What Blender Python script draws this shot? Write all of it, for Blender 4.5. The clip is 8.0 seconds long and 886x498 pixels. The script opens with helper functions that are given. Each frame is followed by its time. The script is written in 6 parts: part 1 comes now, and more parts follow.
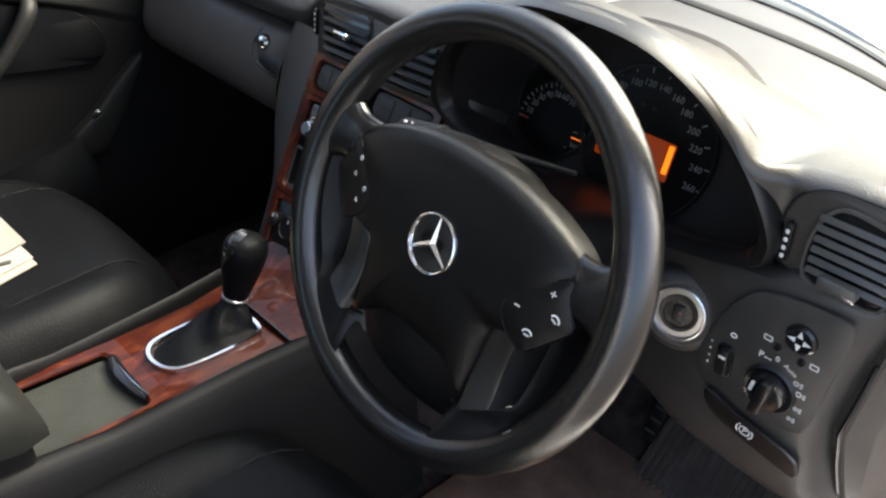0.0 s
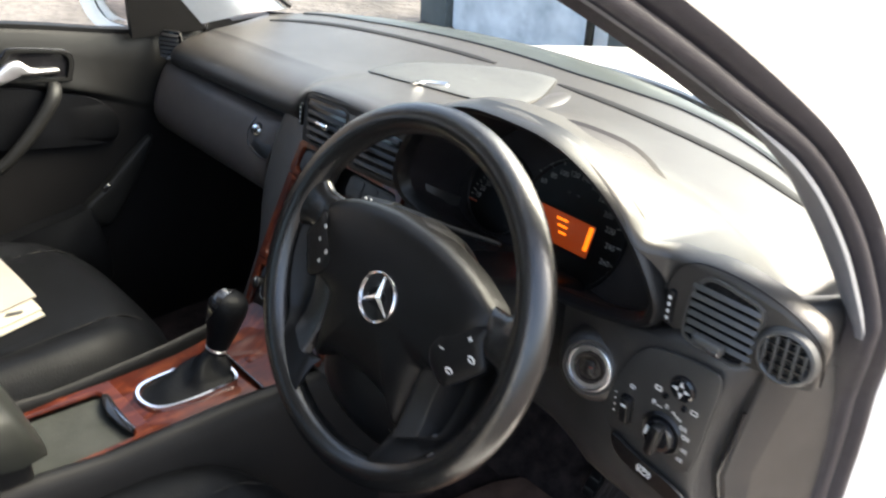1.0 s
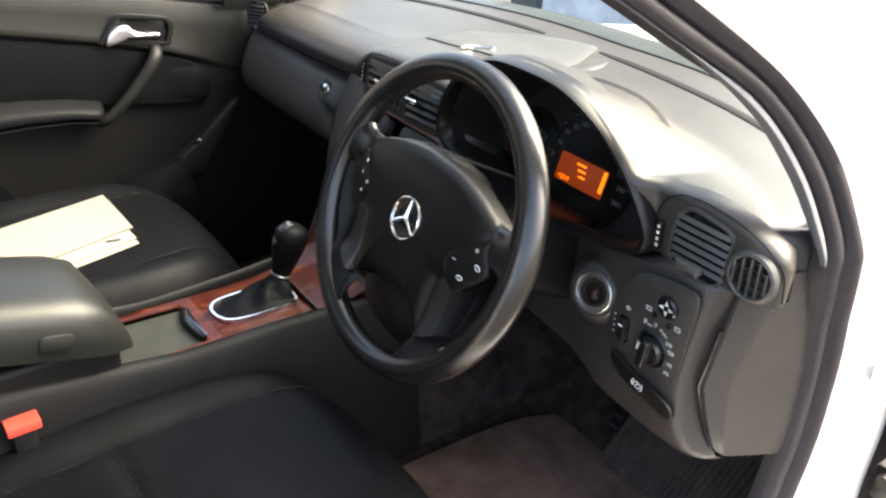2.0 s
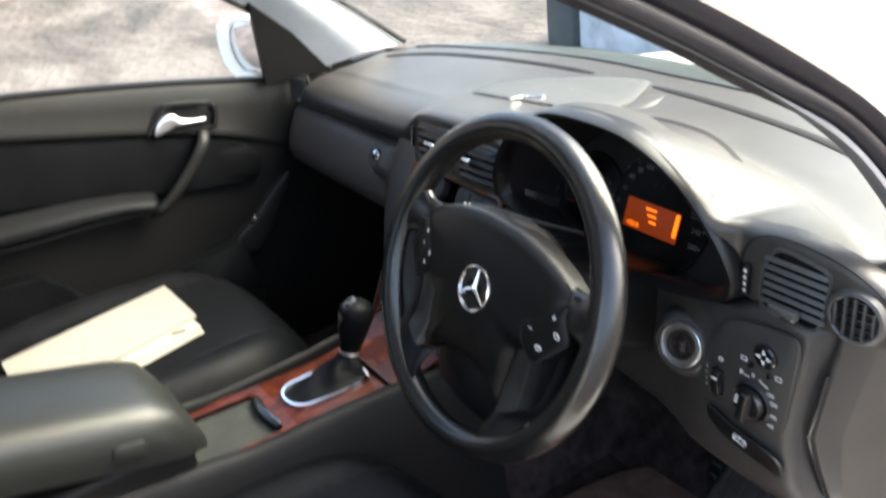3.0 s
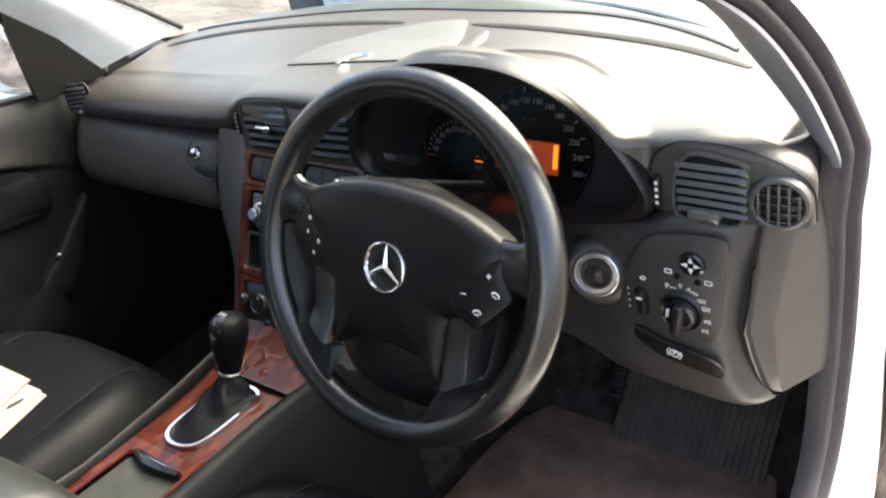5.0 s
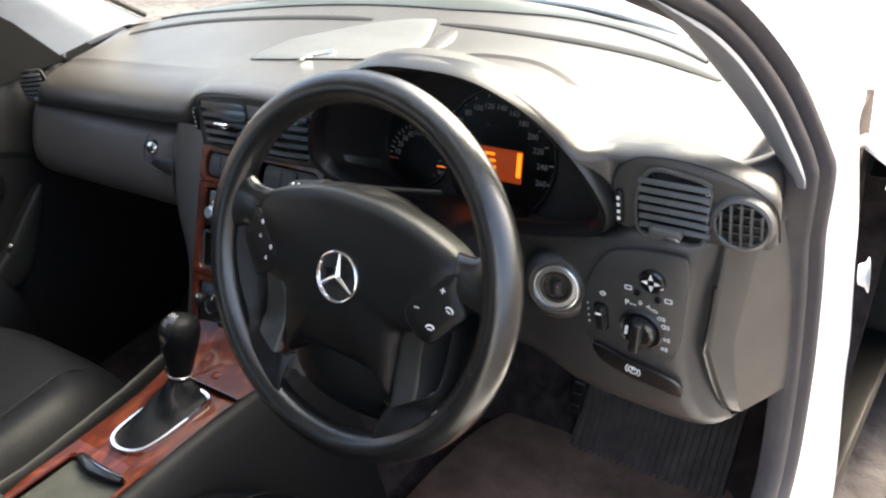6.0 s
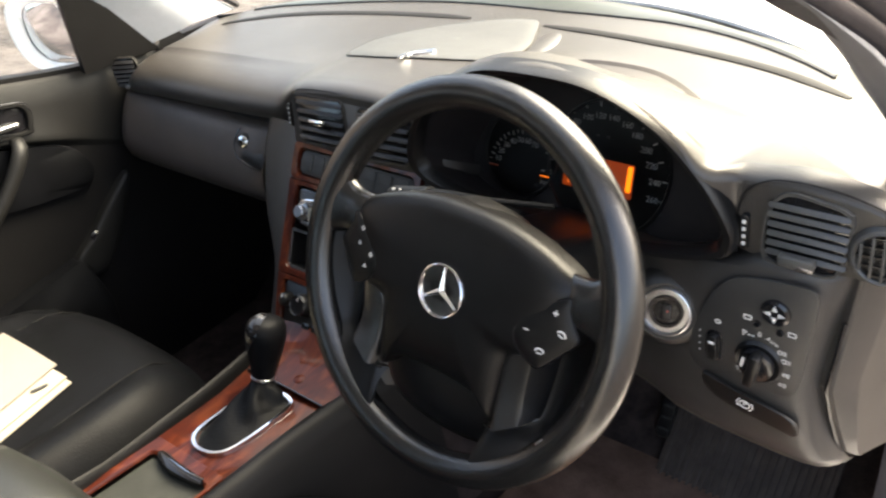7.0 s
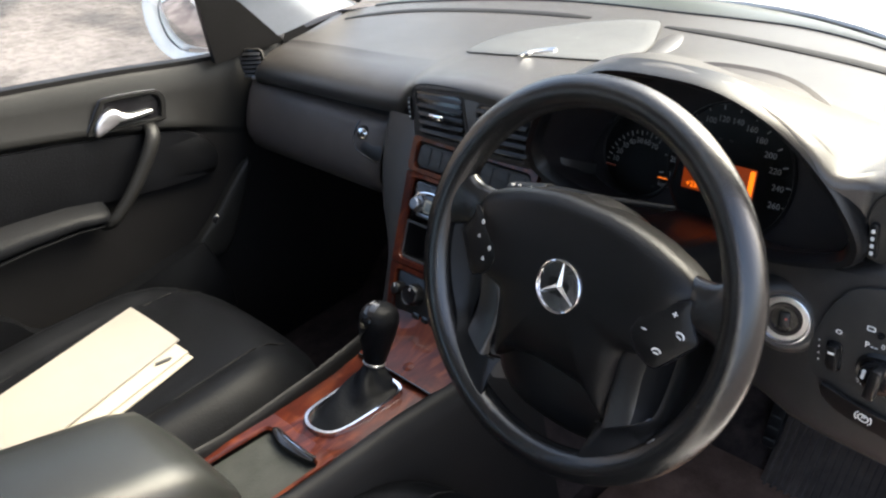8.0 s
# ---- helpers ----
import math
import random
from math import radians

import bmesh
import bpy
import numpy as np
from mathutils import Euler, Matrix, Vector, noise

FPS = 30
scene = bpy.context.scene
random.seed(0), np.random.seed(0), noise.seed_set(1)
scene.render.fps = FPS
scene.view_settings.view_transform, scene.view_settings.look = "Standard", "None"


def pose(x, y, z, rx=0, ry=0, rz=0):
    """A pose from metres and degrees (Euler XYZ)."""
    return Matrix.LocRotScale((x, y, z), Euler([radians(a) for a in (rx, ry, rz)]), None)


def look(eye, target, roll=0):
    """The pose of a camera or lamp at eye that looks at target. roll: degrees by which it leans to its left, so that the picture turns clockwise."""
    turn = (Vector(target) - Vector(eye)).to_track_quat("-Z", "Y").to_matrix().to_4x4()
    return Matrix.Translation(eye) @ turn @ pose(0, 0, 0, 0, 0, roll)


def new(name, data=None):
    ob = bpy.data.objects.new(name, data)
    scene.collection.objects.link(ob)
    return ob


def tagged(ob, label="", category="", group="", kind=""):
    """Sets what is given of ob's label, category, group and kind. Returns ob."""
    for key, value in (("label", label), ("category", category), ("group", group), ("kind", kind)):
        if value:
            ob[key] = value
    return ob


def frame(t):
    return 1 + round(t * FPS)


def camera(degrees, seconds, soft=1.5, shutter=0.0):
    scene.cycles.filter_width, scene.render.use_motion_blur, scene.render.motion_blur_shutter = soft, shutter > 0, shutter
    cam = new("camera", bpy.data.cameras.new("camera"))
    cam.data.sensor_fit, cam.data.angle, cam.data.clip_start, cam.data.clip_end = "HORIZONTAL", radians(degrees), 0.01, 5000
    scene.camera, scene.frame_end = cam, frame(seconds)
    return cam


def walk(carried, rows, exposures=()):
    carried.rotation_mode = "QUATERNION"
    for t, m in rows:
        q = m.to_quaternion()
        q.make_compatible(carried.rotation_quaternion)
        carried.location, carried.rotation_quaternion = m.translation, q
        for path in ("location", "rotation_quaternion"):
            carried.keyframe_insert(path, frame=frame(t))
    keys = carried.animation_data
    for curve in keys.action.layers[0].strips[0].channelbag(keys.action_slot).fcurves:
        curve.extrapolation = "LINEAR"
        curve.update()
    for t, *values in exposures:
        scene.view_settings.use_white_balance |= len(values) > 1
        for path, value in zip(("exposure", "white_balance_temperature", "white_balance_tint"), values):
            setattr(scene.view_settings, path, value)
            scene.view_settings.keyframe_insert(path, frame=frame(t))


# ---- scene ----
# camera and its path
cam = camera(52.0, 8.0, soft=2.2, shutter=0.3)
PATH = [
    (0, (0.7814, -0.425, 1.343), (0.1908, 0.1434, 0.7701), 0.81),
    (0.5, (0.7915, -0.4458, 1.3617), (0.1895, 0.1503, 0.8304), 1.02),
    (1, (0.9329, -0.4879, 1.4042), (0.3001, 0.1143, 0.9174), 2.69),
    (1.5, (1.1126, -0.514, 1.4025), (0.4431, 0.0363, 0.9037), 4.05),
    (1.6, (1.12, -0.5317, 1.4056), (0.4447, 0.0125, 0.9076), 3.69),
    (2.8, (1.0956, -0.514, 1.418), (0.3533, -0.0456, 0.9389), -3.82),
    (3, (1.0629, -0.5037, 1.4223), (0.3123, -0.0248, 0.967), -6.45),
    (3.2, (1.0098, -0.4967, 1.4566), (0.2585, 0.0206, 1.0467), -10.70),
    (3.5, (0.9424, -0.5226, 1.4519), (0.224, 0.0416, 1.0449), -13.40),
    (4, (0.888, -0.5421, 1.4342), (0.2525, 0.063, 0.9545), -13.20),
    (4.5, (0.8944, -0.545, 1.4028), (0.3006, 0.0731, 0.8876), -13.02),
    (5, (0.8999, -0.5514, 1.3977), (0.3312, 0.0887, 0.8812), -12.05),
    (6.3, (0.8909, -0.5002, 1.3977), (0.3467, 0.1495, 0.8669), -9.03),
    (6.5, (0.8768, -0.496, 1.3939), (0.3269, 0.1501, 0.8648), -8.84),
    (7, (0.8249, -0.5037, 1.3955), (0.233, 0.1079, 0.8705), -8.86),
    (7.5, (0.8034, -0.5164, 1.4009), (0.168, 0.053, 0.8794), -9.44),
    (8, (0.8185, -0.5333, 1.406), (0.1526, 0.0081, 0.8926), -9.81),
]
walk(cam, [(t, look(eye, target, roll)) for t, eye, target, roll in PATH],
     [(0.0, 3.10, 7000, 6), (0.5, 3.22, 7000, 4), (1.0, 3.26, 7000, 5), (1.5, 3.42, 7350, 6), (3.0, 3.20, 6800, 4), (3.5, 3.36, 6550, 3), (4.0, 3.29, 7150, 4), (4.5, 3.42, 7450, 6),
      (5.0, 3.48, 7150, 6), (6.5, 3.55, 7200, 6), (7.0, 3.36, 7750, 7), (7.5, 3.16, 7500, 8), (8.0, 3.14, 6900, 7)])

# daylight: an overcast bright sky with a wide soft sun high ahead of the open driver's side
world = bpy.data.worlds.new("sky")
scene.world = world
world.use_nodes = True
wn = world.node_tree
sky = wn.nodes.new("ShaderNodeTexSky")
sky.sky_type = "NISHITA"
sky.sun_disc = False
SUN_EL, SUN_AZ = radians(44), radians(22)
sky.sun_elevation, sky.sun_rotation = SUN_EL, SUN_AZ
sky.dust_density, sky.air_density = 6.0, 0.7
wn.nodes["Background"].inputs["Strength"].default_value = 0.15
wn.links.new(sky.outputs["Color"], wn.nodes["Background"].inputs["Color"])
sun = new("sun", bpy.data.lights.new("sun", "SUN"))
sun.data.energy, sun.data.angle, sun.data.color = 1.5, radians(60), (1.0, 0.95, 0.87)
sun.matrix_world = look((math.sin(SUN_AZ) * math.cos(SUN_EL) * 30, math.cos(SUN_AZ) * math.cos(SUN_EL) * 30, math.sin(SUN_EL) * 30), (0, 0, 0))


# ---------------------------------------------------------------- materials
def material(name, colour, rough=0.5, metal=0.0, spread=0.15, scale=30.0, grain=0.0, grain_scale=900.0, coat=0.0, second=None, spec=0.5):
    """A surface with a base colour that varies at two scales, and a fine relief."""
    m = bpy.data.materials.new(name)
    m.use_nodes = True
    nt = m.node_tree
    n, l = nt.nodes, nt.links
    p = n["Principled BSDF"]
    p.inputs["Metallic"].default_value = metal
    p.inputs["Coat Weight"].default_value = coat
    p.inputs["Specular IOR Level"].default_value = spec
    p.inputs["Coat Roughness"].default_value = 0.06
    co = n.new("ShaderNodeTexCoord")
    big = n.new("ShaderNodeTexNoise")
    big.inputs["Scale"].default_value = scale
    big.inputs["Detail"].default_value = 6
    big.inputs["Roughness"].default_value = 0.65
    l.new(co.outputs["Object"], big.inputs["Vector"])
    mix = n.new("ShaderNodeMix")
    mix.data_type = "RGBA"
    other = second or tuple(c * (1 - spread * 2) for c in colour)
    mix.inputs["A"].default_value = (*[c * (1 + spread) for c in colour], 1)
    mix.inputs["B"].default_value = (*other, 1)
    ramp = n.new("ShaderNodeMapRange")
    ramp.inputs["From Min"].default_value, ramp.inputs["From Max"].default_value = 0.3, 0.7
    l.new(big.outputs["Fac"], ramp.inputs["Value"])
    l.new(ramp.outputs["Result"], mix.inputs["Factor"])
    l.new(mix.outputs["Result"], p.inputs["Base Color"])
    rr = n.new("ShaderNodeMapRange")
    rr.inputs["To Min"].default_value, rr.inputs["To Max"].default_value = max(rough - 0.06, 0.03), min(rough + 0.06, 1)
    l.new(big.outputs["Fac"], rr.inputs["Value"])
    l.new(rr.outputs["Result"], p.inputs["Roughness"])
    if grain:
        v = n.new("ShaderNodeTexVoronoi")
        v.inputs["Scale"].default_value = grain_scale
        l.new(co.outputs["Object"], v.inputs["Vector"])
        b = n.new("ShaderNodeBump")
        b.inputs["Strength"].default_value = grain
        b.inputs["Distance"].default_value = 0.0006
        l.new(v.outputs["Distance"], b.inputs["Height"])
        l.new(b.outputs["Normal"], p.inputs["Normal"])
    return m


DASH = material("dash_vinyl", (0.030, 0.0280, 0.0255), 0.36, grain=0.4, grain_scale=650, scale=9, spread=0.10, spec=0.50)
PANEL = material("grey_plastic", (0.029, 0.0270, 0.0250), 0.40, grain=0.22, grain_scale=900, scale=14, spread=0.1, spec=0.48)
CONSOLE = material("console_plastic", (0.006, 0.006, 0.0062), 0.52, grain=0.2, grain_scale=900, scale=14, spread=0.1, spec=0.14)
SWITCHES = material("switch_plate", (0.030, 0.0295, 0.028), 0.45, grain=0.15, grain_scale=1100, scale=20, spread=0.1, spec=0.35)
HOUSING = material("light_grey_plastic", (0.15, 0.155, 0.165), 0.45, scale=20, spread=0.05)
BARREL = material("lock_barrel", (0.012, 0.009, 0.008), 0.35, scale=40)
BLACK = material("black_plastic", (0.006, 0.006, 0.0062), 0.36, grain=0.12, grain_scale=1100, scale=25, spec=0.35)
GLOSS = material("gloss_black", (0.008, 0.008, 0.009), 0.16, scale=40)
WHEEL = material("wheel_leather", (0.0065, 0.0065, 0.0067), 0.25, grain=0.26, grain_scale=620, scale=30, spread=0.15, spec=0.68)
PAD = material("airbag_vinyl", (0.004, 0.004, 0.0042), 0.36, grain=0.3, grain_scale=900, scale=20, spec=0.22)
BLADE = material("satin_black", (0.0125, 0.0120, 0.0115), 0.32, grain=0.2, grain_scale=900, scale=20, spec=0.75)
LEATHER = material("seat_leather", (0.0036, 0.0040, 0.0048), 0.46, grain=0.5, grain_scale=420, scale=12, spread=0.2, spec=0.07)
ARMREST = material("armrest_leather", (0.0100, 0.0112, 0.0100), 0.42, grain=0.14, grain_scale=700, scale=12, spread=0.12, spec=0.36)
DOORTRIM = material("door_trim_vinyl", (0.0078, 0.0081, 0.0080), 0.42, grain=0.3, grain_scale=600, scale=10, spread=0.12, spec=0.15)
# grey-green of the sky reflected at the foot of the windscreen
STRIP = material("reflection_strip", (0.026, 0.031, 0.028), 0.34, scale=12, spread=0.15, spec=0.4)
RUBBER = material("seal_rubber", (0.021, 0.0188, 0.0222), 0.55, grain=0.4, grain_scale=900, scale=40, spread=0.12, spec=0.3)
PAINT = material("white_paint", (0.72, 0.72, 0.71), 0.30, coat=0.6, scale=6, spread=0.02)
LINER = material("pillar_trim", (0.38, 0.405, 0.44), 0.75, grain=0.3, grain_scale=1100, scale=20, spread=0.05)
HEADLINER = material("headliner_fabric", (0.62, 0.65, 0.68), 0.85, grain=0.3, grain_scale=900, scale=20, spread=0.05, spec=0.2)
# darker copy of the pillar trim, offsetting strong light at the open door
PILLAR = material("pillar_trim_dark", (0.13, 0.134, 0.145), 0.7, grain=0.2, grain_scale=900, scale=20, spread=0.05, spec=0.3)
CHROME = material("chrome", (0.80, 0.80, 0.82), 0.14, metal=1.0, scale=60, spread=0.04)
SATIN = material("satin_metal", (0.62, 0.62, 0.63), 0.30, metal=1.0, scale=60, spread=0.05)
CARPET = material("carpet", (0.030, 0.0225, 0.021), 0.95, grain=1.0, grain_scale=420, scale=26, spread=0.35, spec=0.1)
MAT = material("brown_mat", (0.190, 0.122, 0.095), 0.92, grain=1.0, grain_scale=380, scale=14, spread=0.25, spec=0.1)
PAPER = material("cream_card", (0.176, 0.164, 0.141), 0.7, scale=9, spread=0.03, grain=0.1, grain_scale=700)
PAPER2 = material("white_paper", (0.24, 0.222, 0.182), 0.7, scale=9, spread=0.04)
INK = material("black_ink", (0.03, 0.03, 0.03), 0.7)
PRINT = material("white_print", (0.62, 0.62, 0.60), 0.6)
DIAL = material("dial_print", (0.20, 0.196, 0.192), 0.6)
CLUSTER = material("instrument_black", (0.017, 0.0150, 0.0155), 0.55, scale=30, spread=0.1, spec=0.3)
REDMARK = material("dull_red_print", (0.30, 0.06, 0.03), 0.6)
RED = material("red_plastic", (0.55, 0.06, 0.04), 0.4)
RIBS = material("ribbed_rubber", (0.060, 0.048, 0.042), 0.7, scale=30, spread=0.2, spec=0.2)
GREY = material("slot_grey", (0.030, 0.031, 0.031), 0.6, spec=0.3)
GLOVEBOX = material("brownish_plastic", (0.050, 0.042, 0.038), 0.45, grain=0.2, grain_scale=900, scale=14, spread=0.1, spec=0.25)
# lightened grey, giving the driver's vents the light their upright faces miss
VENTGREY = material("lightened_vent_plastic", (0.047, 0.047, 0.0445), 0.42, grain=0.2, grain_scale=900, scale=14, spread=0.08, spec=0.5)
SPEAKER = material("speaker_mesh", (0.029, 0.032, 0.034), 0.6, grain=0.6, grain_scale=420, scale=20, spread=0.08)
MATINSET = material("tray_rubber", (0.026, 0.028, 0.025), 0.7, grain=0.5, grain_scale=600, scale=20, spec=0.15)
TYRE = material("tyre_rubber", (0.02, 0.02, 0.02), 0.8, spec=0.2)


def wood_material():
    m = bpy.data.materials.new("burl_walnut")
    m.use_nodes = True
    n, l = m.node_tree.nodes, m.node_tree.links
    p = n["Principled BSDF"]
    co = n.new("ShaderNodeTexCoord")
    mp = n.new("ShaderNodeMapping")
    mp.inputs["Scale"].default_value = (14, 5, 9)
    l.new(co.outputs["Object"], mp.inputs["Vector"])
    a = n.new("ShaderNodeTexNoise")
    a.inputs["Scale"].default_value, a.inputs["Detail"].default_value, a.inputs["Distortion"].default_value = 3.0, 8, 1.6
    l.new(mp.outputs["Vector"], a.inputs["Vector"])
    r = n.new("ShaderNodeValToRGB")
    r.color_ramp.elements[0].position, r.color_ramp.elements[0].color = 0.25, (0.014, 0.0026, 0.0013, 1)
    # tan end of the burl figure, lightened further to suggest the lid's reflections
    r.color_ramp.elements[1].position, r.color_ramp.elements[1].color = 0.76, (0.120, 0.0300, 0.0095, 1)
    e = r.color_ramp.elements.new(0.5)
    e.color = (0.043, 0.0070, 0.0027, 1)
    l.new(a.outputs["Fac"], r.inputs["Fac"])
    l.new(r.outputs["Color"], p.inputs["Base Color"])
    p.inputs["Roughness"].default_value = 0.5
    p.inputs["Coat Weight"].default_value = 0.3
    # the lacquer is slightly uneven
    w = n.new("ShaderNodeTexNoise")
    w.inputs["Scale"].default_value, w.inputs["Detail"].default_value = 11, 1
    l.new(co.outputs["Object"], w.inputs["Vector"])
    u = n.new("ShaderNodeBump")
    u.inputs["Strength"].default_value, u.inputs["Distance"].default_value = 1.0, 0.0060
    l.new(w.outputs["Fac"], u.inputs["Height"])
    l.new(u.outputs["Normal"], p.inputs["Coat Normal"])
    p.inputs["Specular IOR Level"].default_value = 0.1
    p.inputs["Coat Roughness"].default_value = 0.012
    return m


def glow_material(name, colour, strength):
    m = bpy.data.materials.new(name)
    m.use_nodes = True
    p = m.node_tree.nodes["Principled BSDF"]
    p.inputs["Base Color"].default_value = (0.02, 0.01, 0.005, 1)
    p.inputs["Emission Color"].default_value = (*colour, 1)
    p.inputs["Emission Strength"].default_value = strength
    return m


def glass_material(name, tint, gloss=0.05):
    m = bpy.data.materials.new(name)
    m.use_nodes = True
    n, l = m.node_tree.nodes, m.node_tree.links
    n.remove(n["Principled BSDF"])
    t = n.new("ShaderNodeBsdfTransparent")
    t.inputs["Color"].default_value = (*tint, 1)
    g = n.new("ShaderNodeBsdfGlossy")
    g.inputs["Roughness"].default_value = 0.02
    x = n.new("ShaderNodeMixShader")
    x.inputs["Fac"].default_value = gloss
    l.new(t.outputs["BSDF"], x.inputs[1])
    l.new(g.outputs["BSDF"], x.inputs[2])
    l.new(x.outputs["Shader"], n["Material Output"].inputs["Surface"])
    return m


def ground_material():
    """Pale dusty ground with dark streaks and stones."""
    m = bpy.data.materials.new("dusty_ground")
    m.use_nodes = True
    n, l = m.node_tree.nodes, m.node_tree.links
    p = n["Principled BSDF"]
    p.inputs["Roughness"].default_value = 0.9
    co = n.new("ShaderNodeTexCoord")
    mp = n.new("ShaderNodeMapping")
    mp.inputs["Scale"].default_value = (0.45, 1.0, 1)
    mp.inputs["Rotation"].default_value = (0, 0, radians(25))
    l.new(co.outputs["Object"], mp.inputs["Vector"])
    a = n.new("ShaderNodeTexNoise")
    a.inputs["Scale"].default_value, a.inputs["Detail"].default_value, a.inputs["Roughness"].default_value, a.inputs["Distortion"].default_value = 1.05, 10, 0.68, 0.5
    l.new(mp.outputs["Vector"], a.inputs["Vector"])
    r = n.new("ShaderNodeValToRGB")
    els = r.color_ramp.elements
    els[0].position, els[0].color = 0.40, (0.020, 0.018, 0.0185, 1)
    els[1].position, els[1].color = 0.60, (0.112, 0.098, 0.094, 1)
    e = els.new(0.48)
    e.color = (0.054, 0.0455, 0.0435, 1)
    l.new(a.outputs["Fac"], r.inputs["Fac"])
    b = n.new("ShaderNodeTexNoise")
    b.inputs["Scale"].default_value, b.inputs["Detail"].default_value = 14, 8
    l.new(co.outputs["Object"], b.inputs["Vector"])
    mx = n.new("ShaderNodeMix")
    mx.data_type, mx.blend_type = "RGBA", "MULTIPLY"
    mx.inputs["Factor"].default_value = 0.3
    r2 = n.new("ShaderNodeValToRGB")
    r2.color_ramp.elements[0].position, r2.color_ramp.elements[0].color = 0.35, (0.45, 0.43, 0.42, 1)
    r2.color_ramp.elements[1].position, r2.color_ramp.elements[1].color = 0.6, (1, 1, 1, 1)
    l.new(b.outputs["Fac"], r2.inputs["Fac"])
    l.new(r.outputs["Color"], mx.inputs["A"])
    l.new(r2.outputs["Color"], mx.inputs["B"])
    l.new(mx.outputs["Result"], p.inputs["Base Color"])
    bp = n.new("ShaderNodeBump")
    bp.inputs["Strength"].default_value, bp.inputs["Distance"].default_value = 0.8, 0.03
    l.new(b.outputs["Fac"], bp.inputs["Height"])
    l.new(bp.outputs["Normal"], p.inputs["Normal"])
    return m


WOOD = wood_material()
ORANGE = glow_material("orange_display", (1.0, 0.17, 0.008), 0.26)
NEEDLE = glow_material("orange_needle", (1.0, 0.20, 0.02), 0.13)
ORANGE_DARK = glow_material("orange_display_dim", (1.0, 0.12, 0.004), 0.021)
GLASS = glass_material("clear_glass", (0.80, 0.85, 0.84))
DARKCHROME = material("dull_metal", (0.30, 0.30, 0.31), 0.28, metal=1.0, scale=60, spread=0.05)
MIRROR = material("mirror_glass", (0.72, 0.75, 0.78), 0.03, metal=1.0, spread=0.0)
GROUND = ground_material()
WALL = material("weathered_render", (0.80, 0.84, 0.86), 0.9, grain=0.6, grain_scale=60, scale=5.0, second=(0.42, 0.48, 0.52))
BRICKRED = material("brown_render", (0.24, 0.20, 0.185), 0.9, grain=0.6, grain_scale=60, scale=2.0, second=(0.15, 0.13, 0.125))
DARKWALL = material("dark_post", (0.10, 0.115, 0.115), 0.8, scale=6)


# ---------------------------------------------------------------- building helpers
def mesh_of(bm, name, mat, angle=38):
    bmesh.ops.recalc_face_normals(bm, faces=bm.faces)
    me = bpy.data.meshes.new(name)
    bm.to_mesh(me)
    bm.free()
    me.materials.append(mat)
    me.shade_smooth()
    me.set_sharp_from_angle(angle=radians(angle))
    return me


def part(name, bm, mat, parent=None, label="", angle=38):
    ob = new(name, mesh_of(bm, name, mat, angle))
    if parent:
        ob.parent = parent
    if label:
        ob["label"] = label
    return ob


def thing(name, label, category, at=(0, 0, 0), group="", kind=""):
    ob = new(name)
    ob.empty_display_size = 0.05
    ob.location = at
    return tagged(ob, label, category, group, kind)


def inside(ob, parent):
    """Keeps a part, built in world places, where it is under a thing that stands away from the origin."""
    ob.parent = parent
    ob.matrix_parent_inverse = Matrix.Translation(parent.location).inverted()
    return ob


def basis(origin, across, up):
    """A frame: u across, v up, w out of the plane."""
    u = Vector(across).normalized()
    v = Vector(up)
    v = (v - u * v.dot(u)).normalized()
    w = u.cross(v)
    return Matrix(((u.x, v.x, w.x, origin[0]), (u.y, v.y, w.y, origin[1]), (u.z, v.z, w.z, origin[2]), (0, 0, 0, 1)))


def grid(rows, close_u=False, close_v=False, bm=None):
    """A sheet through rows of points."""
    bm = bm or bmesh.new()
    vs = [[bm.verts.new(p) for p in row] for row in rows]
    nr, nc = len(vs), len(vs[0])
    for i in range(nr - (0 if close_u else 1)):
        for j in range(nc - (0 if close_v else 1)):
            a, b = vs[i], vs[(i + 1) % nr]
            bm.faces.new((a[j], a[(j + 1) % nc], b[(j + 1) % nc], b[j]))
    return bm


def thicken(bm, d):
    bmesh.ops.recalc_face_normals(bm, faces=bm.faces)
    bmesh.ops.solidify(bm, geom=bm.faces[:], thickness=d)
    return bm


def smooth_path(pts, n=8, closed=False):
    """A Catmull-Rom curve through the points."""
    p = [Vector(q) for q in pts]
    k = len(p)
    out = []
    for i in range(k if closed else k - 1):
        if closed:
            a, b, c, d = p[(i - 1) % k], p[i], p[(i + 1) % k], p[(i + 2) % k]
        else:
            a, b, c, d = p[max(i - 1, 0)], p[i], p[i + 1], p[min(i + 2, k - 1)]
        for s in range(n):
            t = s / n
            out.append(0.5 * ((2 * b) + (c - a) * t + (2 * a - 5 * b + 4 * c - d) * t * t + (3 * b - a - 3 * c + d) * t ** 3))
    if not closed:
        out.append(p[-1])
    return out


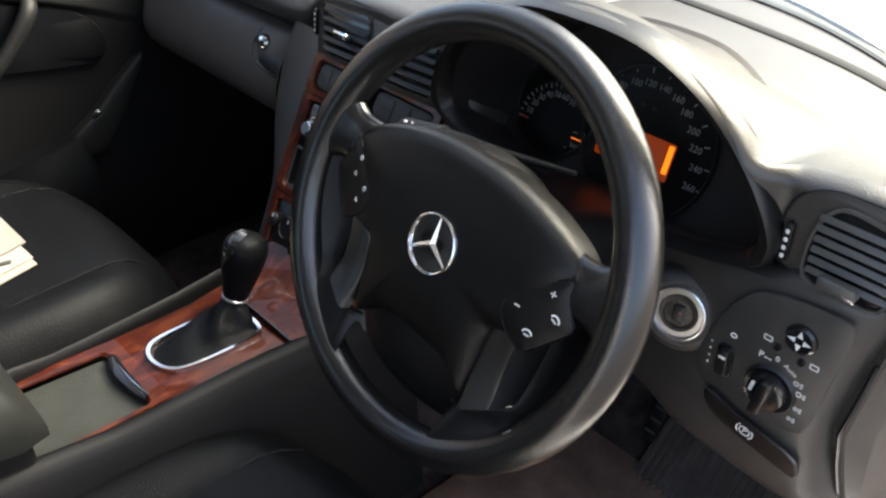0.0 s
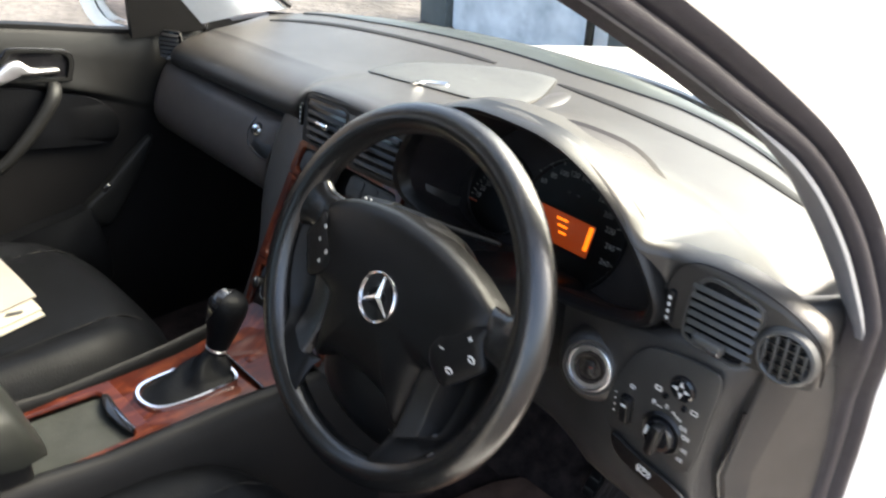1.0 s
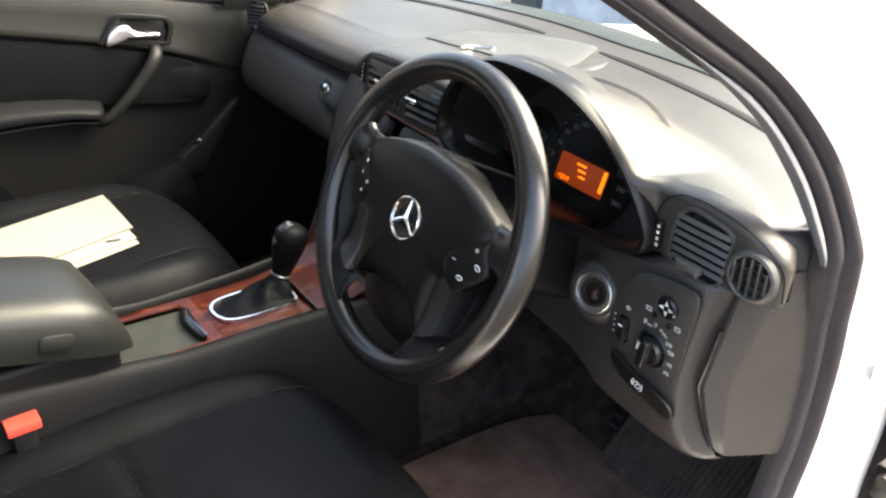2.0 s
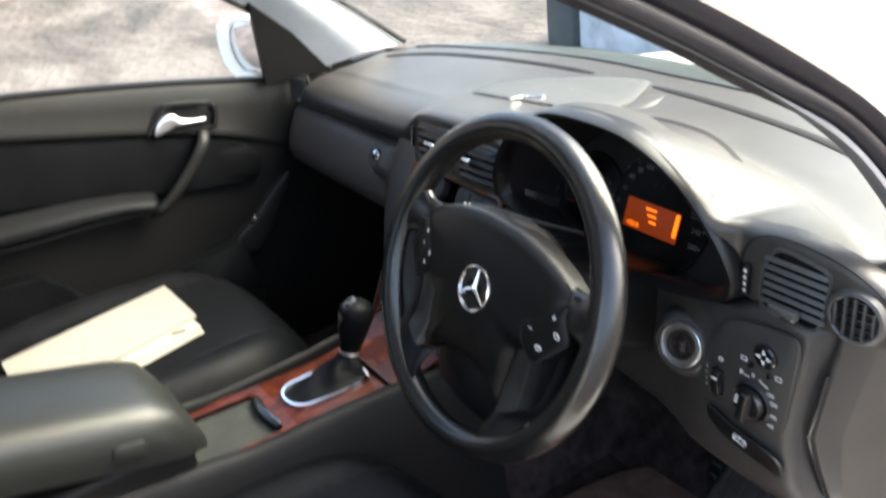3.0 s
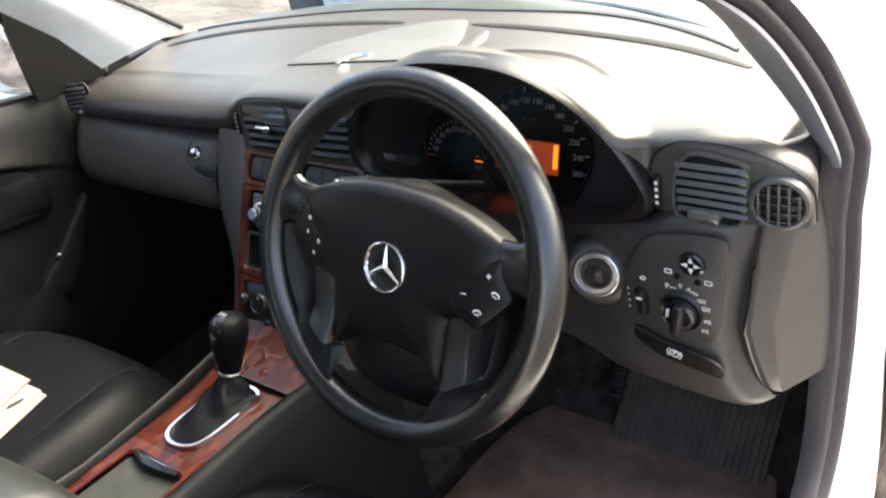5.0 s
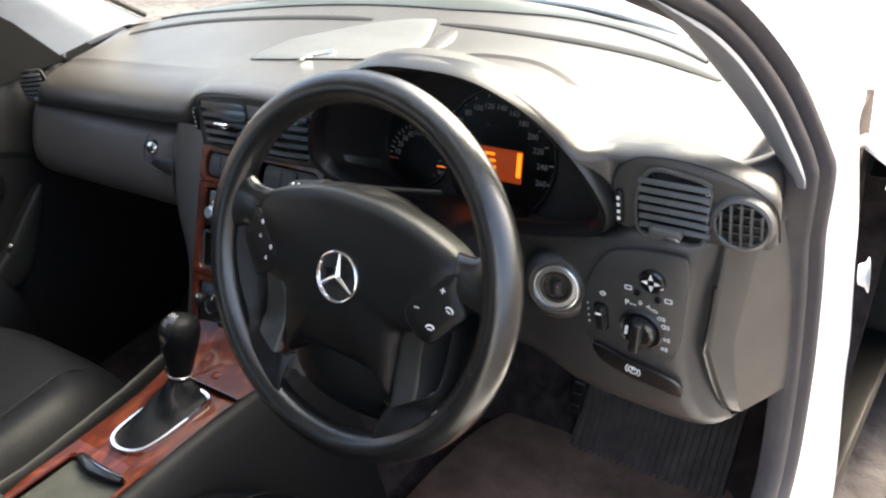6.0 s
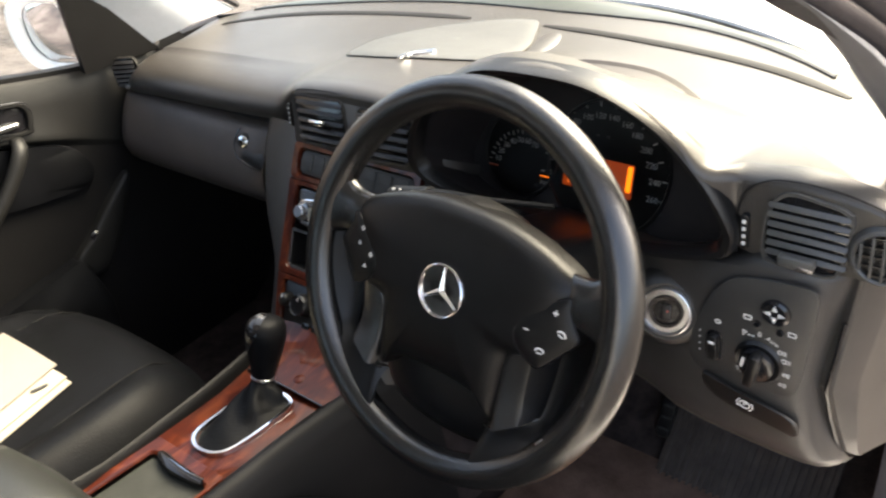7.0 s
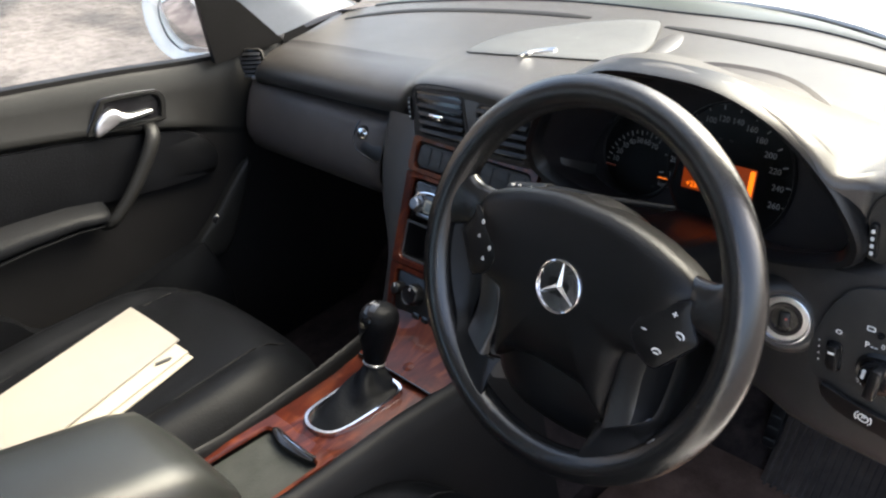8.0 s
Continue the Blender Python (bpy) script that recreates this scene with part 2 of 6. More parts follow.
def sweep(path, profile, up=(0, 0, 1), closed=False, scale=None):
    """A profile of (side, up) carried along a path."""
    p = [Vector(q) for q in path]
    rows = []
    k = len(p)
    for i, c in enumerate(p):
        a, b = (p[(i - 1) % k], p[(i + 1) % k]) if closed else (p[max(i - 1, 0)], p[min(i + 1, k - 1)])
        t = (b - a).normalized()
        s = t.cross(Vector(up)).normalized()
        w = s.cross(t)
        f = scale(i / max(k - 1, 1)) if scale else 1.0
        rows.append([c + s * (x * f) + w * (y * f) for x, y in profile])
    bm = grid(rows, close_u=closed, close_v=True)
    if not closed:
        bm.verts.ensure_lookup_table()
        m = len(profile)
        bm.faces.new([bm.verts[j] for j in range(m)])
        bm.faces.new([bm.verts[(k - 1) * m + j] for j in range(m)])
    return bm


def circle(r, n=16, ry=None):
    return [(r * math.cos(2 * math.pi * i / n), (ry or r) * math.sin(2 * math.pi * i / n)) for i in range(n)]


def rounded(w, h, r, n=5):
    """The outline of a rectangle with round corners, about its centre."""
    out = []
    for cx, cy, a0 in ((w / 2 - r, h / 2 - r, 0), (-w / 2 + r, h / 2 - r, 90), (-w / 2 + r, -h / 2 + r, 180), (w / 2 - r, -h / 2 + r, 270)):
        for i in range(n + 1):
            a = radians(a0 + 90 * i / n)
            out.append((cx + r * math.cos(a), cy + r * math.sin(a)))
    return out


def blob(outline, n=4):
    """A smooth closed outline through 2D points."""
    return [(p.x, p.y) for p in smooth_path([(x, y, 0) for x, y in outline], n, True)]


def plate(outline, m, depth=0.004, edge=0.001, dome=0.0):
    """A plate whose face lies depth above the plane of m, with a rounded edge."""
    bm = bmesh.new()
    cx = sum(p[0] for p in outline) / len(outline)
    cy = sum(p[1] for p in outline) / len(outline)
    ext = max(math.hypot(x - cx, y - cy) for x, y in outline)
    rings = []
    for inset, w in ((0, 0), (0, depth - edge), (edge * 0.3, depth - edge * 0.3), (edge, depth)):
        f = 1 - inset / ext
        rings.append([m @ Vector((cx + (x - cx) * f, cy + (y - cy) * f, w)) for x, y in outline])
    if dome:
        for f in (0.75, 0.5, 0.25):
            rings.append([m @ Vector((cx + (x - cx) * f, cy + (y - cy) * f, depth + dome * (1 - f * f))) for x, y in outline])
    bm = grid(rings, close_v=True)
    bm.verts.ensure_lookup_table()
    k = len(outline)
    bm.faces.new([bm.verts[j] for j in range(k)])
    bm.faces.new([bm.verts[(len(rings) - 1) * k + j] for j in range(k)])
    return bm


def ring_plate(outer, inner, m, depth=0.003, edge=0.001):
    """A frame between two outlines with equal counts of points."""
    rows = []
    for f, w in ((0, 0), (0, depth - edge), (0.12, depth), (0.88, depth), (1, depth - edge), (1, 0)):
        rows.append([m @ Vector((a[0] + (b[0] - a[0]) * f, a[1] + (b[1] - a[1]) * f, w)) for a, b in zip(outer, inner)])
    return grid(rows, close_u=True, close_v=True)


def lathe(profile, m, n=32):
    """A turned shape: profile of (radius, height), about w of m."""
    rows = [[m @ Vector((r * math.cos(2 * math.pi * i / n), r * math.sin(2 * math.pi * i / n), h)) for i in range(n)] for r, h in profile]
    bm = grid(rows, close_v=True)
    bm.verts.ensure_lookup_table()
    for base in (0, (len(profile) - 1) * n):
        if profile[0 if base == 0 else -1][0] > 1e-5:
            bm.faces.new([bm.verts[base + j] for j in range(n)])
    return bm


def box(lo, hi, bevel=0.003, seg=2):
    bm = bmesh.new()
    bmesh.ops.create_cube(bm, size=1.0)
    for v in bm.verts:
        v.co = Vector([(lo[i] + hi[i]) / 2 + v.co[i] * (hi[i] - lo[i]) for i in range(3)])
    if bevel:
        bmesh.ops.bevel(bm, geom=bm.edges[:], offset=bevel, segments=seg, affect="EDGES", profile=0.6)
    return bm


def letters(words, size, m, name, mat, parent, align="CENTER", thick=0.0002):
    """Raised printed letters in the plane of m."""
    cu = bpy.data.curves.new(name, "FONT")
    cu.body, cu.size, cu.align_x, cu.align_y, cu.extrude, cu.resolution_u = words, size, align, "CENTER", thick, 2
    tmp = bpy.data.objects.new(name, cu)
    me = bpy.data.meshes.new_from_object(tmp)
    bpy.data.objects.remove(tmp)
    me.transform(m)
    me.materials.clear()
    me.materials.append(mat)
    ob = new(name, me)
    ob.parent = parent
    return ob


def lerp(a, b, t):
    return a + (b - a) * t


def table(x, pts):
    """Smooth monotone interpolation in a short table of (x, value)."""
    if x <= pts[0][0]:
        return pts[0][1]
    if x >= pts[-1][0]:
        return pts[-1][1]
    n = len(pts)
    k = next(i for i in range(n - 1) if x <= pts[i + 1][0])

    def rise(i):
        return (pts[i + 1][1] - pts[i][1]) / (pts[i + 1][0] - pts[i][0])

    def tangent(i):
        if i == 0 or i == n - 1:
            return 0.0
        a, b = rise(i - 1), rise(i)
        return 0.0 if a * b <= 0 else 2 * a * b / (a + b)
    h = pts[k + 1][0] - pts[k][0]
    t = (x - pts[k][0]) / h
    return (2 * t ** 3 - 3 * t * t + 1) * pts[k][1] + (t ** 3 - 2 * t * t + t) * h * tangent(k) + (3 * t * t - 2 * t ** 3) * pts[k + 1][1] + (t ** 3 - t * t) * h * tangent(k + 1)


def ease(t):
    t = max(0.0, min(1.0, t))
    return t * t * (3 - 2 * t)


# ---------------------------------------------------------------- outside
def outside():
    bm = grid([[(x, y, 0.0) for x in (-900, -30, -8, 0, 8, 30, 900)] for y in (-900, -30, -8, 0, 8, 30, 900)])
    tagged(part("ground", bm, GROUND), "pale dusty ground with dark streaks and stones", "ground", kind="structure")
    # unseen upper part added to hold low sky off the dash top
    bm = box((-2.75, 3.00, 0.0), (-1.66, 3.20, 2.85), 0.02)
    tagged(part("wall_outside", bm, WALL), "weathered blue-grey rendered boundary wall", "wall", kind="structure")
    tagged(part("gate_post", box((-2.98, 2.96, 0.0), (-2.76, 3.22, 2.95), 0.02), DARKWALL), "dark square gate post at the wall's end", "post", group="gate posts")
    tagged(part("gate_post", box((-1.64, 2.96, 0.0), (-1.40, 3.22, 2.95), 0.02), DARKWALL), "dark square gate post at the wall's end", "post", group="gate posts")
    tagged(part("pipe", sweep([(-1.72, 2.93, 0.0), (-1.72, 2.93, 2.6)], circle(0.022, 12), (0, 1, 0)), BLACK), "thin dark upright pipe before the wall", "pipe")
    # mostly unseen: lengthened and raised to keep low sky out of the reflections
    tagged(part("wall_beyond", box((-8.75, -9.0, 0.0), (-8.45, 1.50, 4.6), 0.02), BRICKRED), "pinkish brown wall, extended out of view to block low sky", "wall", kind="structure")
    tagged(part("fence_post", box((-8.60, 1.52, 0.0), (-8.38, 1.74, 2.0), 0.03), PAINT), "white painted post at the end of the wall", "post")


def windscreen_y(x):
    return 0.745 - 0.255 * (abs(x) / 0.585) ** 2


def header_y(x):
    return -0.03 - 0.10 * (abs(x) / 0.5) ** 2


# the driver's door opening: inner and outer edge of its seal as (y, z), from the roof forward and down to the sill
SEAL_IN = [(-1.05, 1.428), (-0.70, 1.443), (-0.53, 1.436), (-0.41, 1.416), (-0.318, 1.389), (-0.229, 1.358), (-0.119, 1.308), (0.024, 1.227), (0.121, 1.162), (0.205, 1.094), (0.258, 1.024), (0.288, 0.960),
           (0.311, 0.90), (0.334, 0.82), (0.344, 0.72), (0.336, 0.60), (0.290, 0.48), (0.14, 0.405), (-0.12, 0.385), (-0.70, 0.385)]
SEAL_OUT = [(-1.05, 1.452), (-0.70, 1.469), (-0.52, 1.462), (-0.40, 1.443), (-0.300, 1.414), (-0.205, 1.383), (-0.092, 1.333), (0.050, 1.254), (0.150, 1.190), (0.235, 1.124), (0.304, 1.046), (0.339, 0.970),
            (0.361, 0.90), (0.386, 0.82), (0.396, 0.72), (0.386, 0.59), (0.330, 0.455), (0.15, 0.365), (-0.12, 0.345), (-0.70, 0.345)]


def opening_x(z):
    return 0.685 - 0.27 * (z - 0.93) if z > 0.93 else lerp(0.685, 0.674, ease((0.93 - z) / 0.12))


def bonnet_z(u, t):
    return 0.878 - 0.14 * t - 0.10 * t * t - (0.098 + 0.06 * t) * u * u * (1 - 0.3 * t)


def side_skin(body, e, y0, y1, name, label):
    """A body side from the shoulder down, with a wheel arch cut into its lower edge."""
    rows = []
    for i in range(37):
        y = lerp(y0, y1, i / 36)
        t = max(0.0, (y - 0.55) / 1.5)
        if y > 0:
            top, xt = (bonnet_z(1, t), 0.71 - 0.10 * t * t)
            hw = 0.865 - 0.11 * max(0.0, (y - 1.2) / 0.85) ** 2.5
        else:
            top, xt = 0.955 - 0.07 * max(0.0, (-y - 1.8) / 0.55), 0.70
            hw = 0.865 - 0.10 * max(0.0, (-y - 1.5) / 0.85) ** 2.5
        yw = 1.28 if y > 0 else -1.44
        low = max(0.22, 0.315 + math.sqrt(max(0.0, 0.345 ** 2 - (y - yw) ** 2)) if abs(y - yw) < 0.345 else 0.22)
        prof = [(xt, 0.0), (lerp(xt, hw, 0.45), 0.02), (lerp(xt, hw, 0.85), 0.09), (hw - 0.006, 0.24), (hw, 0.45), (hw - 0.004, 0.70), (hw - 0.02, 1.0)]
        rows.append([(e * x, y, lerp(top, low, f)) for x, f in prof])
    part(name, thicken(grid(rows), 0.006), PAINT, body, label, 50)


def car_shell():
    body = thing("car_body", "white saloon car body with the driver's door opening", "car body", kind="structure")
    inner = [Vector((opening_x(p.y), p.x, p.y)) for p in smooth_path([(y, z, 0) for y, z in SEAL_IN], 6)]
    outer = [Vector((opening_x(p.y) + 0.012, p.x, p.y)) for p in smooth_path([(y, z, 0) for y, z in SEAL_OUT], 6)]
    out = Vector((0.965, 0, 0.26))
    lip = ((0.0, -0.020), (0.0, -0.004), (0.10, 0.004), (0.28, 0.006), (0.42, 0.003), (0.46, -0.001), (0.50, 0.002), (0.60, 0.009), (0.80, 0.011), (0.95, 0.006), (1.0, -0.004), (1.0, -0.020))
    # on the windscreen pillar the trim takes the inner third of the seal's width
    share = [0.26 * ease((1.20 - p.z) / 0.09) * ease((p.z - 0.90) / 0.06) for p in inner]
    part("door_seal", grid([[p.lerp(q, lerp(k, 1.0, t)) + out * w for t, w in lip] for p, q, k in zip(inner, outer, share)]), RUBBER, body, "dark grey rubber door seal", 60)
    # painted body round the opening: a rebate, a step, then the outer skin
    rows = []
    for i, (p, q) in enumerate(zip(inner, outer)):
        t = (outer[min(i + 1, len(outer) - 1)] - outer[max(i - 1, 0)]).normalized()
        d = -t.cross(out).normalized()
        rows.append([q + d * a + out * w for a, w in ((-0.004, -0.014), (0.004, -0.008), (0.018, -0.004), (0.034, -0.003), (0.040, 0.004), (0.046, 0.010), (0.060, 0.012), (0.072, 0.009), (0.082, 0.001), (0.094, 0.000), (0.106, 0.008), (0.118, 0.012), (0.15, 0.008), (0.19, -0.004), (0.24, -0.03))])
    part("door_frame", thicken(grid(rows), 0.003), PAINT, body, "white painted door frame", 50)
    # roof skin and lining
    rows, under = [], []
    for y in (-0.03, -0.12, -0.3, -0.6, -1.0, -1.4, -1.8):
        r, u = [], []
        for i in range(13):
            x = -0.56 + 1.12 * i / 12
            k = (x / 0.56) ** 2
            yy = y - 0.24 * k * max(0.0, 1 + (y + 0.03) / 1.2)
            z = 1.462 - 0.030 * k - 0.25 * max(yy + 0.30, 0) - 0.04 * max(-y - 1.0, 0)
            r.append((x, yy, z))
            u.append((x * 0.95, yy, z - 0.030))
        rows.append(r)
        under.append(u)
    part("roof", thicken(grid(rows), 0.004), PAINT, body, "white painted roof")
    tagged(part("ceiling", thicken(grid(under), 0.004), HEADLINER), "light grey fabric headlining", "ceiling", kind="structure")
    # windscreen
    rows = []
    for j in range(9):
        t = j / 8
        r = []
        for i in range(17):
            s = -1 + i / 8
            xb, xt = s * 0.60, s * 0.50
            x = lerp(xb, xt, t)
            y = lerp(windscreen_y(xb) + 0.012, header_y(xt), t)
            z = lerp(0.925, 1.355 - 0.02 * s * s, t) + 0.035 * math.sin(math.pi * t)
            r.append((x, y, z))
        rows.append(r)
    g = part("windscreen", grid(rows), GLASS, body, "clear greenish windscreen")
    g.visible_shadow = False
    # black border under the glass
    rows = [[(s * 0.60 * 0.999, windscreen_y(s * 0.6) + 0.010 - d, 0.922 + d * 0.62 - 0.004) for s in [-1 + i / 12 for i in range(25)]] for d in (0.0, 0.022)]
    part("glass_border", thicken(grid(rows), 0.002), GLOSS, body, "black glass border")
    # pillars inside
    a = [(-0.600, 0.512, 0.930), (-0.575, 0.385, 1.030), (-0.548, 0.260, 1.123), (-0.506, 0.033, 1.279), (-0.47, -0.16, 1.358), (-0.46, -0.5, 1.40)]
    b = [(-0.612, 0.318, 0.925), (-0.590, 0.250, 1.010), (-0.568, 0.188, 1.074), (-0.524, -0.042, 1.236), (-0.510, -0.15, 1.292), (-0.50, -0.5, 1.345)]
    pa, pb = smooth_path(a, 6), smooth_path(b, 6)
    rows = []
    for i in range(len(pa)):
        mid = (pa[i] + pb[i]) / 2 + Vector((0.022, -0.012, 0.012))
        c = smooth_path([pa[i], pa[i] * 0.7 + pb[i] * 0.3 + Vector((0.018, -0.010, 0.010)), mid, pb[i] * 0.7 + pa[i] * 0.3 + Vector((0.014, -0.006, 0.006)), pb[i]], 3)
        rows.append(c)
    part("pillar_trim", thicken(grid(rows), 0.006), LINER, body, "light grey fabric pillar trim")
    part("pillar_edge", sweep([p + Vector((0.002, 0.006, 0.006)) for p in pa], circle(0.006, 8), (1, 0, 0)), RUBBER, body, "black glass edge")
    part("window_seal", sweep([p + Vector((-0.004, -0.006, -0.004)) for p in pb], circle(0.007, 8), (1, 0, 0)), BLACK, body, "black window seal")
    rows = []
    for p, q, k in zip(inner, outer, share):
        if p.z > 0.915 and p.y > -0.15:
            w = lerp(0.12, 1.0, ease((1.20 - p.z) / 0.10)) * lerp(0.42, 1.0, ease((p.z - 0.93) / 0.14))
            rows.append([p.lerp(q, k + 0.04) + out * -0.010, p.lerp(q, k) + out * -0.004, p.lerp(q, k * 0.6) + out * 0.001, p.lerp(q, k * 0.2) + out * 0.001, p + Vector((-0.012, 0.006, -0.003)) * w, p + Vector((-0.034, 0.022, -0.002)) * w,
                         p + Vector((-0.056, 0.042, 0.002)) * w, p + Vector((-0.068, 0.070, 0.010)) * w, p + Vector((-0.064, 0.105, 0.020)) * w])
    part("pillar_trim", grid(rows), PILLAR, body, "grey pillar trim, darkened to offset the door light", 60)
    # bonnet and the panel below the windscreen
    rows = []
    for j in range(13):
        t = j / 12
        rows.append([(u * (0.71 - 0.10 * t * t), lerp(0.90 - 0.26 * u * u, 2.05 - 0.12 * u * u, t), bonnet_z(u, t)) for u in [-1 + i / 10 for i in range(21)]])
    part("bonnet", thicken(grid(rows), 0.006), PAINT, body, "white painted bonnet")
    rows = [[(x, lerp(windscreen_y(x) + 0.015, 0.90 - 0.26 * (x / 0.71) ** 2, t), 0.900 - 0.040 * t - 0.06 * (abs(x) / 0.7) ** 3 * t) for x in [-0.68 + 0.085 * i for i in range(17)]] for t in (0, 0.5, 1)]
    part("scuttle", thicken(grid(rows), 0.004), GREY, body, "dark grey scuttle panel below the windscreen")
    for x0, x1 in ((-0.46, 0.06), (0.02, 0.54)):
        p = [(x, windscreen_y(x) + 0.026, 0.898 + 0.010 * math.sin(3 * (x - x0))) for x in [lerp(x0, x1, i / 8) for i in range(9)]]
        w = part("wiper", sweep(p, circle(0.006, 8)), BLACK, body, "black windscreen wiper")
        part("blade", sweep([(a, b - 0.010, c - 0.002) for a, b, c in p], [(-0.003, -0.004), (-0.003, 0.004), (0.003, 0.004), (0.003, -0.004)]), RUBBER, w, "rubber blade")
    # body sides
    side_skin(body, -1, 0.36, 2.05, "wing", "white front wing")
    side_skin(body, 1, 0.60, 2.05, "wing", "white front wing")
    side_skin(body, -1, -2.35, -1.02, "rear_side", "white rear side panel")
    side_skin(body, 1, -2.35, -1.06, "rear_side", "white rear side panel")
    # nose and tail
    for name, ye, z0, z1, lab in (("front_bumper", 2.05, 0.22, 0.56, "white front bumper"), ("rear_bumper", -2.35, 0.26, 0.62, "white rear bumper")):
        d = 1 if ye > 0 else -1
        rows = [[(u * 0.79, ye + d * (bulge - 0.16 * u * u - 0.10 * u ** 8), z) for u in [-1 + i / 10 for i in range(21)]] for z, bulge in ((z0, -0.03), (z0 + 0.06, 0.05), (z0 + 0.2, 0.09), (z1 - 0.02, 0.07), (z1, 0.0))]
        part(name, thicken(grid(rows), 0.006), PAINT, body, lab)
    g = part("grille", plate(rounded(0.62, 0.12, 0.04), basis((0, 2.045, 0.585), (-1, 0, 0), (0, -0.15, 1)), 0.02, 0.006), BLACK, body, "black grille")
    for i in range(4):
        part("grille_bar", plate(rounded(0.56, 0.008, 0.003), basis((0, 2.063, 0.550 + 0.024 * i), (-1, 0, 0), (0, -0.15, 1)), 0.008, 0.002), CHROME, g, "chrome bar")
    for e in (-1, 1):
        part("headlight", plate(rounded(0.22, 0.11, 0.045), basis((e * 0.46, 1.99, 0.575), (-1, -0.32 * e, 0), (0, -0.2, 1)), 0.03, 0.012), CHROME, body, "clear headlight")
        part("tail_light", plate(rounded(0.20, 0.15, 0.04), basis((e * 0.58, -2.27, 0.80), (1, 0.2 * e, 0), (0, 0.1, 1)), 0.03, 0.012), RED, body, "red tail light")
    rows = [[(u * 0.72, lerp(-1.80, -2.34, t) + 0.05 * u * u * t, 0.985 - 0.05 * t - 0.06 * u ** 4 - (0.30 * max(0, t - 0.86) / 0.14)) for u in [-1 + i / 8 for i in range(17)]] for t in (0, 0.3, 0.6, 0.8, 0.86, 0.93, 1.0)]
    part("boot_lid", thicken(grid(rows), 0.006), PAINT, body, "white boot lid")
    rows = [[(u * lerp(0.53, 0.62, t), lerp(-1.44, -1.86, t) + 0.10 * (1 - u * u) * (t - 1) * 0.3, lerp(1.385, 0.985, t) - 0.02 * u * u) for u in [-1 + i / 8 for i in range(17)]] for t in [i / 6 for i in range(7)]]
    part("rear_window", grid(rows), GLASS, body, "clear rear window").visible_shadow = False
    for e in (-1, 1):
        rows = [[(e * lerp(lerp(0.545, 0.66, t), lerp(0.52, 0.60, t), q), lerp(lerp(-1.05, -1.30, t), lerp(-1.46, -1.90, t), q), lerp(1.385, 0.96, t)) for q in (0, 0.5, 1)] for t in [i / 5 for i in range(6)]]
        part("pillar_rear", thicken(grid(rows), 0.02), PAINT, body, "white rear pillar")
        for y in (1.28, -1.44):
            m = basis((e * 0.80, y, 0.315), (0, e, 0), (0, 0, 1))
            w = part("wheel", lathe([(0.20, -0.16), (0.215, -0.02), (0.195, 0.0), (0.10, -0.02), (0.05, 0.0), (0.0, 0.004)], m, 32), SATIN, body, "silver wheel")
            part("tyre", lathe([(0.212, -0.19), (0.29, -0.20), (0.314, -0.17), (0.315, -0.03), (0.30, 0.0), (0.225, 0.006), (0.212, -0.01)], m, 40), TYRE, w, "black tyre")
    part("sill", box((0.66, -1.2, 0.20), (0.84, 0.40, 0.365), 0.02, 3), PAINT, body, "white door sill")
    part("rear_bulkhead", box((-0.66, -1.86, 0.25), (0.66, -1.82, 0.96), 0.01), CARPET, body, "dark rear bulkhead")
    part("pillar_middle", box((0.60, -1.12, 0.36), (0.70, -0.98, 1.40), 0.02, 3), PAINT, body, "white centre pillar")
    part("underbody", box((-0.72, -2.2, 0.22), (0.70, 1.95, 0.26), 0.01), BLACK, body, "dark underbody")
    # bolt head and door check on the pillar
    part("hinge", box((0.790, 0.335, 0.655), (0.822, 0.362, 0.705), 0.005), BLACK, body, "black steel door hinge")
    m = basis((0.806, 0.334, 0.690), (1, 0, 0), (0, 0, 1))
    part("hinge_bolt", lathe([(0.0, 0.008), (0.009, 0.008), (0.010, 0.0)], m, 12), BLACK, body, "dark steel bolt")
    m = basis((0.742, 0.372, 0.790), (0.3, -1, 0), (0, 0, 1))
    part("hinge_bolt", lathe([(0.0, 0.010), (0.011, 0.010), (0.014, 0.003), (0.020, 0.0)], m, 14), PAINT, body, "painted bolt head")


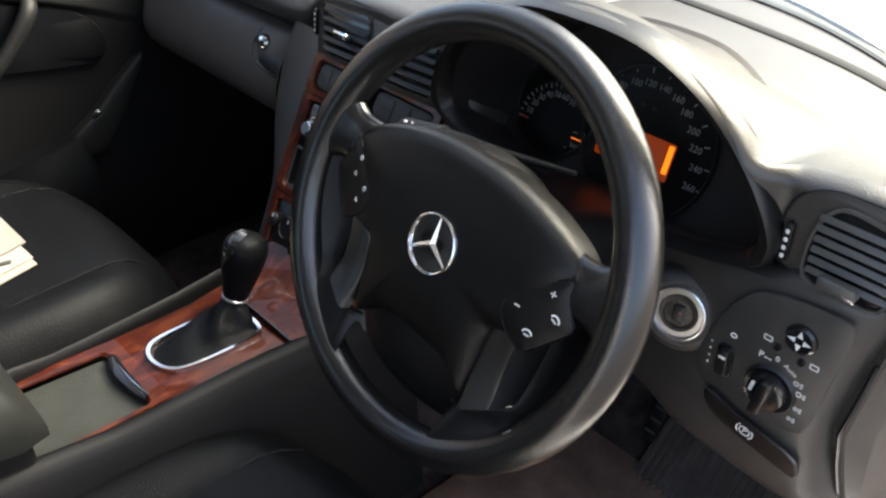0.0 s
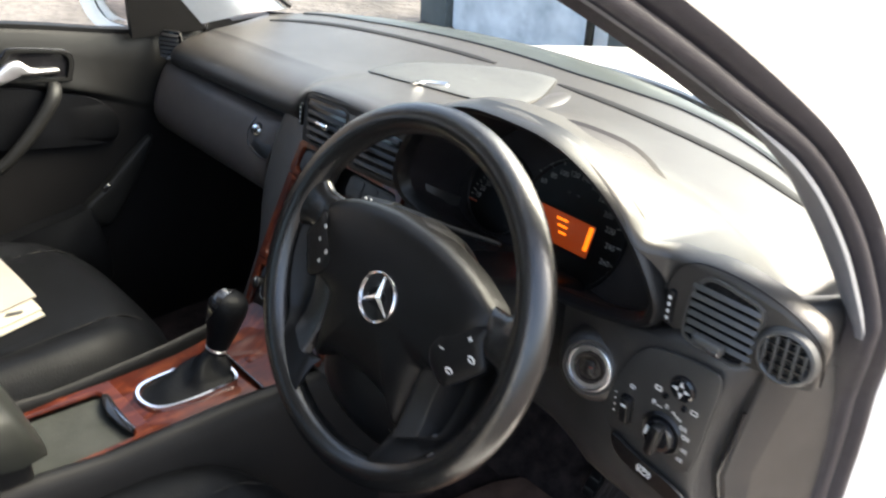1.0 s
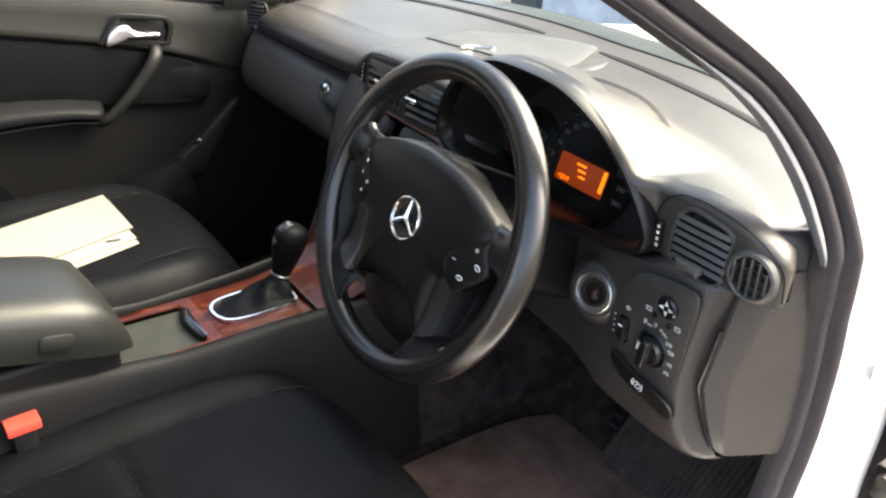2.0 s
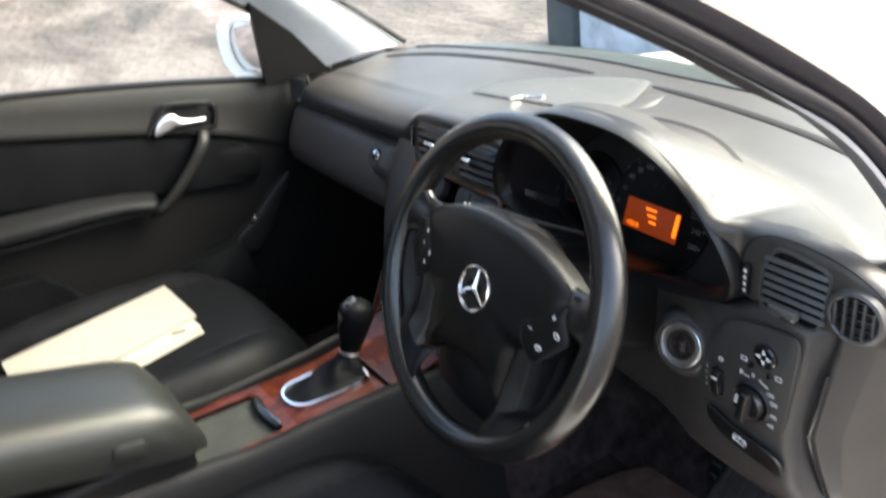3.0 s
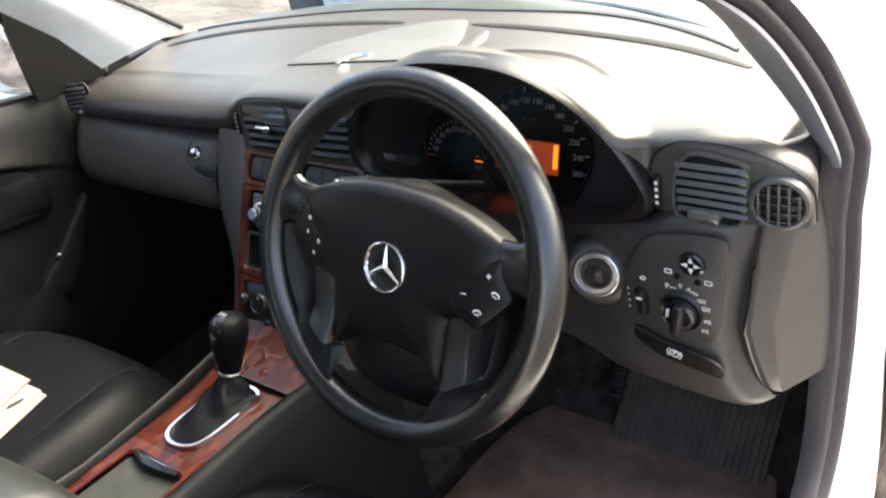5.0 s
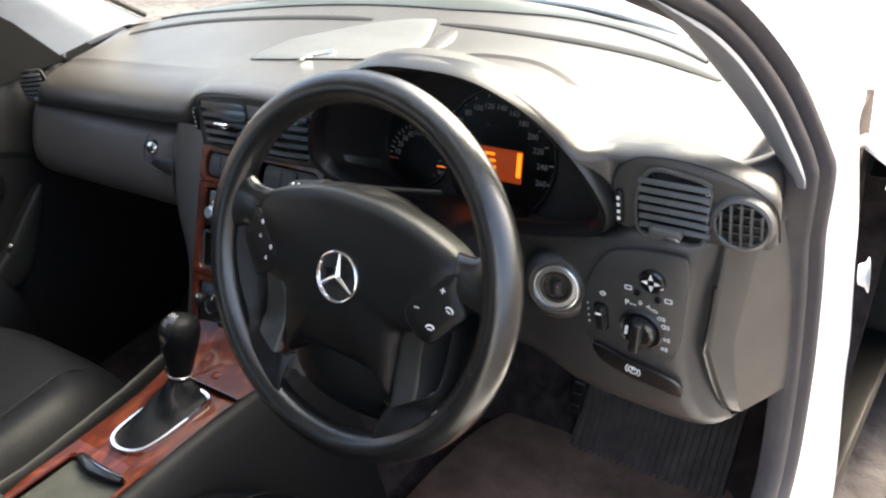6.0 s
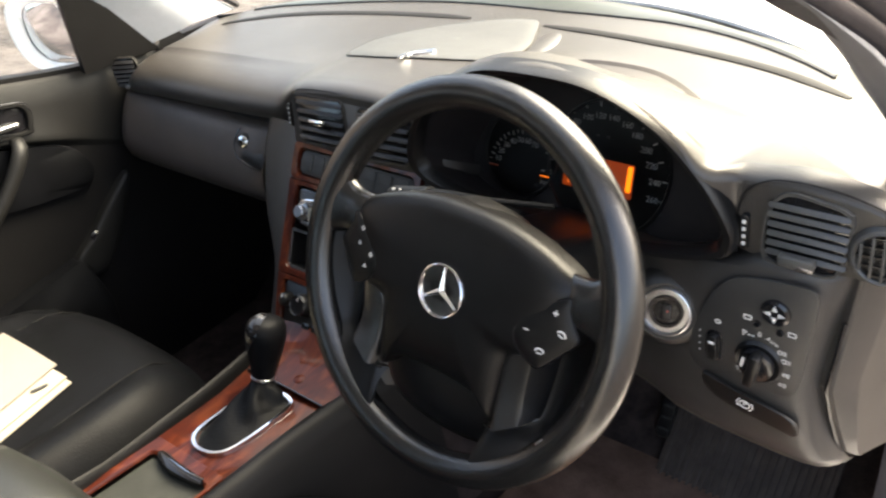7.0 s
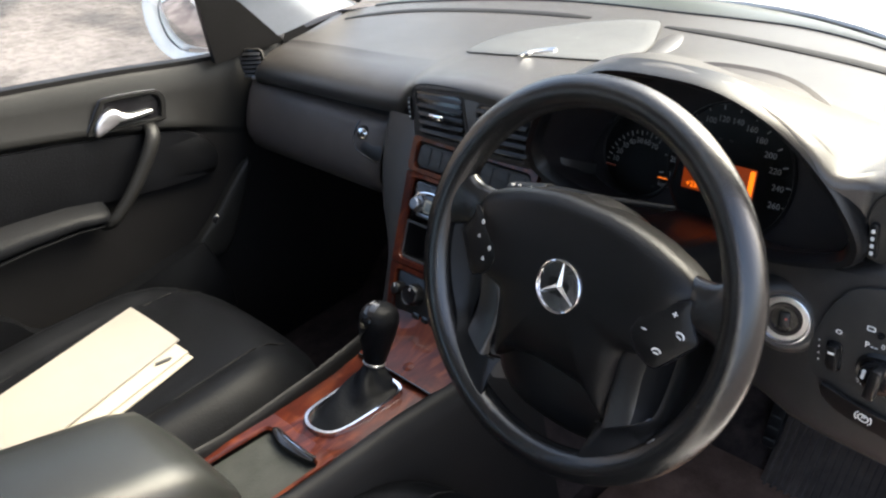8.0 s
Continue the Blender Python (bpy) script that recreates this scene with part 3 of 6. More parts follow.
def floor_and_mats():
    rows = []
    for j in range(53):
        y = -1.8 + 2.6 * j / 52
        z = 0.315 if y < 0.40 else 0.315 + (y - 0.40) * 0.9
        rows.append([(x, y, z + 0.18 * math.exp(-((x + 0.01) / 0.10) ** 4)) for x in [-0.68 + 1.38 * i / 24 for i in range(25)]])
    tagged(part("floor", thicken(grid(rows), 0.01), CARPET), "dark carpeted car floor with raised toe board", "floor", kind="structure")
    wall = [[(x, lerp(windscreen_y(x) + 0.006, 0.66, ease((0.90 - z) / 0.10)), z) for x in [-0.66 + 1.32 * i / 20 for i in range(21)]] for z in (0.905, 0.87, 0.84, 0.80, 0.7, 0.45, 0.25)]
    part("firewall", thicken(grid(wall), 0.02), CARPET)
    for x, y in ((-0.69, 0.25), (0.655, 0.40)):
        tagged(part("wall_side", box((x - 0.01, y, 0.25), (x + 0.01, 0.70, 0.86), 0.004), CARPET), "dark carpeted side wall of the footwell", "wall", kind="structure")
    tagged(bpy.data.objects["firewall"], "dark carpeted firewall below the dashboard", "wall", kind="structure")
    mat = thing("floor_mat", "brown ribbed carpet mat on the driver's floor", "floor mat")
    m = basis((0.37, 0.10, 0.322), (1, 0, 0), (0, 1, 0))
    out = blob([(-0.20, -0.35), (0.0, -0.37), (0.22, -0.35), (0.235, 0.0), (0.225, 0.31), (0.05, 0.335), (-0.17, 0.315), (-0.215, 0.0)], 5)
    part("surface", plate(out, m, 0.009, 0.004), MAT, mat, "brown carpet pile")
    # ribbed heel pad and toe board ribs
    m = basis((0.455, 0.470, 0.388), (1, 0, 0), (0, 1, 0.9))
    pad = thing("toe_board_mat", "dark ribbed rubber mat on the toe board", "floor mat")
    part("sheet", plate(rounded(0.25, 0.22, 0.02), m, 0.006, 0.002), RIBS, pad)
    bm = bmesh.new()
    for i in range(22):
        x = -0.115 + 0.23 * i / 21
        grid([[m @ Vector((x + dx, y, w)) for dx, w in ((-0.003, 0.006), (-0.002, 0.010), (0.002, 0.010), (0.003, 0.006))] for y in (-0.10, 0.10)], bm=bm)
    part("ribs", bm, RIBS, pad)["kind"] = "stuff"
    # foot rest / pedals
    for name, x, y, w, h, lab in (("accelerator_pedal", 0.322, 0.470, 0.022, 0.10, "dark narrow accelerator pedal"),):
        ped = thing(name, lab + " above the floor", "pedal")
        m = basis((x, y, 0.40), (1, 0, 0), (0, 0.55, 0.83))
        part("pad", plate(rounded(w, h, 0.008), m, 0.012, 0.003), BLACK, ped)
        for i in range(5):
            mm = m @ Matrix.Translation((0, -h / 2 + h * (i + 0.7) / 5.4, 0.012))
            part("rib", plate(rounded(w * 0.8, 0.004, 0.0015, 2), mm, 0.002, 0.0006), GREY, ped)
        part("arm", sweep([m @ Vector((0, 0, 0)), m @ Vector((0, 0.05, -0.04)), m @ Vector((0, 0.20, -0.06))], circle(0.008, 8), (1, 0, 0)), BLACK, ped)


outside()
car_shell()
floor_and_mats()


# ---------------------------------------------------------------- dashboard
def arch_z(x):
    """The outer height of the instrument hood at its front edge."""
    d = abs(x - 0.312)
    return table(d, [(0, 1.060), (0.06, 1.055), (0.11, 1.038), (0.15, 1.010), (0.185, 0.966), (0.205, 0.925), (0.23, 0.86)])


def hood_part(x):
    """1 on the instrument hood, 0 beside it."""
    return ease((arch_z(x) - 0.925) / 0.06)


def front_z(x):
    base = table(x, [(-0.62, 0.905), (-0.56, 0.926), (-0.45, 0.936), (-0.30, 0.942), (-0.16, 0.952), (-0.10, 0.964), (0.0, 0.972), (0.08, 0.970), (0.14, 0.958),
                     (0.44, 0.968), (0.53, 0.977), (0.575, 0.981), (0.63, 0.974), (0.665, 0.962), (0.681, 0.950), (0.689, 0.934)])
    a = arch_z(x)
    return 0.5 * (a + base + math.sqrt((a - base) ** 2 + 0.018 ** 2)) - 0.002


def front_y(x):
    base = table(x, [(-0.62, 0.30), (-0.60, 0.258), (-0.56, 0.238), (-0.40, 0.232), (-0.13, 0.232), (0.08, 0.230), (0.52, 0.222), (0.64, 0.224), (0.668, 0.229), (0.681, 0.240), (0.689, 0.265)])
    return lerp(base, 0.196, hood_part(x))


def lip_z(x):
    base = table(x, [(-0.62, 0.872), (-0.2, 0.872), (-0.13, 0.868), (0.10, 0.866), (0.13, 0.90), (0.50, 0.90), (0.53, 0.884), (0.69, 0.884)])
    return lerp(base, max(base, front_z(x) - 0.016), hood_part(x))


def crest_y(x):
    """The line behind which the raised hood and vent housing drop to the flat rear shelf."""
    return table(x, [(-0.62, 0.345), (-0.40, 0.40), (0.0, 0.425), (0.17, 0.424), (0.32, 0.412), (0.43, 0.388), (0.535, 0.346), (0.61, 0.300), (0.655, 0.268), (0.689, 0.262)])


def top_z(x, y):
    yf = front_y(x) + 0.012
    f = front_z(x) + 0.001
    back = 0.944 - 0.012 * max(0, (y - 0.45) / 0.3) - 0.02 * (abs(x) / 0.62) ** 6
    ye = lerp(0.53, 0.475, ease((x - 0.34) / 0.24))
    s = max(0.0, min(1.0, (y - yf) / max(ye - yf, 0.05)))
    soft = back + (f - back) * (1 - ease((s - 0.10) / 0.90))
    side = ease((x - 0.14) / 0.20)
    if side <= 0:
        return soft
    yc = max(crest_y(x), yf + 0.004)
    zc = back + 0.08 * max(f - back, 0.0) + 0.007
    if y <= yc:
        t = max(0.0, (y - yf) / (yc - yf))
        hard = lerp(f, zc, 0.80 * t + 0.20 * t * t)
    else:
        t = min(1.0, (y - yc) / 0.045)
        hard = back + (zc - back) * (1 - t) ** 2
    return lerp(soft, hard, side)


def dashboard():
    d = thing("dashboard", "dark grey grained soft-touch dashboard under the windscreen", "dashboard")
    xs = [-0.615 + 1.304 * i / 220 for i in range(221)]
    rows = []
    for k in range(11):
        row = []
        for x in xs:
            yf, f, zl = front_y(x), front_z(x), lip_z(x)
            p = max(0.0, min(1.0, (-0.125 - x) / 0.05))
            p = p * p * (3 - 2 * p)
            rad, h = lerp(0.026, 0.085, p), lerp(0.012, 0.037, p)
            hood = hood_part(x)
            rad, h = lerp(rad, 0.010, hood), lerp(h, 0.008, hood)
            h = min(h, f - zl - 0.004)
            turns = [radians(lerp(a0, a1, p)) for a0, a1 in ((0, -44), (11, -26), (22, -8), (34, 9), (45, 26), (57, 43), (68, 59), (79, 75), (90, 90))]
            bow = [(x, yf + rad * (1 - math.cos(a)), f - h + h * math.sin(a)) for a in turns]
            under = radians(-62)
            low = (yf + rad * (1 - math.cos(under)), f - h + h * math.sin(under))
            row.append([(x, yf + lerp(0.030, 0.085, p), lerp(zl, low[1] - 0.001, p)), (x, lerp(yf + 0.006, low[0], p), lerp(zl + 0.002, low[1], p)), *bow][k])
        rows.append(row)
    for j in range(1, 53):
        row = []
        for x in xs:
            p = max(0.0, min(1.0, (-0.125 - x) / 0.05))
            y0 = front_y(x) + lerp(lerp(0.026, 0.085, p * p * (3 - 2 * p)), 0.010, hood_part(x))
            yc, y1 = max(crest_y(x), y0 + 0.012), windscreen_y(x) - 0.004
            ym = min(yc + 0.032, lerp(yc, y1, 0.5))
            y = lerp(y0, yc, j / 26) if j <= 26 else (lerp(yc, ym, (j - 26) / 10) if j <= 36 else lerp(ym, y1, (j - 36) / 16))
            row.append((x, y, top_z(x, y)))
        rows.append(row)
    rows.append([(x, windscreen_y(x) + 0.004, 0.90) for x in xs])
    # the driver's end draws in towards the windscreen pillar
    rows = [[(x - 0.046 * ease((y - 0.236) / 0.085) * ease((x - 0.60) / 0.085), y, z) for x, y, z in r] for r in rows]
    rows = [[(r[0][0] + 0.002, r[0][1] + 0.002, 0.870)] + r + [(r[-1][0] - 0.001, r[-1][1] + 0.002, 0.884), (r[-1][0] - 0.012, r[-1][1] + 0.004, 0.880)] for r in rows]
    part("top_pad", grid(rows), DASH, d, "grey grained dash top", 50)
    # defroster slots
    for pts in ([(-0.535, 0.432), (-0.42, 0.500), (-0.30, 0.545), (-0.18, 0.574), (-0.09, 0.586)], [(0.045, 0.594), (0.16, 0.590), (0.30, 0.572), (0.42, 0.545), (0.525, 0.505)]):
        p = [Vector((q.x, q.y, top_z(q.x, q.y) + 0.0005)) for q in smooth_path([(x, y, 0) for x, y in pts], 5)]
        part("defroster_slot", sweep(p, [(-0.0085, -0.004), (-0.0085, 0.0010), (-0.0070, 0.0016), (0.0070, 0.0016), (0.0085, 0.0010), (0.0085, -0.004)], (0, 0, 1), scale=lambda t: min(1.0, 0.45 + 4 * min(t, 1 - t))), CONSOLE, d, "dark defroster slot")
    # smooth strip between pad and glass, painted as reflected sky, set off by a dark joint
    def strip_y(x):
        return windscreen_y(x) - table(x, [(-0.55, 0.016), (-0.40, 0.050), (-0.215, 0.068), (0.0, 0.081), (0.12, 0.064), (0.22, 0.040), (0.35, 0.022), (0.50, 0.012)])
    xs2 = [-0.54 + 1.03 * i / 60 for i in range(61)]
    rows = []
    for f, dz in ((0.0, -0.002), (0.02, 0.0022), (0.10, 0.0030), (0.5, 0.0034), (0.9, 0.0030), (1.0, -0.001)):
        row = []
        for x in xs2:
            y = lerp(strip_y(x), windscreen_y(x) - 0.004, f)
            row.append((x, y, top_z(x, y) + dz))
        rows.append(row)
    part("glass_strip", grid(rows), STRIP, d, "grey-green strip painted as a reflection along the glass", 40)
    part("strip_joint", sweep([(x, strip_y(x) - 0.001, top_z(x, strip_y(x)) + 0.0006) for x in xs2], circle(0.0022, 6)), BLACK, d, "dark joint of the strip")
    # speaker cover with its chrome emblem
    out = blob([(-0.156, 0.385), (-0.158, 0.430), (-0.140, 0.480), (-0.100, 0.538), (-0.048, 0.585), (0.000, 0.607), (0.028, 0.606), (0.055, 0.560), (0.080, 0.510), (0.095, 0.450), (0.090, 0.415), (0.055, 0.392), (0.010, 0.372), (-0.045, 0.354), (-0.105, 0.352), (-0.145, 0.362)], 4)
    cx, cy = -0.03, 0.48
    rings = []
    for f, dz in ((1.0, -0.002), (0.995, 0.0022), (0.975, 0.003), (0.8, 0.0035), (0.6, 0.0038), (0.4, 0.004), (0.2, 0.004), (0.02, 0.004)):
        rings.append([(cx + (x - cx) * f, cy + (y - cy) * f, top_z(cx + (x - cx) * f, cy + (y - cy) * f) + dz) for x, y in out])
    part("speaker_cover", grid(rings, close_v=True), SPEAKER, d, "fine grey speaker cover")
    part("speaker_joint", sweep([(x, y, top_z(x, y) + 0.0012) for x, y in out], circle(0.0014, 6), closed=True), BLACK, d, "dark joint round the speaker cover")
    # joint of the centre vent housing
    p = [(-0.131, 0.880), (-0.132, 0.92), (-0.128, 0.944), (-0.112, 0.955), (-0.06, 0.9605), (0.0, 0.9615), (0.06, 0.9600), (0.085, 0.955)]
    part("vent_joint", sweep(smooth_path([(x, front_y(x) + (0.0003 if z < 0.953 else 0.0022), z) for x, z in p], 5), circle(0.0011, 6), (0, -1, 0)), BLACK, d)
    for pts in ([(-0.022, 0.343), (-0.027, 0.366), (-0.024, 0.384)], [(-0.026, 0.380), (-0.016, 0.396), (-0.009, 0.402), (-0.004, 0.396), (-0.010, 0.382), (-0.020, 0.366)]):
        p = [Vector((x, y, top_z(x, y) + 0.0055)) for x, y in pts]
        part("speaker_emblem", sweep(smooth_path(p, 4), [(-0.0026, -0.002), (-0.0018, 0.0010), (0.0018, 0.0010), (0.0026, -0.002)]), CHROME, d, "small chrome emblem")
    # ridge between the speaker cover and the driver's side
    p = [Vector((x, y, top_z(x, y) - 0.001 - dz)) for x, y, dz in ((0.060, 0.635, 0.008), (0.083, 0.56, 0), (0.100, 0.49, 0), (0.114, 0.43, 0.008))]
    part("ridge", sweep(smooth_path(p, 5), [(-0.030, -0.010), (-0.022, -0.0010), (-0.010, 0.0016), (0.0, 0.0022), (0.010, 0.0016), (0.022, -0.0010), (0.030, -0.010)]), DASH, d)
    instrument_hood(d)
    lower_dash(d)
    glovebox(d)
    return d


HOOD = [(0, 1.054), (0.06, 1.050), (0.108, 1.032), (0.147, 1.004), (0.180, 0.965), (0.201, 0.925), (0.203, 0.902), (0.190, 0.884), (0.14, 0.868), (0.07, 0.858), (0, 0.854)]


def hood_loop(f, y_top, y_bottom, n=4, lift=0.0):
    pts = [(x, z) for x, z in HOOD] + [(-x, z) for x, z in HOOD[-2:0:-1]]
    loop = blob(pts, n)
    cz = 0.95
    out = []
    for x, z in loop:
        zz = cz + (z - cz) * f + lift
        t = (zz - 0.854) / 0.2
        out.append((0.312 + x * f, lerp(y_bottom, y_top, t), zz))
    return out


def instrument_hood(d):
    lip = [hood_loop(1.034, 0.220, 0.240), hood_loop(1.036, 0.200, 0.222), hood_loop(1.030, 0.191, 0.214), hood_loop(1.015, 0.1865, 0.210), hood_loop(0.975, 0.188, 0.212), hood_loop(0.952, 0.196, 0.219), hood_loop(0.94, 0.206, 0.226)]
    part("hood_lip", grid(lip, close_v=True), BLACK, d, "dark rim of the instrument hood")
    tun = [hood_loop(0.94, 0.206, 0.226), hood_loop(0.935, 0.235, 0.240, lift=-0.008), hood_loop(0.925, 0.28, 0.262, lift=-0.020), hood_loop(0.915, 0.335, 0.285, lift=-0.036), hood_loop(0.91, 0.3693, 0.297, lift=-0.042)]
    part("cluster_shroud", grid(tun, close_v=True), CLUSTER, d, "black instrument shroud")
    c = thing("instrument_cluster", "black instrument cluster with white scales and an orange display", "instrument cluster")
    # u to the right, v up, w to the driver
    m = basis((0.312, 0.307, 0.89), (1, 0, 0), (0, 0.34, 0.94))
    ring = hood_loop(0.912, 0.3693, 0.297, lift=-0.042)
    bm = grid([ring, [Vector(p) + Vector((0, 0.006, 0.002)) for p in ring]], close_v=True)
    bm.verts.ensure_lookup_table()
    bm.faces.new([bm.verts[j] for j in range(len(ring))])
    part("face", bm, CLUSTER, c, "black dial face")

    def at(u, v, w=0.0006, turn=0):
        return m @ Matrix.Translation((u, v, w)) @ Matrix.Rotation(radians(turn), 4, "Z")
    # round recessed dials: rings
    for u, v, r in ((-0.112, 0.000, 0.052), (0.010, 0.004, 0.078)):
        part("dial_ring", lathe([(r, 0.0), (r + 0.0015, 0.003), (r + 0.003, 0.003), (r + 0.0045, 0.0)], at(u, v, 0.0), 48), BLACK, c)

    def ticks(u0, v0, r, a0, a1, count, long, short, every, mat, wid):
        for i in range(count):
            a = radians(lerp(a0, a1, i / (count - 1)))
            ln = long if i % every == 0 else short
            mm = at(u0 + (r - ln / 2) * math.cos(a), v0 + (r - ln / 2) * math.sin(a), 0.0004, math.degrees(a))
            part("tick", plate([(-ln / 2, -wid / 2), (ln / 2, -wid / 2), (ln / 2, wid / 2), (-ln / 2, wid / 2)], mm, 0.0005, 0.0001), mat, c)
    # left: rev counter
    ticks(-0.108, -0.022, 0.051, 180, 62, 15, 0.006, 0.004, 2, DIAL, 0.0014)
    for i, wtxt in enumerate(("10", "20", "30", "40", "50", "60", "70")):
        a = radians(lerp(172, 66, (i + 0.3) / 6.3))
        letters(wtxt, 0.0100, at(-0.108 + 0.0385 * math.cos(a), -0.022 + 0.038 * math.sin(a)), "dial_number", DIAL, c)
    part("needle", plate([(-0.007, -0.0009), (0.007, -0.0009), (0.007, 0.0009), (-0.007, 0.0009)], at(-0.150, -0.022, 0.002), 0.001, 0.0002), REDMARK, c, "dull red needle")
    # middle: speedometer from lower left to lower right
    sp = (("0", -0.066, -0.016), ("20", -0.063, 0.003), ("40", -0.058, 0.022), ("60", -0.050, 0.040), ("80", -0.038, 0.051), ("100", -0.024, 0.059), ("120", -0.008, 0.063), ("140", 0.010, 0.063),
          ("160", 0.028, 0.058), ("180", 0.042, 0.048), ("200", 0.056, 0.034), ("220", 0.065, 0.018), ("240", 0.072, 0.000), ("260", 0.072, -0.020))
    for wtxt, u, v in sp:
        letters(wtxt, 0.0100, at(u, v), "dial_number", DIAL, c)
        k = 1.17 if u > -0.04 else 1.16
        a = math.degrees(math.atan2(v, u))
        mm = at(u * k, v * k + 0.003, 0.0004, a)
        part("tick", plate([(-0.003, -0.0008), (0.003, -0.0008), (0.003, 0.0008), (-0.003, 0.0008)], mm, 0.0005, 0.0001), DIAL, c)
    letters("km/h", 0.0088, at(-0.070, -0.030), "dial_unit", DIAL, c)
    part("needle", plate([(-0.007, -0.0006), (0.007, -0.0006), (0.007, 0.0006), (-0.007, 0.0006)], at(-0.072, -0.022, 0.002), 0.001, 0.0002), NEEDLE, c, "orange needle")
    # right: display
    disp = part("display", plate(rounded(0.092, 0.040, 0.002, 3), at(-0.001, -0.006, 0.0), 0.0008, 0.0002), ORANGE_DARK, c, "dim orange display")
    part("display_bar", plate(rounded(0.006, 0.030, 0.001, 2), at(0.0405, -0.003, 0.0008), 0.0006, 0.0001), ORANGE, disp)
    letters("+23.0", 0.0095, at(-0.030, -0.020, 0.0012), "display_text", ORANGE, disp)
    for i in range(3):
        part("display_line", plate(rounded(0.018 - 0.003 * i, 0.003, 0.0006, 2), at(-0.004 + 0.003 * i, 0.006 - 0.008 * i, 0.0008), 0.0006, 0.0001), ORANGE, disp)
    # small warning rows
    for u, v in ((-0.008, 0.040), (0.006, 0.040), (-0.085, -0.036), (0.085, -0.034)):
        part("telltale", plate(rounded(0.005, 0.003, 0.001, 2), at(u, v), 0.0004, 0.0001), GREY, c)


def lower_dash(d):
    # knee panel round the column and the switch panel's carrier
    cols = [(0.095, 0.262), (0.14, 0.256), (0.22, 0.250), (0.30, 0.246), (0.38, 0.242), (0.42, 0.232), (0.455, 0.219), (0.49, 0.215), (0.54, 0.214), (0.58, 0.215), (0.606, 0.217), (0.622, 0.221), (0.634, 0.229), (0.642, 0.241), (0.646, 0.252)]
    rows = []
    for z, dy in ((0.905, 0.045), (0.893, 0.020), (0.886, 0.006), (0.878, 0.001), (0.84, 0.0), (0.80, -0.002), (0.76, -0.004), (0.72, -0.006), (0.69, -0.006), (0.668, -0.003), (0.655, 0.004), (0.648, 0.016), (0.643, 0.045), (0.640, 0.12)):
        xr = table(z, [(0.64, 0.642), (0.66, 0.637), (0.70, 0.623), (0.75, 0.614), (0.80, 0.617), (0.887, 0.630), (0.905, 0.634)])
        rows.append([(x if x < 0.54 else 0.54 + (x - 0.54) * (xr - 0.54) / 0.106, y + dy, min(z, table(x, [(0.40, 0.846), (0.46, 0.862), (0.52, 0.885), (0.54, 0.905)]) - 0.25 * dy) if z > 0.82 else (z if z > 0.7 else z + (0.62 - x) * 0.075 - 0.012)) for x, y in cols])
    part("knee_panel", grid(rows), PANEL, d, "grey lower dash panel", 60)
    # end cover towards the door: a flat lid with a raised leading facet, set off by a dark joint
    m = basis((0.618, 0.226, 0.0), (0.485, 0.874, 0), (0, 0, 1))
    lid = [(0.0242, 0.905), (0.006, 0.800), (-0.002, 0.750), (0.008, 0.712), (0.027, 0.656), (0.036, 0.649), (0.100, 0.646), (0.122, 0.655), (0.140, 0.680), (0.140, 0.905)]
    rows = []
    for z, u0, fold, u1 in ((0.905, 0.024, 0.068, 0.140), (0.85, 0.015, 0.056, 0.140), (0.80, 0.006, 0.043, 0.140), (0.752, -0.002, 0.031, 0.140), (0.712, 0.008, 0.035, 0.140), (0.675, 0.020, 0.040, 0.140), (0.656, 0.027, 0.043, 0.139), (0.647, 0.036, 0.047, 0.136)):
        rows.append([m @ Vector((u, z - 0.23 * max(0.0, u - 0.036) * ease((0.76 - z) / 0.10), w)) for u, w in ((u0, -0.010), (u0 + 0.0008, 0.002), (u0 + 0.003, 0.0050), (fold - 0.002, 0.0085), (fold + 0.002, 0.0078), (lerp(fold, u1, 0.5), -0.001), (u1, -0.012))])
    rows.append([p - Vector((0.004, -0.002, -0.001)) for p in rows[-1]])
    part("end_cover", grid(rows), PANEL, d, "grey end cover of the dash", 18)
    # closing piece between the dash end and the windscreen pillar
    rows = []
    for z, back in ((0.880, 0.0), (0.915, 0.0), (0.938, 0.001), (0.948, 0.004), (0.953, 0.010), (0.954, 0.020)):
        rows.append([(0.618 + 0.555 * (y - 0.226) - back, y, z - 0.10 * (y - 0.27)) for y in (0.268, 0.285, 0.302, 0.318, 0.330)])
    part("end_filler", grid(rows), PANEL, d, "grey closing piece at the pillar", 60)
    part("end_cover_joint", sweep([m @ Vector((u, z, 0.001)) for u, z in ((0.010, 0.83), (0.004, 0.79), (-0.0035, 0.752), (0.0065, 0.711), (0.0185, 0.674), (0.0255, 0.655), (0.035, 0.6455))], circle(0.0024, 8), (1, 0, 0)), GLOSS, d, "dark joint of the end cover")
    part("end_cover_backing", plate([(u * 0.96 - 0.001, z - 0.004) for u, z in lid], m @ Matrix.Translation((0, 0, -0.040)), 0.018, 0.002), BLACK, d)
    # steering column shroud
    n = Vector((0, -0.911, 0.411))
    c0 = Vector((0.32, 0.025, 0.903))
    rows = []
    for s, w, h in ((0.045, 0.040, 0.034), (0.055, 0.046, 0.042), (0.10, 0.052, 0.050), (0.17, 0.058, 0.056), (0.26, 0.062, 0.06)):
        c = c0 - n * s
        v = Vector((0, 0.411, 0.911))
        rows.append([c + Vector((1, 0, 0)) * x + v * (y - 0.008) for x, y in rounded(2 * w, 2 * h, 0.022, 4)])
    bm = grid(rows, close_v=True)
    part("column_shroud", bm, BLACK, d, "black steering column shroud")


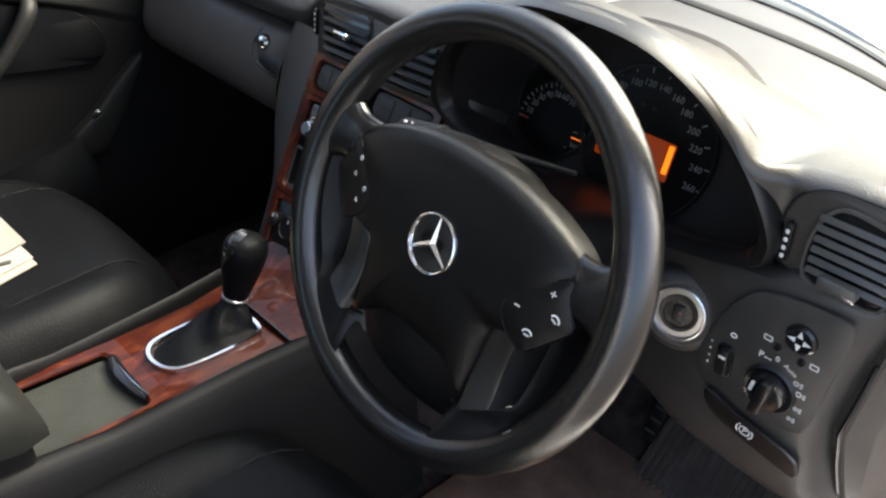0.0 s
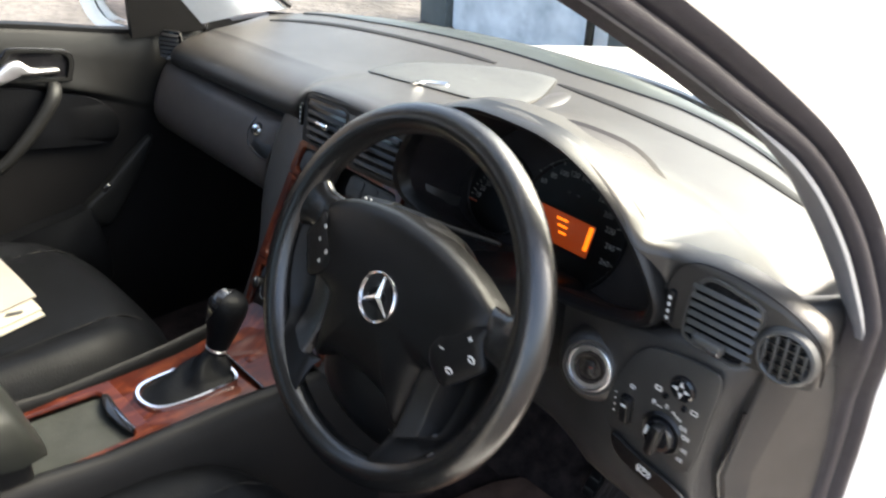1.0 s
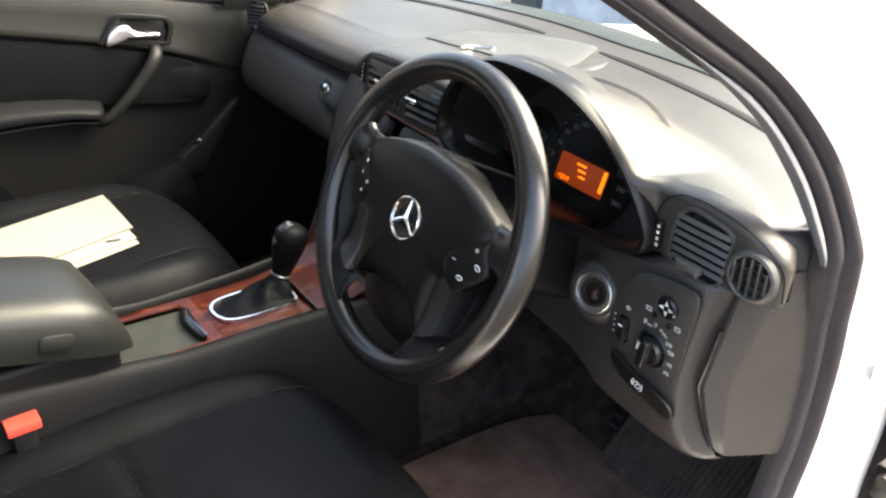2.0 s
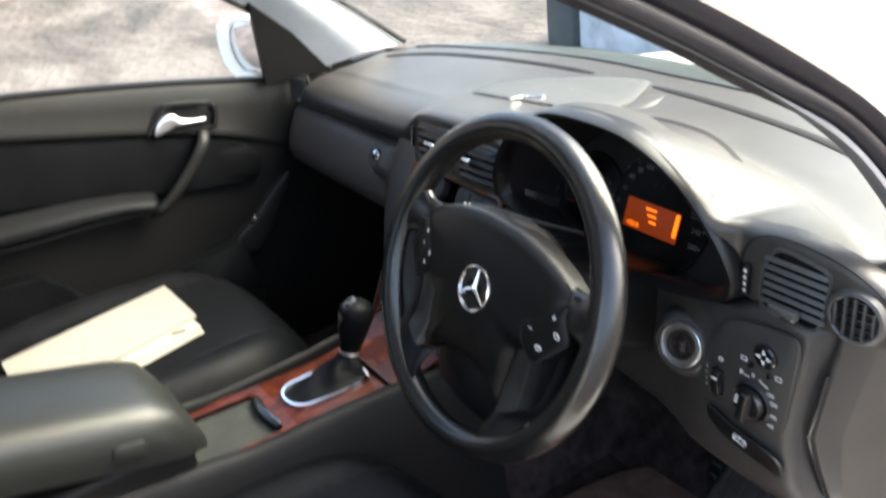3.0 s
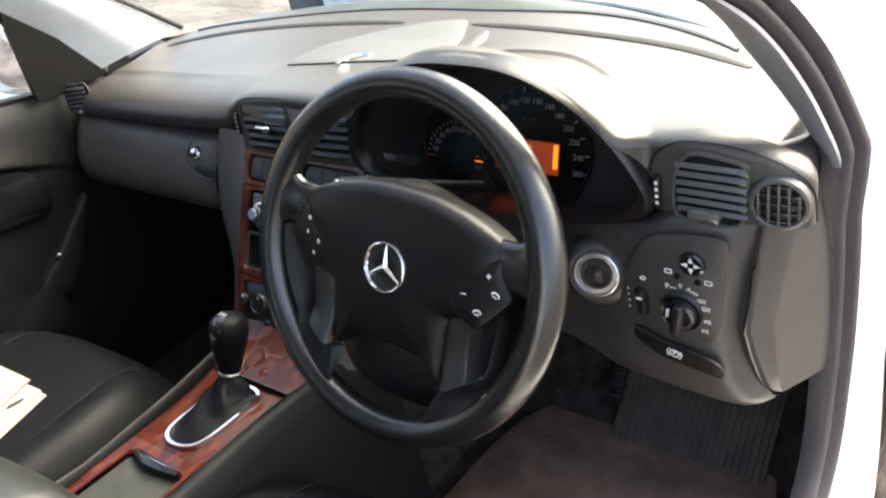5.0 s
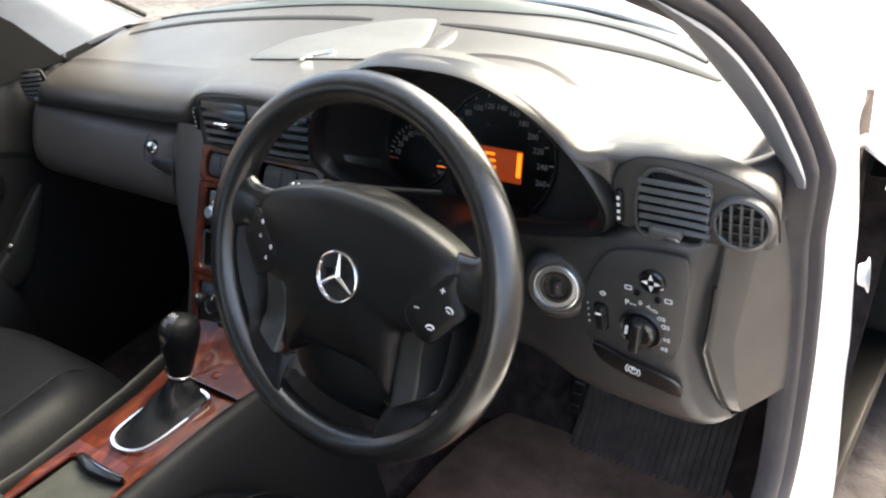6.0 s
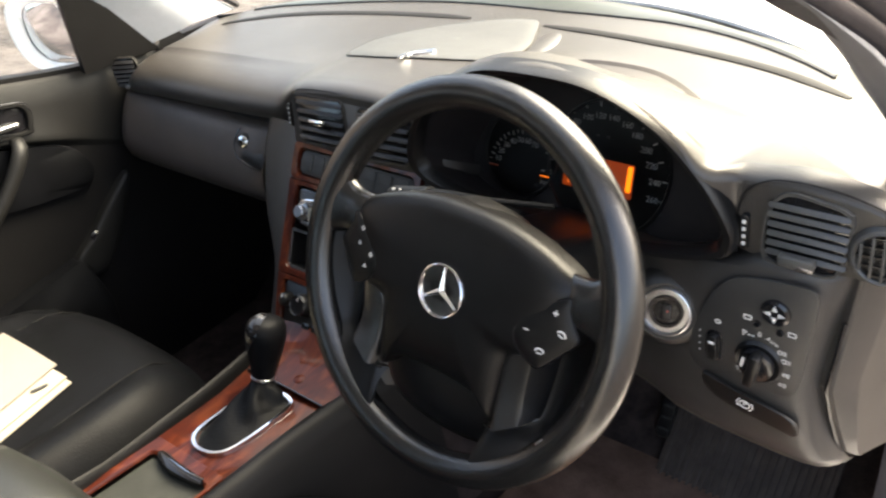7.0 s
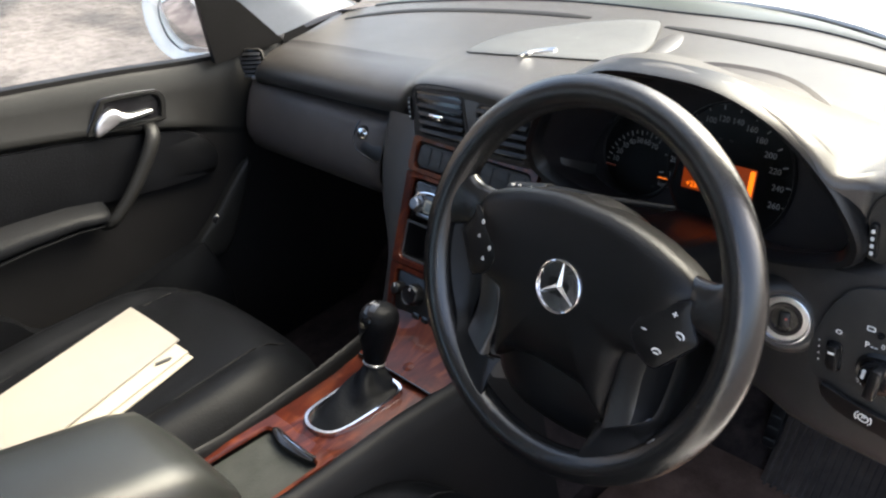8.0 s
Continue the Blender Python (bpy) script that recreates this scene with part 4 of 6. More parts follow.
def glovebox(d):
    g = thing("glovebox", "dark grey closed glovebox lid with a round lock", "glovebox")
    prof = [(0.262, 0.874), (0.244, 0.874), (0.234, 0.870), (0.226, 0.860), (0.217, 0.843), (0.208, 0.823), (0.202, 0.803), (0.201, 0.786), (0.207, 0.769), (0.221, 0.753), (0.243, 0.741), (0.272, 0.733), (0.30, 0.728), (0.38, 0.720)]
    rows = []
    for i in range(33):
        x = -0.600 + 0.392 * i / 32
        e = max(0, (-0.572 - x) / 0.028)
        e2 = max(0, (x + 0.226) / 0.018)
        rows.append([(x - max(0, i - 16) / 16 * 0.12 * (0.873 - max(z, 0.72)), y + 0.016 * e * e + 0.008 * e2 * e2, z) for y, z in prof])
    part("lid", thicken(grid(rows), 0.006), GLOVEBOX, g, "grey glovebox lid", 60)
    # solid black filling, standing in for the shade under the dash roll
    part("gap", box((-0.60, 0.256, 0.862), (-0.205, 0.30, 0.884), 0.002), BLACK, g, "black block for the shade in the gap above the lid")

    def lid_y(z):
        return table(z, [(b, a) for a, b in prof[8:0:-1]])

    def on(x, z, off):
        return Vector((x, lid_y(z) - off, z))
    # lock plate: its outline is a thin groove; a raised black patch stands in for the shaded finger recess in the lower
    # corner
    edge = [(-0.270, 0.868), (-0.275, 0.856), (-0.275, 0.842), (-0.266, 0.830), (-0.250, 0.825), (-0.230, 0.821), (-0.212, 0.820)]
    part("lock_groove", sweep(smooth_path([on(x, z, 0.0002) for x, z in edge], 5), circle(0.0013, 6), (0, -1, 0)), GLOSS, g, "dark groove round the lock plate")
    rec = blob([(-0.248, 0.843), (-0.226, 0.841), (-0.207, 0.843), (-0.206, 0.826), (-0.222, 0.823), (-0.246, 0.828), (-0.256, 0.834)], 4)
    rings = [[on(x, z, 0.0012) for x, z in rec], [on(-0.229 + (x + 0.229) * 0.9, 0.834 + (z - 0.834) * 0.85, 0.0016) for x, z in rec]]
    bm = grid(rings, close_v=True)
    bm.verts.ensure_lookup_table()
    bm.faces.new([bm.verts[len(rec) + j] for j in range(len(rec))])
    part("recess_patch", bm, BLACK, g, "black patch for the shaded finger recess")
    ml = basis(on(-0.2535, 0.8545, 0.003), (1, 0.35, 0), (0, 0.35, 1))
    # black disc painted as the shadow round the lock
    part("lock_shadow", lathe([(0.0, 0.0004), (0.0108, 0.0004), (0.0118, -0.004)], ml, 24), BLACK, g)
    part("lock", lathe([(0.0, 0.0026), (0.0070, 0.0026), (0.0086, 0.0016), (0.0092, -0.003)], ml, 24), CHROME, g, "chrome lock cylinder")
    part("keyhole", plate(rounded(0.0026, 0.0090, 0.0012, 3), ml @ Matrix.Translation((0, 0, 0.0026)), 0.0006, 0.0001), GLOSS, g)


def slats(parent, m, w, h, count, mat, tilt=35, depth=0.012):
    for i in range(count):
        v = -h / 2 + h * (i + 0.5) / count
        mm = m @ Matrix.Translation((0, v, 0.003)) @ Matrix.Rotation(radians(-tilt), 4, "X")
        part("slat", plate(rounded(w, depth, 0.0015, 2), mm, 0.0018, 0.0007), mat, parent)


def vent(name, label, m, outline, w, h, count, frame_mat=BLACK, slat_mat=None, depth=0.0065):
    v = thing(name, label, "air vent")
    ins = [(x * 0.93, y * 0.90) for x, y in outline]
    part("backing", plate(ins, m, 0.0012, 0.0003), GLOSS, v, "dark vent cavity")
    part("frame", ring_plate(outline, ins, m, depth, 0.002), frame_mat, v, "vent frame")
    slats(v, m @ Matrix.Translation((0, max(y for x, y in outline) / 2 + min(y for x, y in outline) / 2, 0)), w * 0.93, h * 0.90, count, slat_mat or frame_mat, depth=0.0056)
    return v


def vents():
    # two in the middle, let into a raised housing with an arched top
    mh = basis((-0.0115, 0.2265, 0.917), (1, 0, 0.05), (0, 0.18, 1))
    hs = thing("vent_housing", "dark grey moulded housing of the centre air vents", "vent housing")
    part("shell", plate(rounded(0.240, 0.084, 0.016, 6), mh @ Matrix.Translation((0, -0.001, -0.025)), 0.0255, 0.004), DASH, hs, "", 60)
    for x in (-0.069, 0.046):
        m = basis((x, 0.2265, 0.917), (1, 0, 0.05), (0, 0.18, 1))
        o = [(px * (1 + 0.9 * py) - 0.006 * (1 if x < 0 else -1) * (py / 0.034), py) for px, py in rounded(0.098, 0.070, 0.009, 5)]
        v = vent("air_vent", "black slatted centre air vent with a chrome tab", m, o, 0.096, 0.068, 5, DASH, BLACK, 0.0024)
        v["group"] = "air vents"
        part("tab", plate(rounded(0.028, 0.008, 0.003), m @ Matrix.Translation((0.002 if x < 0 else -0.022, 0.002, 0.010)), 0.006, 0.002), CHROME, v, "chrome tab")
        part("tab_slot", plate(rounded(0.016, 0.0022, 0.001), m @ Matrix.Translation((0.001 if x < 0 else -0.023, 0.002, 0.016)), 0.0006, 0.0002), BLACK, v)
        mm = basis((x + (-0.064 if x < 0 else 0.062), 0.2275, 0.917), (1, 0, 0), (0, 0.1, 1))
        wh = part("thumbwheel", plate(rounded(0.006, 0.034, 0.003), mm, 0.004, 0.002), BLACK, v, "black thumbwheel")
        for k in range(4):
            part("mark", plate(rounded(0.0022, 0.0030, 0.0008, 2), mm @ Matrix.Translation((0, -0.011 + 0.007 * k, 0.004)), 0.0005, 0.0001), PRINT, wh)
    # driver's pair in a bulging housing
    m = basis((0.585, 0.2235, 0.922), (1, 0, 0), (0, 0, 1))
    o = blob([(-0.036, 0.027), (-0.021, 0.0435), (0.007, 0.0425), (0.0385, 0.034), (0.037, 0.004), (0.029, -0.036), (-0.007, -0.0385), (-0.039, -0.034), (-0.042, 0.0)], 3)
    v = vent("air_vent", "grey slatted side air vent with a silver tab", m, o, 0.08, 0.068, 6, VENTGREY, depth=0.0035)
    v["group"] = "air vents"
    part("tab", plate(rounded(0.034, 0.012, 0.004), m @ Matrix.Translation((-0.004, -0.021, 0.010)), 0.009, 0.003), VENTGREY, v, "grey tab")
    part("tab_strip", plate(rounded(0.014, 0.004, 0.001, 2), m @ Matrix.Translation((0.006, -0.024, 0.019)), 0.0008, 0.0002), DARKCHROME, v, "silver strip")
    mm = basis((0.5265, 0.2225, 0.914), (1, 0, 0), (0, 0, 1))
    p = [(0.5185, 0.2215, 0.888), (0.5165, 0.2215, 0.925), (0.5250, 0.2215, 0.956), (0.545, 0.2225, 0.9725), (0.575, 0.2235, 0.9765), (0.609, 0.2238, 0.9745), (0.641, 0.2250, 0.9670), (0.666, 0.2290, 0.953), (0.680, 0.2385, 0.930), (0.683, 0.2420, 0.895)]
    part("housing_joint", sweep(smooth_path(p, 5), circle(0.0012, 6), (0, -1, 0)), BLACK, v)
    wh = part("thumbwheel", plate(rounded(0.0085, 0.040, 0.004), mm, 0.005, 0.002), BLACK, v, "black thumbwheel")
    for k in range(4):
        part("mark", plate(rounded(0.0036, 0.0042, 0.001, 2), mm @ Matrix.Translation((0, -0.012 + 0.008 * k, 0.005)), 0.0005, 0.0001), PRINT, wh)
    # round grid vent by the driver's door
    m = basis((0.652, 0.2255, 0.919), (1, 0.10, 0), (0, 0, 1))
    r = 0.027
    v = thing("air_vent", "round grid air vent at the end of the dash", "air vent", group="air vents")
    part("backing", lathe([(0.0, 0.001), (r * 0.9, 0.001), (r * 0.9, 0.0)], m, 32), GLOSS, v, "dark vent cavity")
    part("frame", lathe([(r * 0.86, 0.001), (r * 0.88, 0.005), (r * 0.95, 0.0065), (r * 1.06, 0.005), (r * 1.16, -0.001)], m, 40), VENTGREY, v, "grey round frame")
    for k in range(5):
        q = (k - 2) * r * 0.36
        ln = 2 * math.sqrt(max((r * 0.88) ** 2 - q * q, 1e-6))
        part("bar", plate(rounded(ln, 0.0020, 0.0008, 2), m @ Matrix.Translation((0, q, 0.0015)), 0.003, 0.0008), BLACK, v)
        part("bar", plate(rounded(0.0026, ln, 0.0008, 2), m @ Matrix.Translation((q, 0, 0.002)), 0.005, 0.0008), VENTGREY, v)
    # slatted vent let into the rounded end by the passenger door
    m = basis((-0.583, 0.2490, 0.902), (0.86, 0.5, 0), (0.03, 0.06, 1))
    o = blob([(-0.020, 0.018), (-0.012, 0.030), (0.008, 0.031), (0.024, 0.028), (0.026, 0.0), (0.018, -0.024), (-0.004, -0.026), (-0.018, -0.020), (-0.023, 0.0)], 3)
    v = vent("air_vent", "grey slatted air vent let into the dash end", m, o, 0.044, 0.052, 6, DASH, PANEL, 0.0020)
    v["group"] = "air vents"
    part("tab", plate(rounded(0.012, 0.006, 0.002), m @ Matrix.Translation((0.002, -0.020, 0.004)), 0.005, 0.001), SATIN, v, "small silver tab")


def switch_panel():
    s = thing("switch_panel", "black light switch panel with white symbols", "switch panel")
    m = basis((0.5425, 0.2115, 0.80), (1, 0, 0), (0, -0.02, 1))
    out = blob([(-0.034, 0.052), (-0.012, 0.069), (0.045, 0.077), (0.063, 0.066), (0.058, 0.010), (0.051, -0.045), (0.038, -0.064), (-0.020, -0.071), (-0.060, -0.060), (-0.066, -0.030), (-0.050, 0.022)], 4)
    part("plate", plate(out, m, 0.003, 0.0015), SWITCHES, s, "black switch plate")

    def at(x, z, w=0.0032, turn=0):
        return m @ Matrix.Translation((x - 0.5425, z - 0.80, w)) @ Matrix.Rotation(radians(turn), 4, "Z")
    # mirror joystick
    j = part("mirror_button", lathe([(0.0, 0.004), (0.012, 0.005), (0.0145, 0.003), (0.015, 0.0)], at(0.567, 0.840), 28), GLOSS, s, "round black mirror button")
    for k in range(4):
        a = 90 * k
        mm = at(0.567, 0.840, 0.0078, a) @ Matrix.Translation((0.0068, 0, 0))
        part("arrow", plate([(-0.0030, -0.0026), (0.0042, 0.0), (-0.0030, 0.0026)], mm, 0.0006, 0.0001), PRINT, j)
    for x, z in ((0.549, 0.820), (0.5725, 0.817)):
        part("push_button", lathe([(0.0, 0.003), (0.0030, 0.003), (0.0040, 0.0)], at(x, z), 14), GLOSS, s)
    for x, z in ((0.539, 0.824), (0.584, 0.818)):
        part("symbol", ring_plate(rounded(0.0085, 0.0060, 0.001, 2), rounded(0.006, 0.0036, 0.0006, 2), at(x, z), 0.0005, 0.0001), PRINT, s)
    # rotary light switch
    mk = at(0.5525, 0.772)
    part("knob_well", lathe([(0.0, 0.002), (0.020, 0.002), (0.023, 0.004), (0.0255, 0.0)], mk, 36), BLACK, s, "black knob surround")
    k = part("light_knob", lathe([(0.0, 0.010), (0.014, 0.0095), (0.0175, 0.008), (0.0190, 0.003), (0.0195, 0.0)], mk @ Matrix.Translation((0, 0, 0.003)), 36), GLOSS, s, "black rotary light knob")
    mm = mk @ Matrix.Translation((0, 0, 0.010)) @ Matrix.Rotation(radians(80), 4, "Z")
    part("grip", plate(rounded(0.041, 0.011, 0.004), mm, 0.012, 0.003), BLACK, k, "raised grip bar")
    part("pointer", plate(rounded(0.012, 0.0034, 0.001, 2), mk @ Matrix.Translation((-0.012, 0.004, 0.0125)) @ Matrix.Rotation(radians(80), 4, "Z"), 0.0012, 0.0003), PRINT, k)
    for i in range(8):
        a = 45 * i
        part("symbol", plate(rounded(0.0030, 0.0010, 0.0003, 2), at(0.534, 0.756, 0.0032, a) @ Matrix.Translation((0.0038, 0, 0)), 0.0005, 0.0001), PRINT, s)
    letters("0", 0.0085, at(0.552, 0.8065), "symbol", PRINT, s)
    letters("Auto", 0.0068, at(0.5655, 0.802, 0.0032, -25), "symbol", PRINT, s)
    letters("P", 0.0100, at(0.5365, 0.803), "symbol", PRINT, s)
    for dx in (0.005, 0.009):
        part("symbol", plate(rounded(0.003, 0.0012, 0.0003, 2), at(0.5365 + dx, 0.8025), 0.0005, 0.0001), PRINT, s)
    for x, z, r in ((0.5735, 0.792, 0.0026), (0.578, 0.782, 0.0030), (0.579, 0.765, 0.0020), (0.576, 0.751, 0.0020)):
        part("symbol", ring_plate([(r * p, r * q) for p, q in circle(1, 14)], [(0.62 * r * p, 0.62 * r * q) for p, q in circle(1, 14)], at(x, z), 0.0005, 0.0001), PRINT, s)
        for e in (-1, 0, 1):
            part("symbol", plate(rounded(0.0030, 0.0008, 0.0003, 2), at(x + r + 0.0022, z + e * 0.0020), 0.0005, 0.0001), PRINT, s)
    # range wheel
    mw = at(0.505, 0.775)
    part("range_wheel_well", plate(rounded(0.017, 0.038, 0.006), mw, 0.0014, 0.0006), GLOSS, s, "dark wheel slot")
    part("range_wheel", plate(rounded(0.011, 0.032, 0.004), mw @ Matrix.Translation((0, 0, 0.001)), 0.007, 0.003), BLACK, s, "ribbed headlamp range wheel")
    part("wheel_mark", plate(rounded(0.007, 0.0028, 0.0008, 2), mw @ Matrix.Translation((0, 0.008, 0.008)), 0.0006, 0.0001), PRINT, s)
    part("symbol", ring_plate([(0.0034 * p, 0.0028 * q) for p, q in circle(1, 14)], [(0.0022 * p, 0.0017 * q) for p, q in circle(1, 14)], at(0.508, 0.807), 0.0005, 0.0001), PRINT, s)
    for i in range(4):
        part("symbol", plate(rounded(0.0016, 0.0022, 0.0005, 2), at(0.4885, 0.763 + 0.0085 * i), 0.0005, 0.0001), PRINT, s)
    # ignition lock with its bright ring
    g = thing("ignition_switch", "round ignition lock in a polished metal ring", "ignition switch")
    mi = basis((0.4495, 0.2085, 0.7985), (1, 0.22, 0), (0, 0.26, 1)) @ Matrix.Scale(1.08, 4)
    part("boss", lathe([(0.0, -0.004), (0.020, -0.004), (0.0225, 0.001), (0.030, 0.002), (0.034, -0.001), (0.039, -0.008), (0.043, -0.020)], mi, 40), PANEL, g, "grey boss")
    part("ring", lathe([(0.0226, -0.002), (0.0230, 0.0030), (0.0240, 0.0048), (0.0252, 0.0044), (0.0260, 0.001)], mi, 48), SATIN, g, "polished metal ring")
    part("lock", lathe([(0.0, 0.001), (0.0125, 0.001), (0.0135, 0.0035), (0.0165, 0.0038), (0.0178, 0.0010), (0.0205, 0.0)], mi, 36), BARREL, g, "black lock barrel")
    part("key_slot", plate(rounded(0.011, 0.016, 0.002), mi @ Matrix.Translation((0, 0, 0.001)), 0.002, 0.0007), BLACK, g)
    part("lamp", lathe([(0.0, 0.0004), (0.0006, 0.0003), (0.0009, 0.0)], mi @ Matrix.Translation((0.002, 0.001, 0.0030)), 10), RED, g)
    # parking brake release
    b = thing("brake_release", "dark parking brake release handle with a white symbol", "brake release")
    m2 = basis((0.545, 0.2065, 0.714), (1, 0, -0.20), (0, -0.15, 1))
    part("handle", plate(blob([(-0.052, 0.016), (-0.02, 0.013), (0.03, 0.013), (0.052, 0.006), (0.056, -0.010), (0.040, -0.013), (-0.02, -0.014), (-0.046, -0.004)], 3), m2, 0.0035, 0.0015), BLACK, b, "dark handle")
    mm = m2 @ Matrix.Translation((-0.002, 0.0, 0.0038))
    part("symbol", ring_plate([(0.0062 * p, 0.0062 * q) for p, q in circle(1, 20)], [(0.0048 * p, 0.0048 * q) for p, q in circle(1, 20)], mm, 0.0005, 0.0001), PRINT, b)
    letters("P", 0.0095, mm, "symbol", PRINT, b)
    for e in (-1, 1):
        arc = [(math.cos(radians(a)) * 0.0088 * e, math.sin(radians(a)) * 0.0088) for a in (-45, -25, 0, 25, 45)]
        part("symbol", sweep([mm @ Vector((x, y, 0.0003)) for x, y in arc], circle(0.0007, 6), (0, -1, 0)), PRINT, b)


dashboard()
vents()
switch_panel()


# ---------------------------------------------------------------- steering wheel and stalk
def swell(outline, centre, m, levels, fall=None):
    """A closed dome over an outline: rings drawn in towards the centre at (share, height), lowered by fall(u, v)."""
    rings = []
    for f, w in levels:
        ring = []
        for x, y in outline:
            u, v = centre[0] + (x - centre[0]) * f, centre[1] + (y - centre[1]) * f
            ring.append(m @ Vector((u, v, w - (fall(u, v) if fall else 0.0))))
        rings.append(ring)
    bm = grid(rings, close_v=True)
    bm.verts.ensure_lookup_table()
    k = len(outline)
    bm.faces.new([bm.verts[(len(levels) - 1) * k + j] for j in range(k)])
    return bm


def steering_wheel():
    s = thing("steering_wheel", "black leather four-spoke steering wheel with a chrome badge", "steering wheel")
    c = Vector((0.32, 0.025, 0.903))
    m = basis(c, (1, 0, 0), (0, 0.411, 0.911)) @ Matrix.Rotation(radians(-4), 4, "Z")
    rows = []
    for i in range(128):
        a = 2 * math.pi * i / 128
        # fuller grips at the sides, slimmer at the top and the bottom
        grip = max(0.0, math.cos(a)) ** 2 + 0.75 * max(0.0, -math.cos(a)) ** 2
        thick = 0.0164 + 0.0026 * grip
        row = []
        for j in range(22):
            b = 2 * math.pi * j / 22
            r = 0.2012 - thick + thick * math.cos(b)
            row.append(m @ Vector((r * math.cos(a), r * math.sin(a), thick * 1.02 * math.sin(b))))
        rows.append(row)
    part("rim", grid(rows, close_u=True, close_v=True), WHEEL, s, "worn black leather rim", 80)
    # airbag cover: a swollen shield that runs down between the lower spokes
    half = [(0.0, 0.080), (0.035, 0.079), (0.075, 0.072), (0.108, 0.061), (0.127, 0.051), (0.1355, 0.041), (0.134, 0.028), (0.129, 0.008), (0.1255, -0.018), (0.117, -0.032), (0.099, -0.036),
            (0.0845, -0.041), (0.0795, -0.055), (0.0785, -0.085), (0.0770, -0.110), (0.0725, -0.1165), (0.0660, -0.109), (0.057, -0.1015), (0.035, -0.096), (0.0, -0.094)]
    out = blob(half + [(-x, y) for x, y in half[-2:0:-1]], 4)

    def leg_fall(u, v):
        return 0.007 * ease((-v - 0.045) / 0.065)
    levels = [(1.0, -0.024), (1.0, -0.006), (0.993, -0.001), (0.976, 0.0036), (0.95, 0.0072), (0.91, 0.0105), (0.85, 0.0135), (0.76, 0.0160), (0.62, 0.0180), (0.45, 0.0190), (0.28, 0.0195), (0.10, 0.0196)]
    part("airbag_pad", swell(out, (0, -0.004), m, levels, leg_fall), PAD, s, "black airbag cover", 70)
    for e in (-1, 1):
        # upper spoke: a saddle that flares into the rim
        rows = []
        for i in range(19):
            t = i / 18
            hi = table(t, [(0, 0.062), (0.30, 0.054), (0.55, 0.055), (0.75, 0.063), (0.9, 0.076), (1, 0.090)])
            lo = table(t, [(0, -0.010), (0.30, 0.002), (0.55, 0.006), (0.75, 0.002), (0.9, -0.010), (1, -0.026)])
            row = []
            for b in [2 * math.pi * k / 28 for k in range(28)]:
                y = (hi + lo) / 2 + (hi - lo) / 2 * math.copysign(abs(math.cos(b)) ** 0.8, math.cos(b))
                w = lerp(-0.012, 0.002, ease(t * 2.0)) - 0.005 * math.sin(math.pi * t) + 0.0125 * math.copysign(abs(math.sin(b)) ** 0.8, math.sin(b))
                row.append(m @ Vector((e * lerp(0.100, math.sqrt(0.1845 ** 2 - y * y) - 0.001, t), y, w)))
            rows.append(row)
        part("spoke", grid(rows, close_v=True), WHEEL, s, "black leather upper spoke", 80)
        # satin blade of the lower spoke, coming out from under the cover
        rows, sides = [], []
        for k in range(11):
            t = k / 10
            v = lerp(-0.026, -0.117, t)
            left = table(-v, [(0.026, 0.088), (0.050, 0.0775), (0.080, 0.0775), (0.117, 0.0815)])
            fold = table(-v, [(0.026, 0.108), (0.060, 0.1055), (0.117, 0.1085)])
            lift = lerp(0.0080, 0.0085, t) - 0.0055 * math.sin(math.pi * t)
            ups, side = [], []
            for u, w in ((left - 0.003, -0.010), (left - 0.0015, -0.002), (left, 0.0), (left + 0.004, 0.0012), (fold - 0.004, 0.0014), (fold, 0.0), (fold + 0.006, -0.007), (0.121, -0.020), (0.122, -0.026)):
                drop = 0.80 * max(0.0, u - 0.0835) * ease(t * 1.6 - 0.6)
                p = m @ Vector((e * u, v + 0.66 * max(0.0, u - 0.0835) * ease(t * 2 - 1) - 0.0005, lift + w - drop * 0.1))
                if u <= fold:
                    ups.append(p)
                if u >= fold:
                    side.append(p)
            rows.append(ups)
            sides.append(side)
        # same spoke: the side face gets a darker black in place of shade
        part("spoke_side", grid(sides), CONSOLE, s, "lower spoke side, its shade put into a darker black", 40)
        part("spoke", grid(rows), BLADE, s, "satin black lower spoke", 40)
        # leather web that closes the side between the cover and the rim and ends in the lower foot
        edge = smooth_path([(0.0670, -0.1190, 0.0), (0.0860, -0.1160, 0.0015), (0.1040, -0.1050, -0.001), (0.1200, -0.0915, -0.010), (0.1225, -0.0600, -0.016), (0.1240, -0.0250, -0.017), (0.1320, 0.0050, -0.012)], 5)
        rows = []
        for i, p0 in enumerate(edge):
            q = i / (len(edge) - 1)
            a = radians(table(q, [(0, -69), (0.5, -32), (1, 2)]))
            p1 = Vector((0.1795 * math.cos(a), 0.1795 * math.sin(a), 0.0118))
            row = []
            for k in range(13):
                t = k / 12
                dip = 0.006 * math.sin(math.pi * t) * ease((q - 0.35) / 0.2)
                p = p0.lerp(p1, t)
                bend = 0.010 * math.sin(math.pi * t) * (1 - ease(q / 0.22))
                row.append(m @ Vector((e * (p.x + bend * 0.3), p.y + bend, lerp(p0.z, p1.z, ease(t)) - dip - 0.010 * (1 - ease(q / 0.10)) * (1 - t))))
            rows.append(row)
        part("spoke_web", thicken(grid(rows), 0.010), PAD, s, "black leather side web", 60)
        crease = [m @ Vector((e * x, y, w)) for x, y, w in ((0.0690, -0.1188, 0.0005), (0.086, -0.1162, 0.0025), (0.104, -0.1052, 0.0002), (0.1200, -0.0917, -0.0090))]
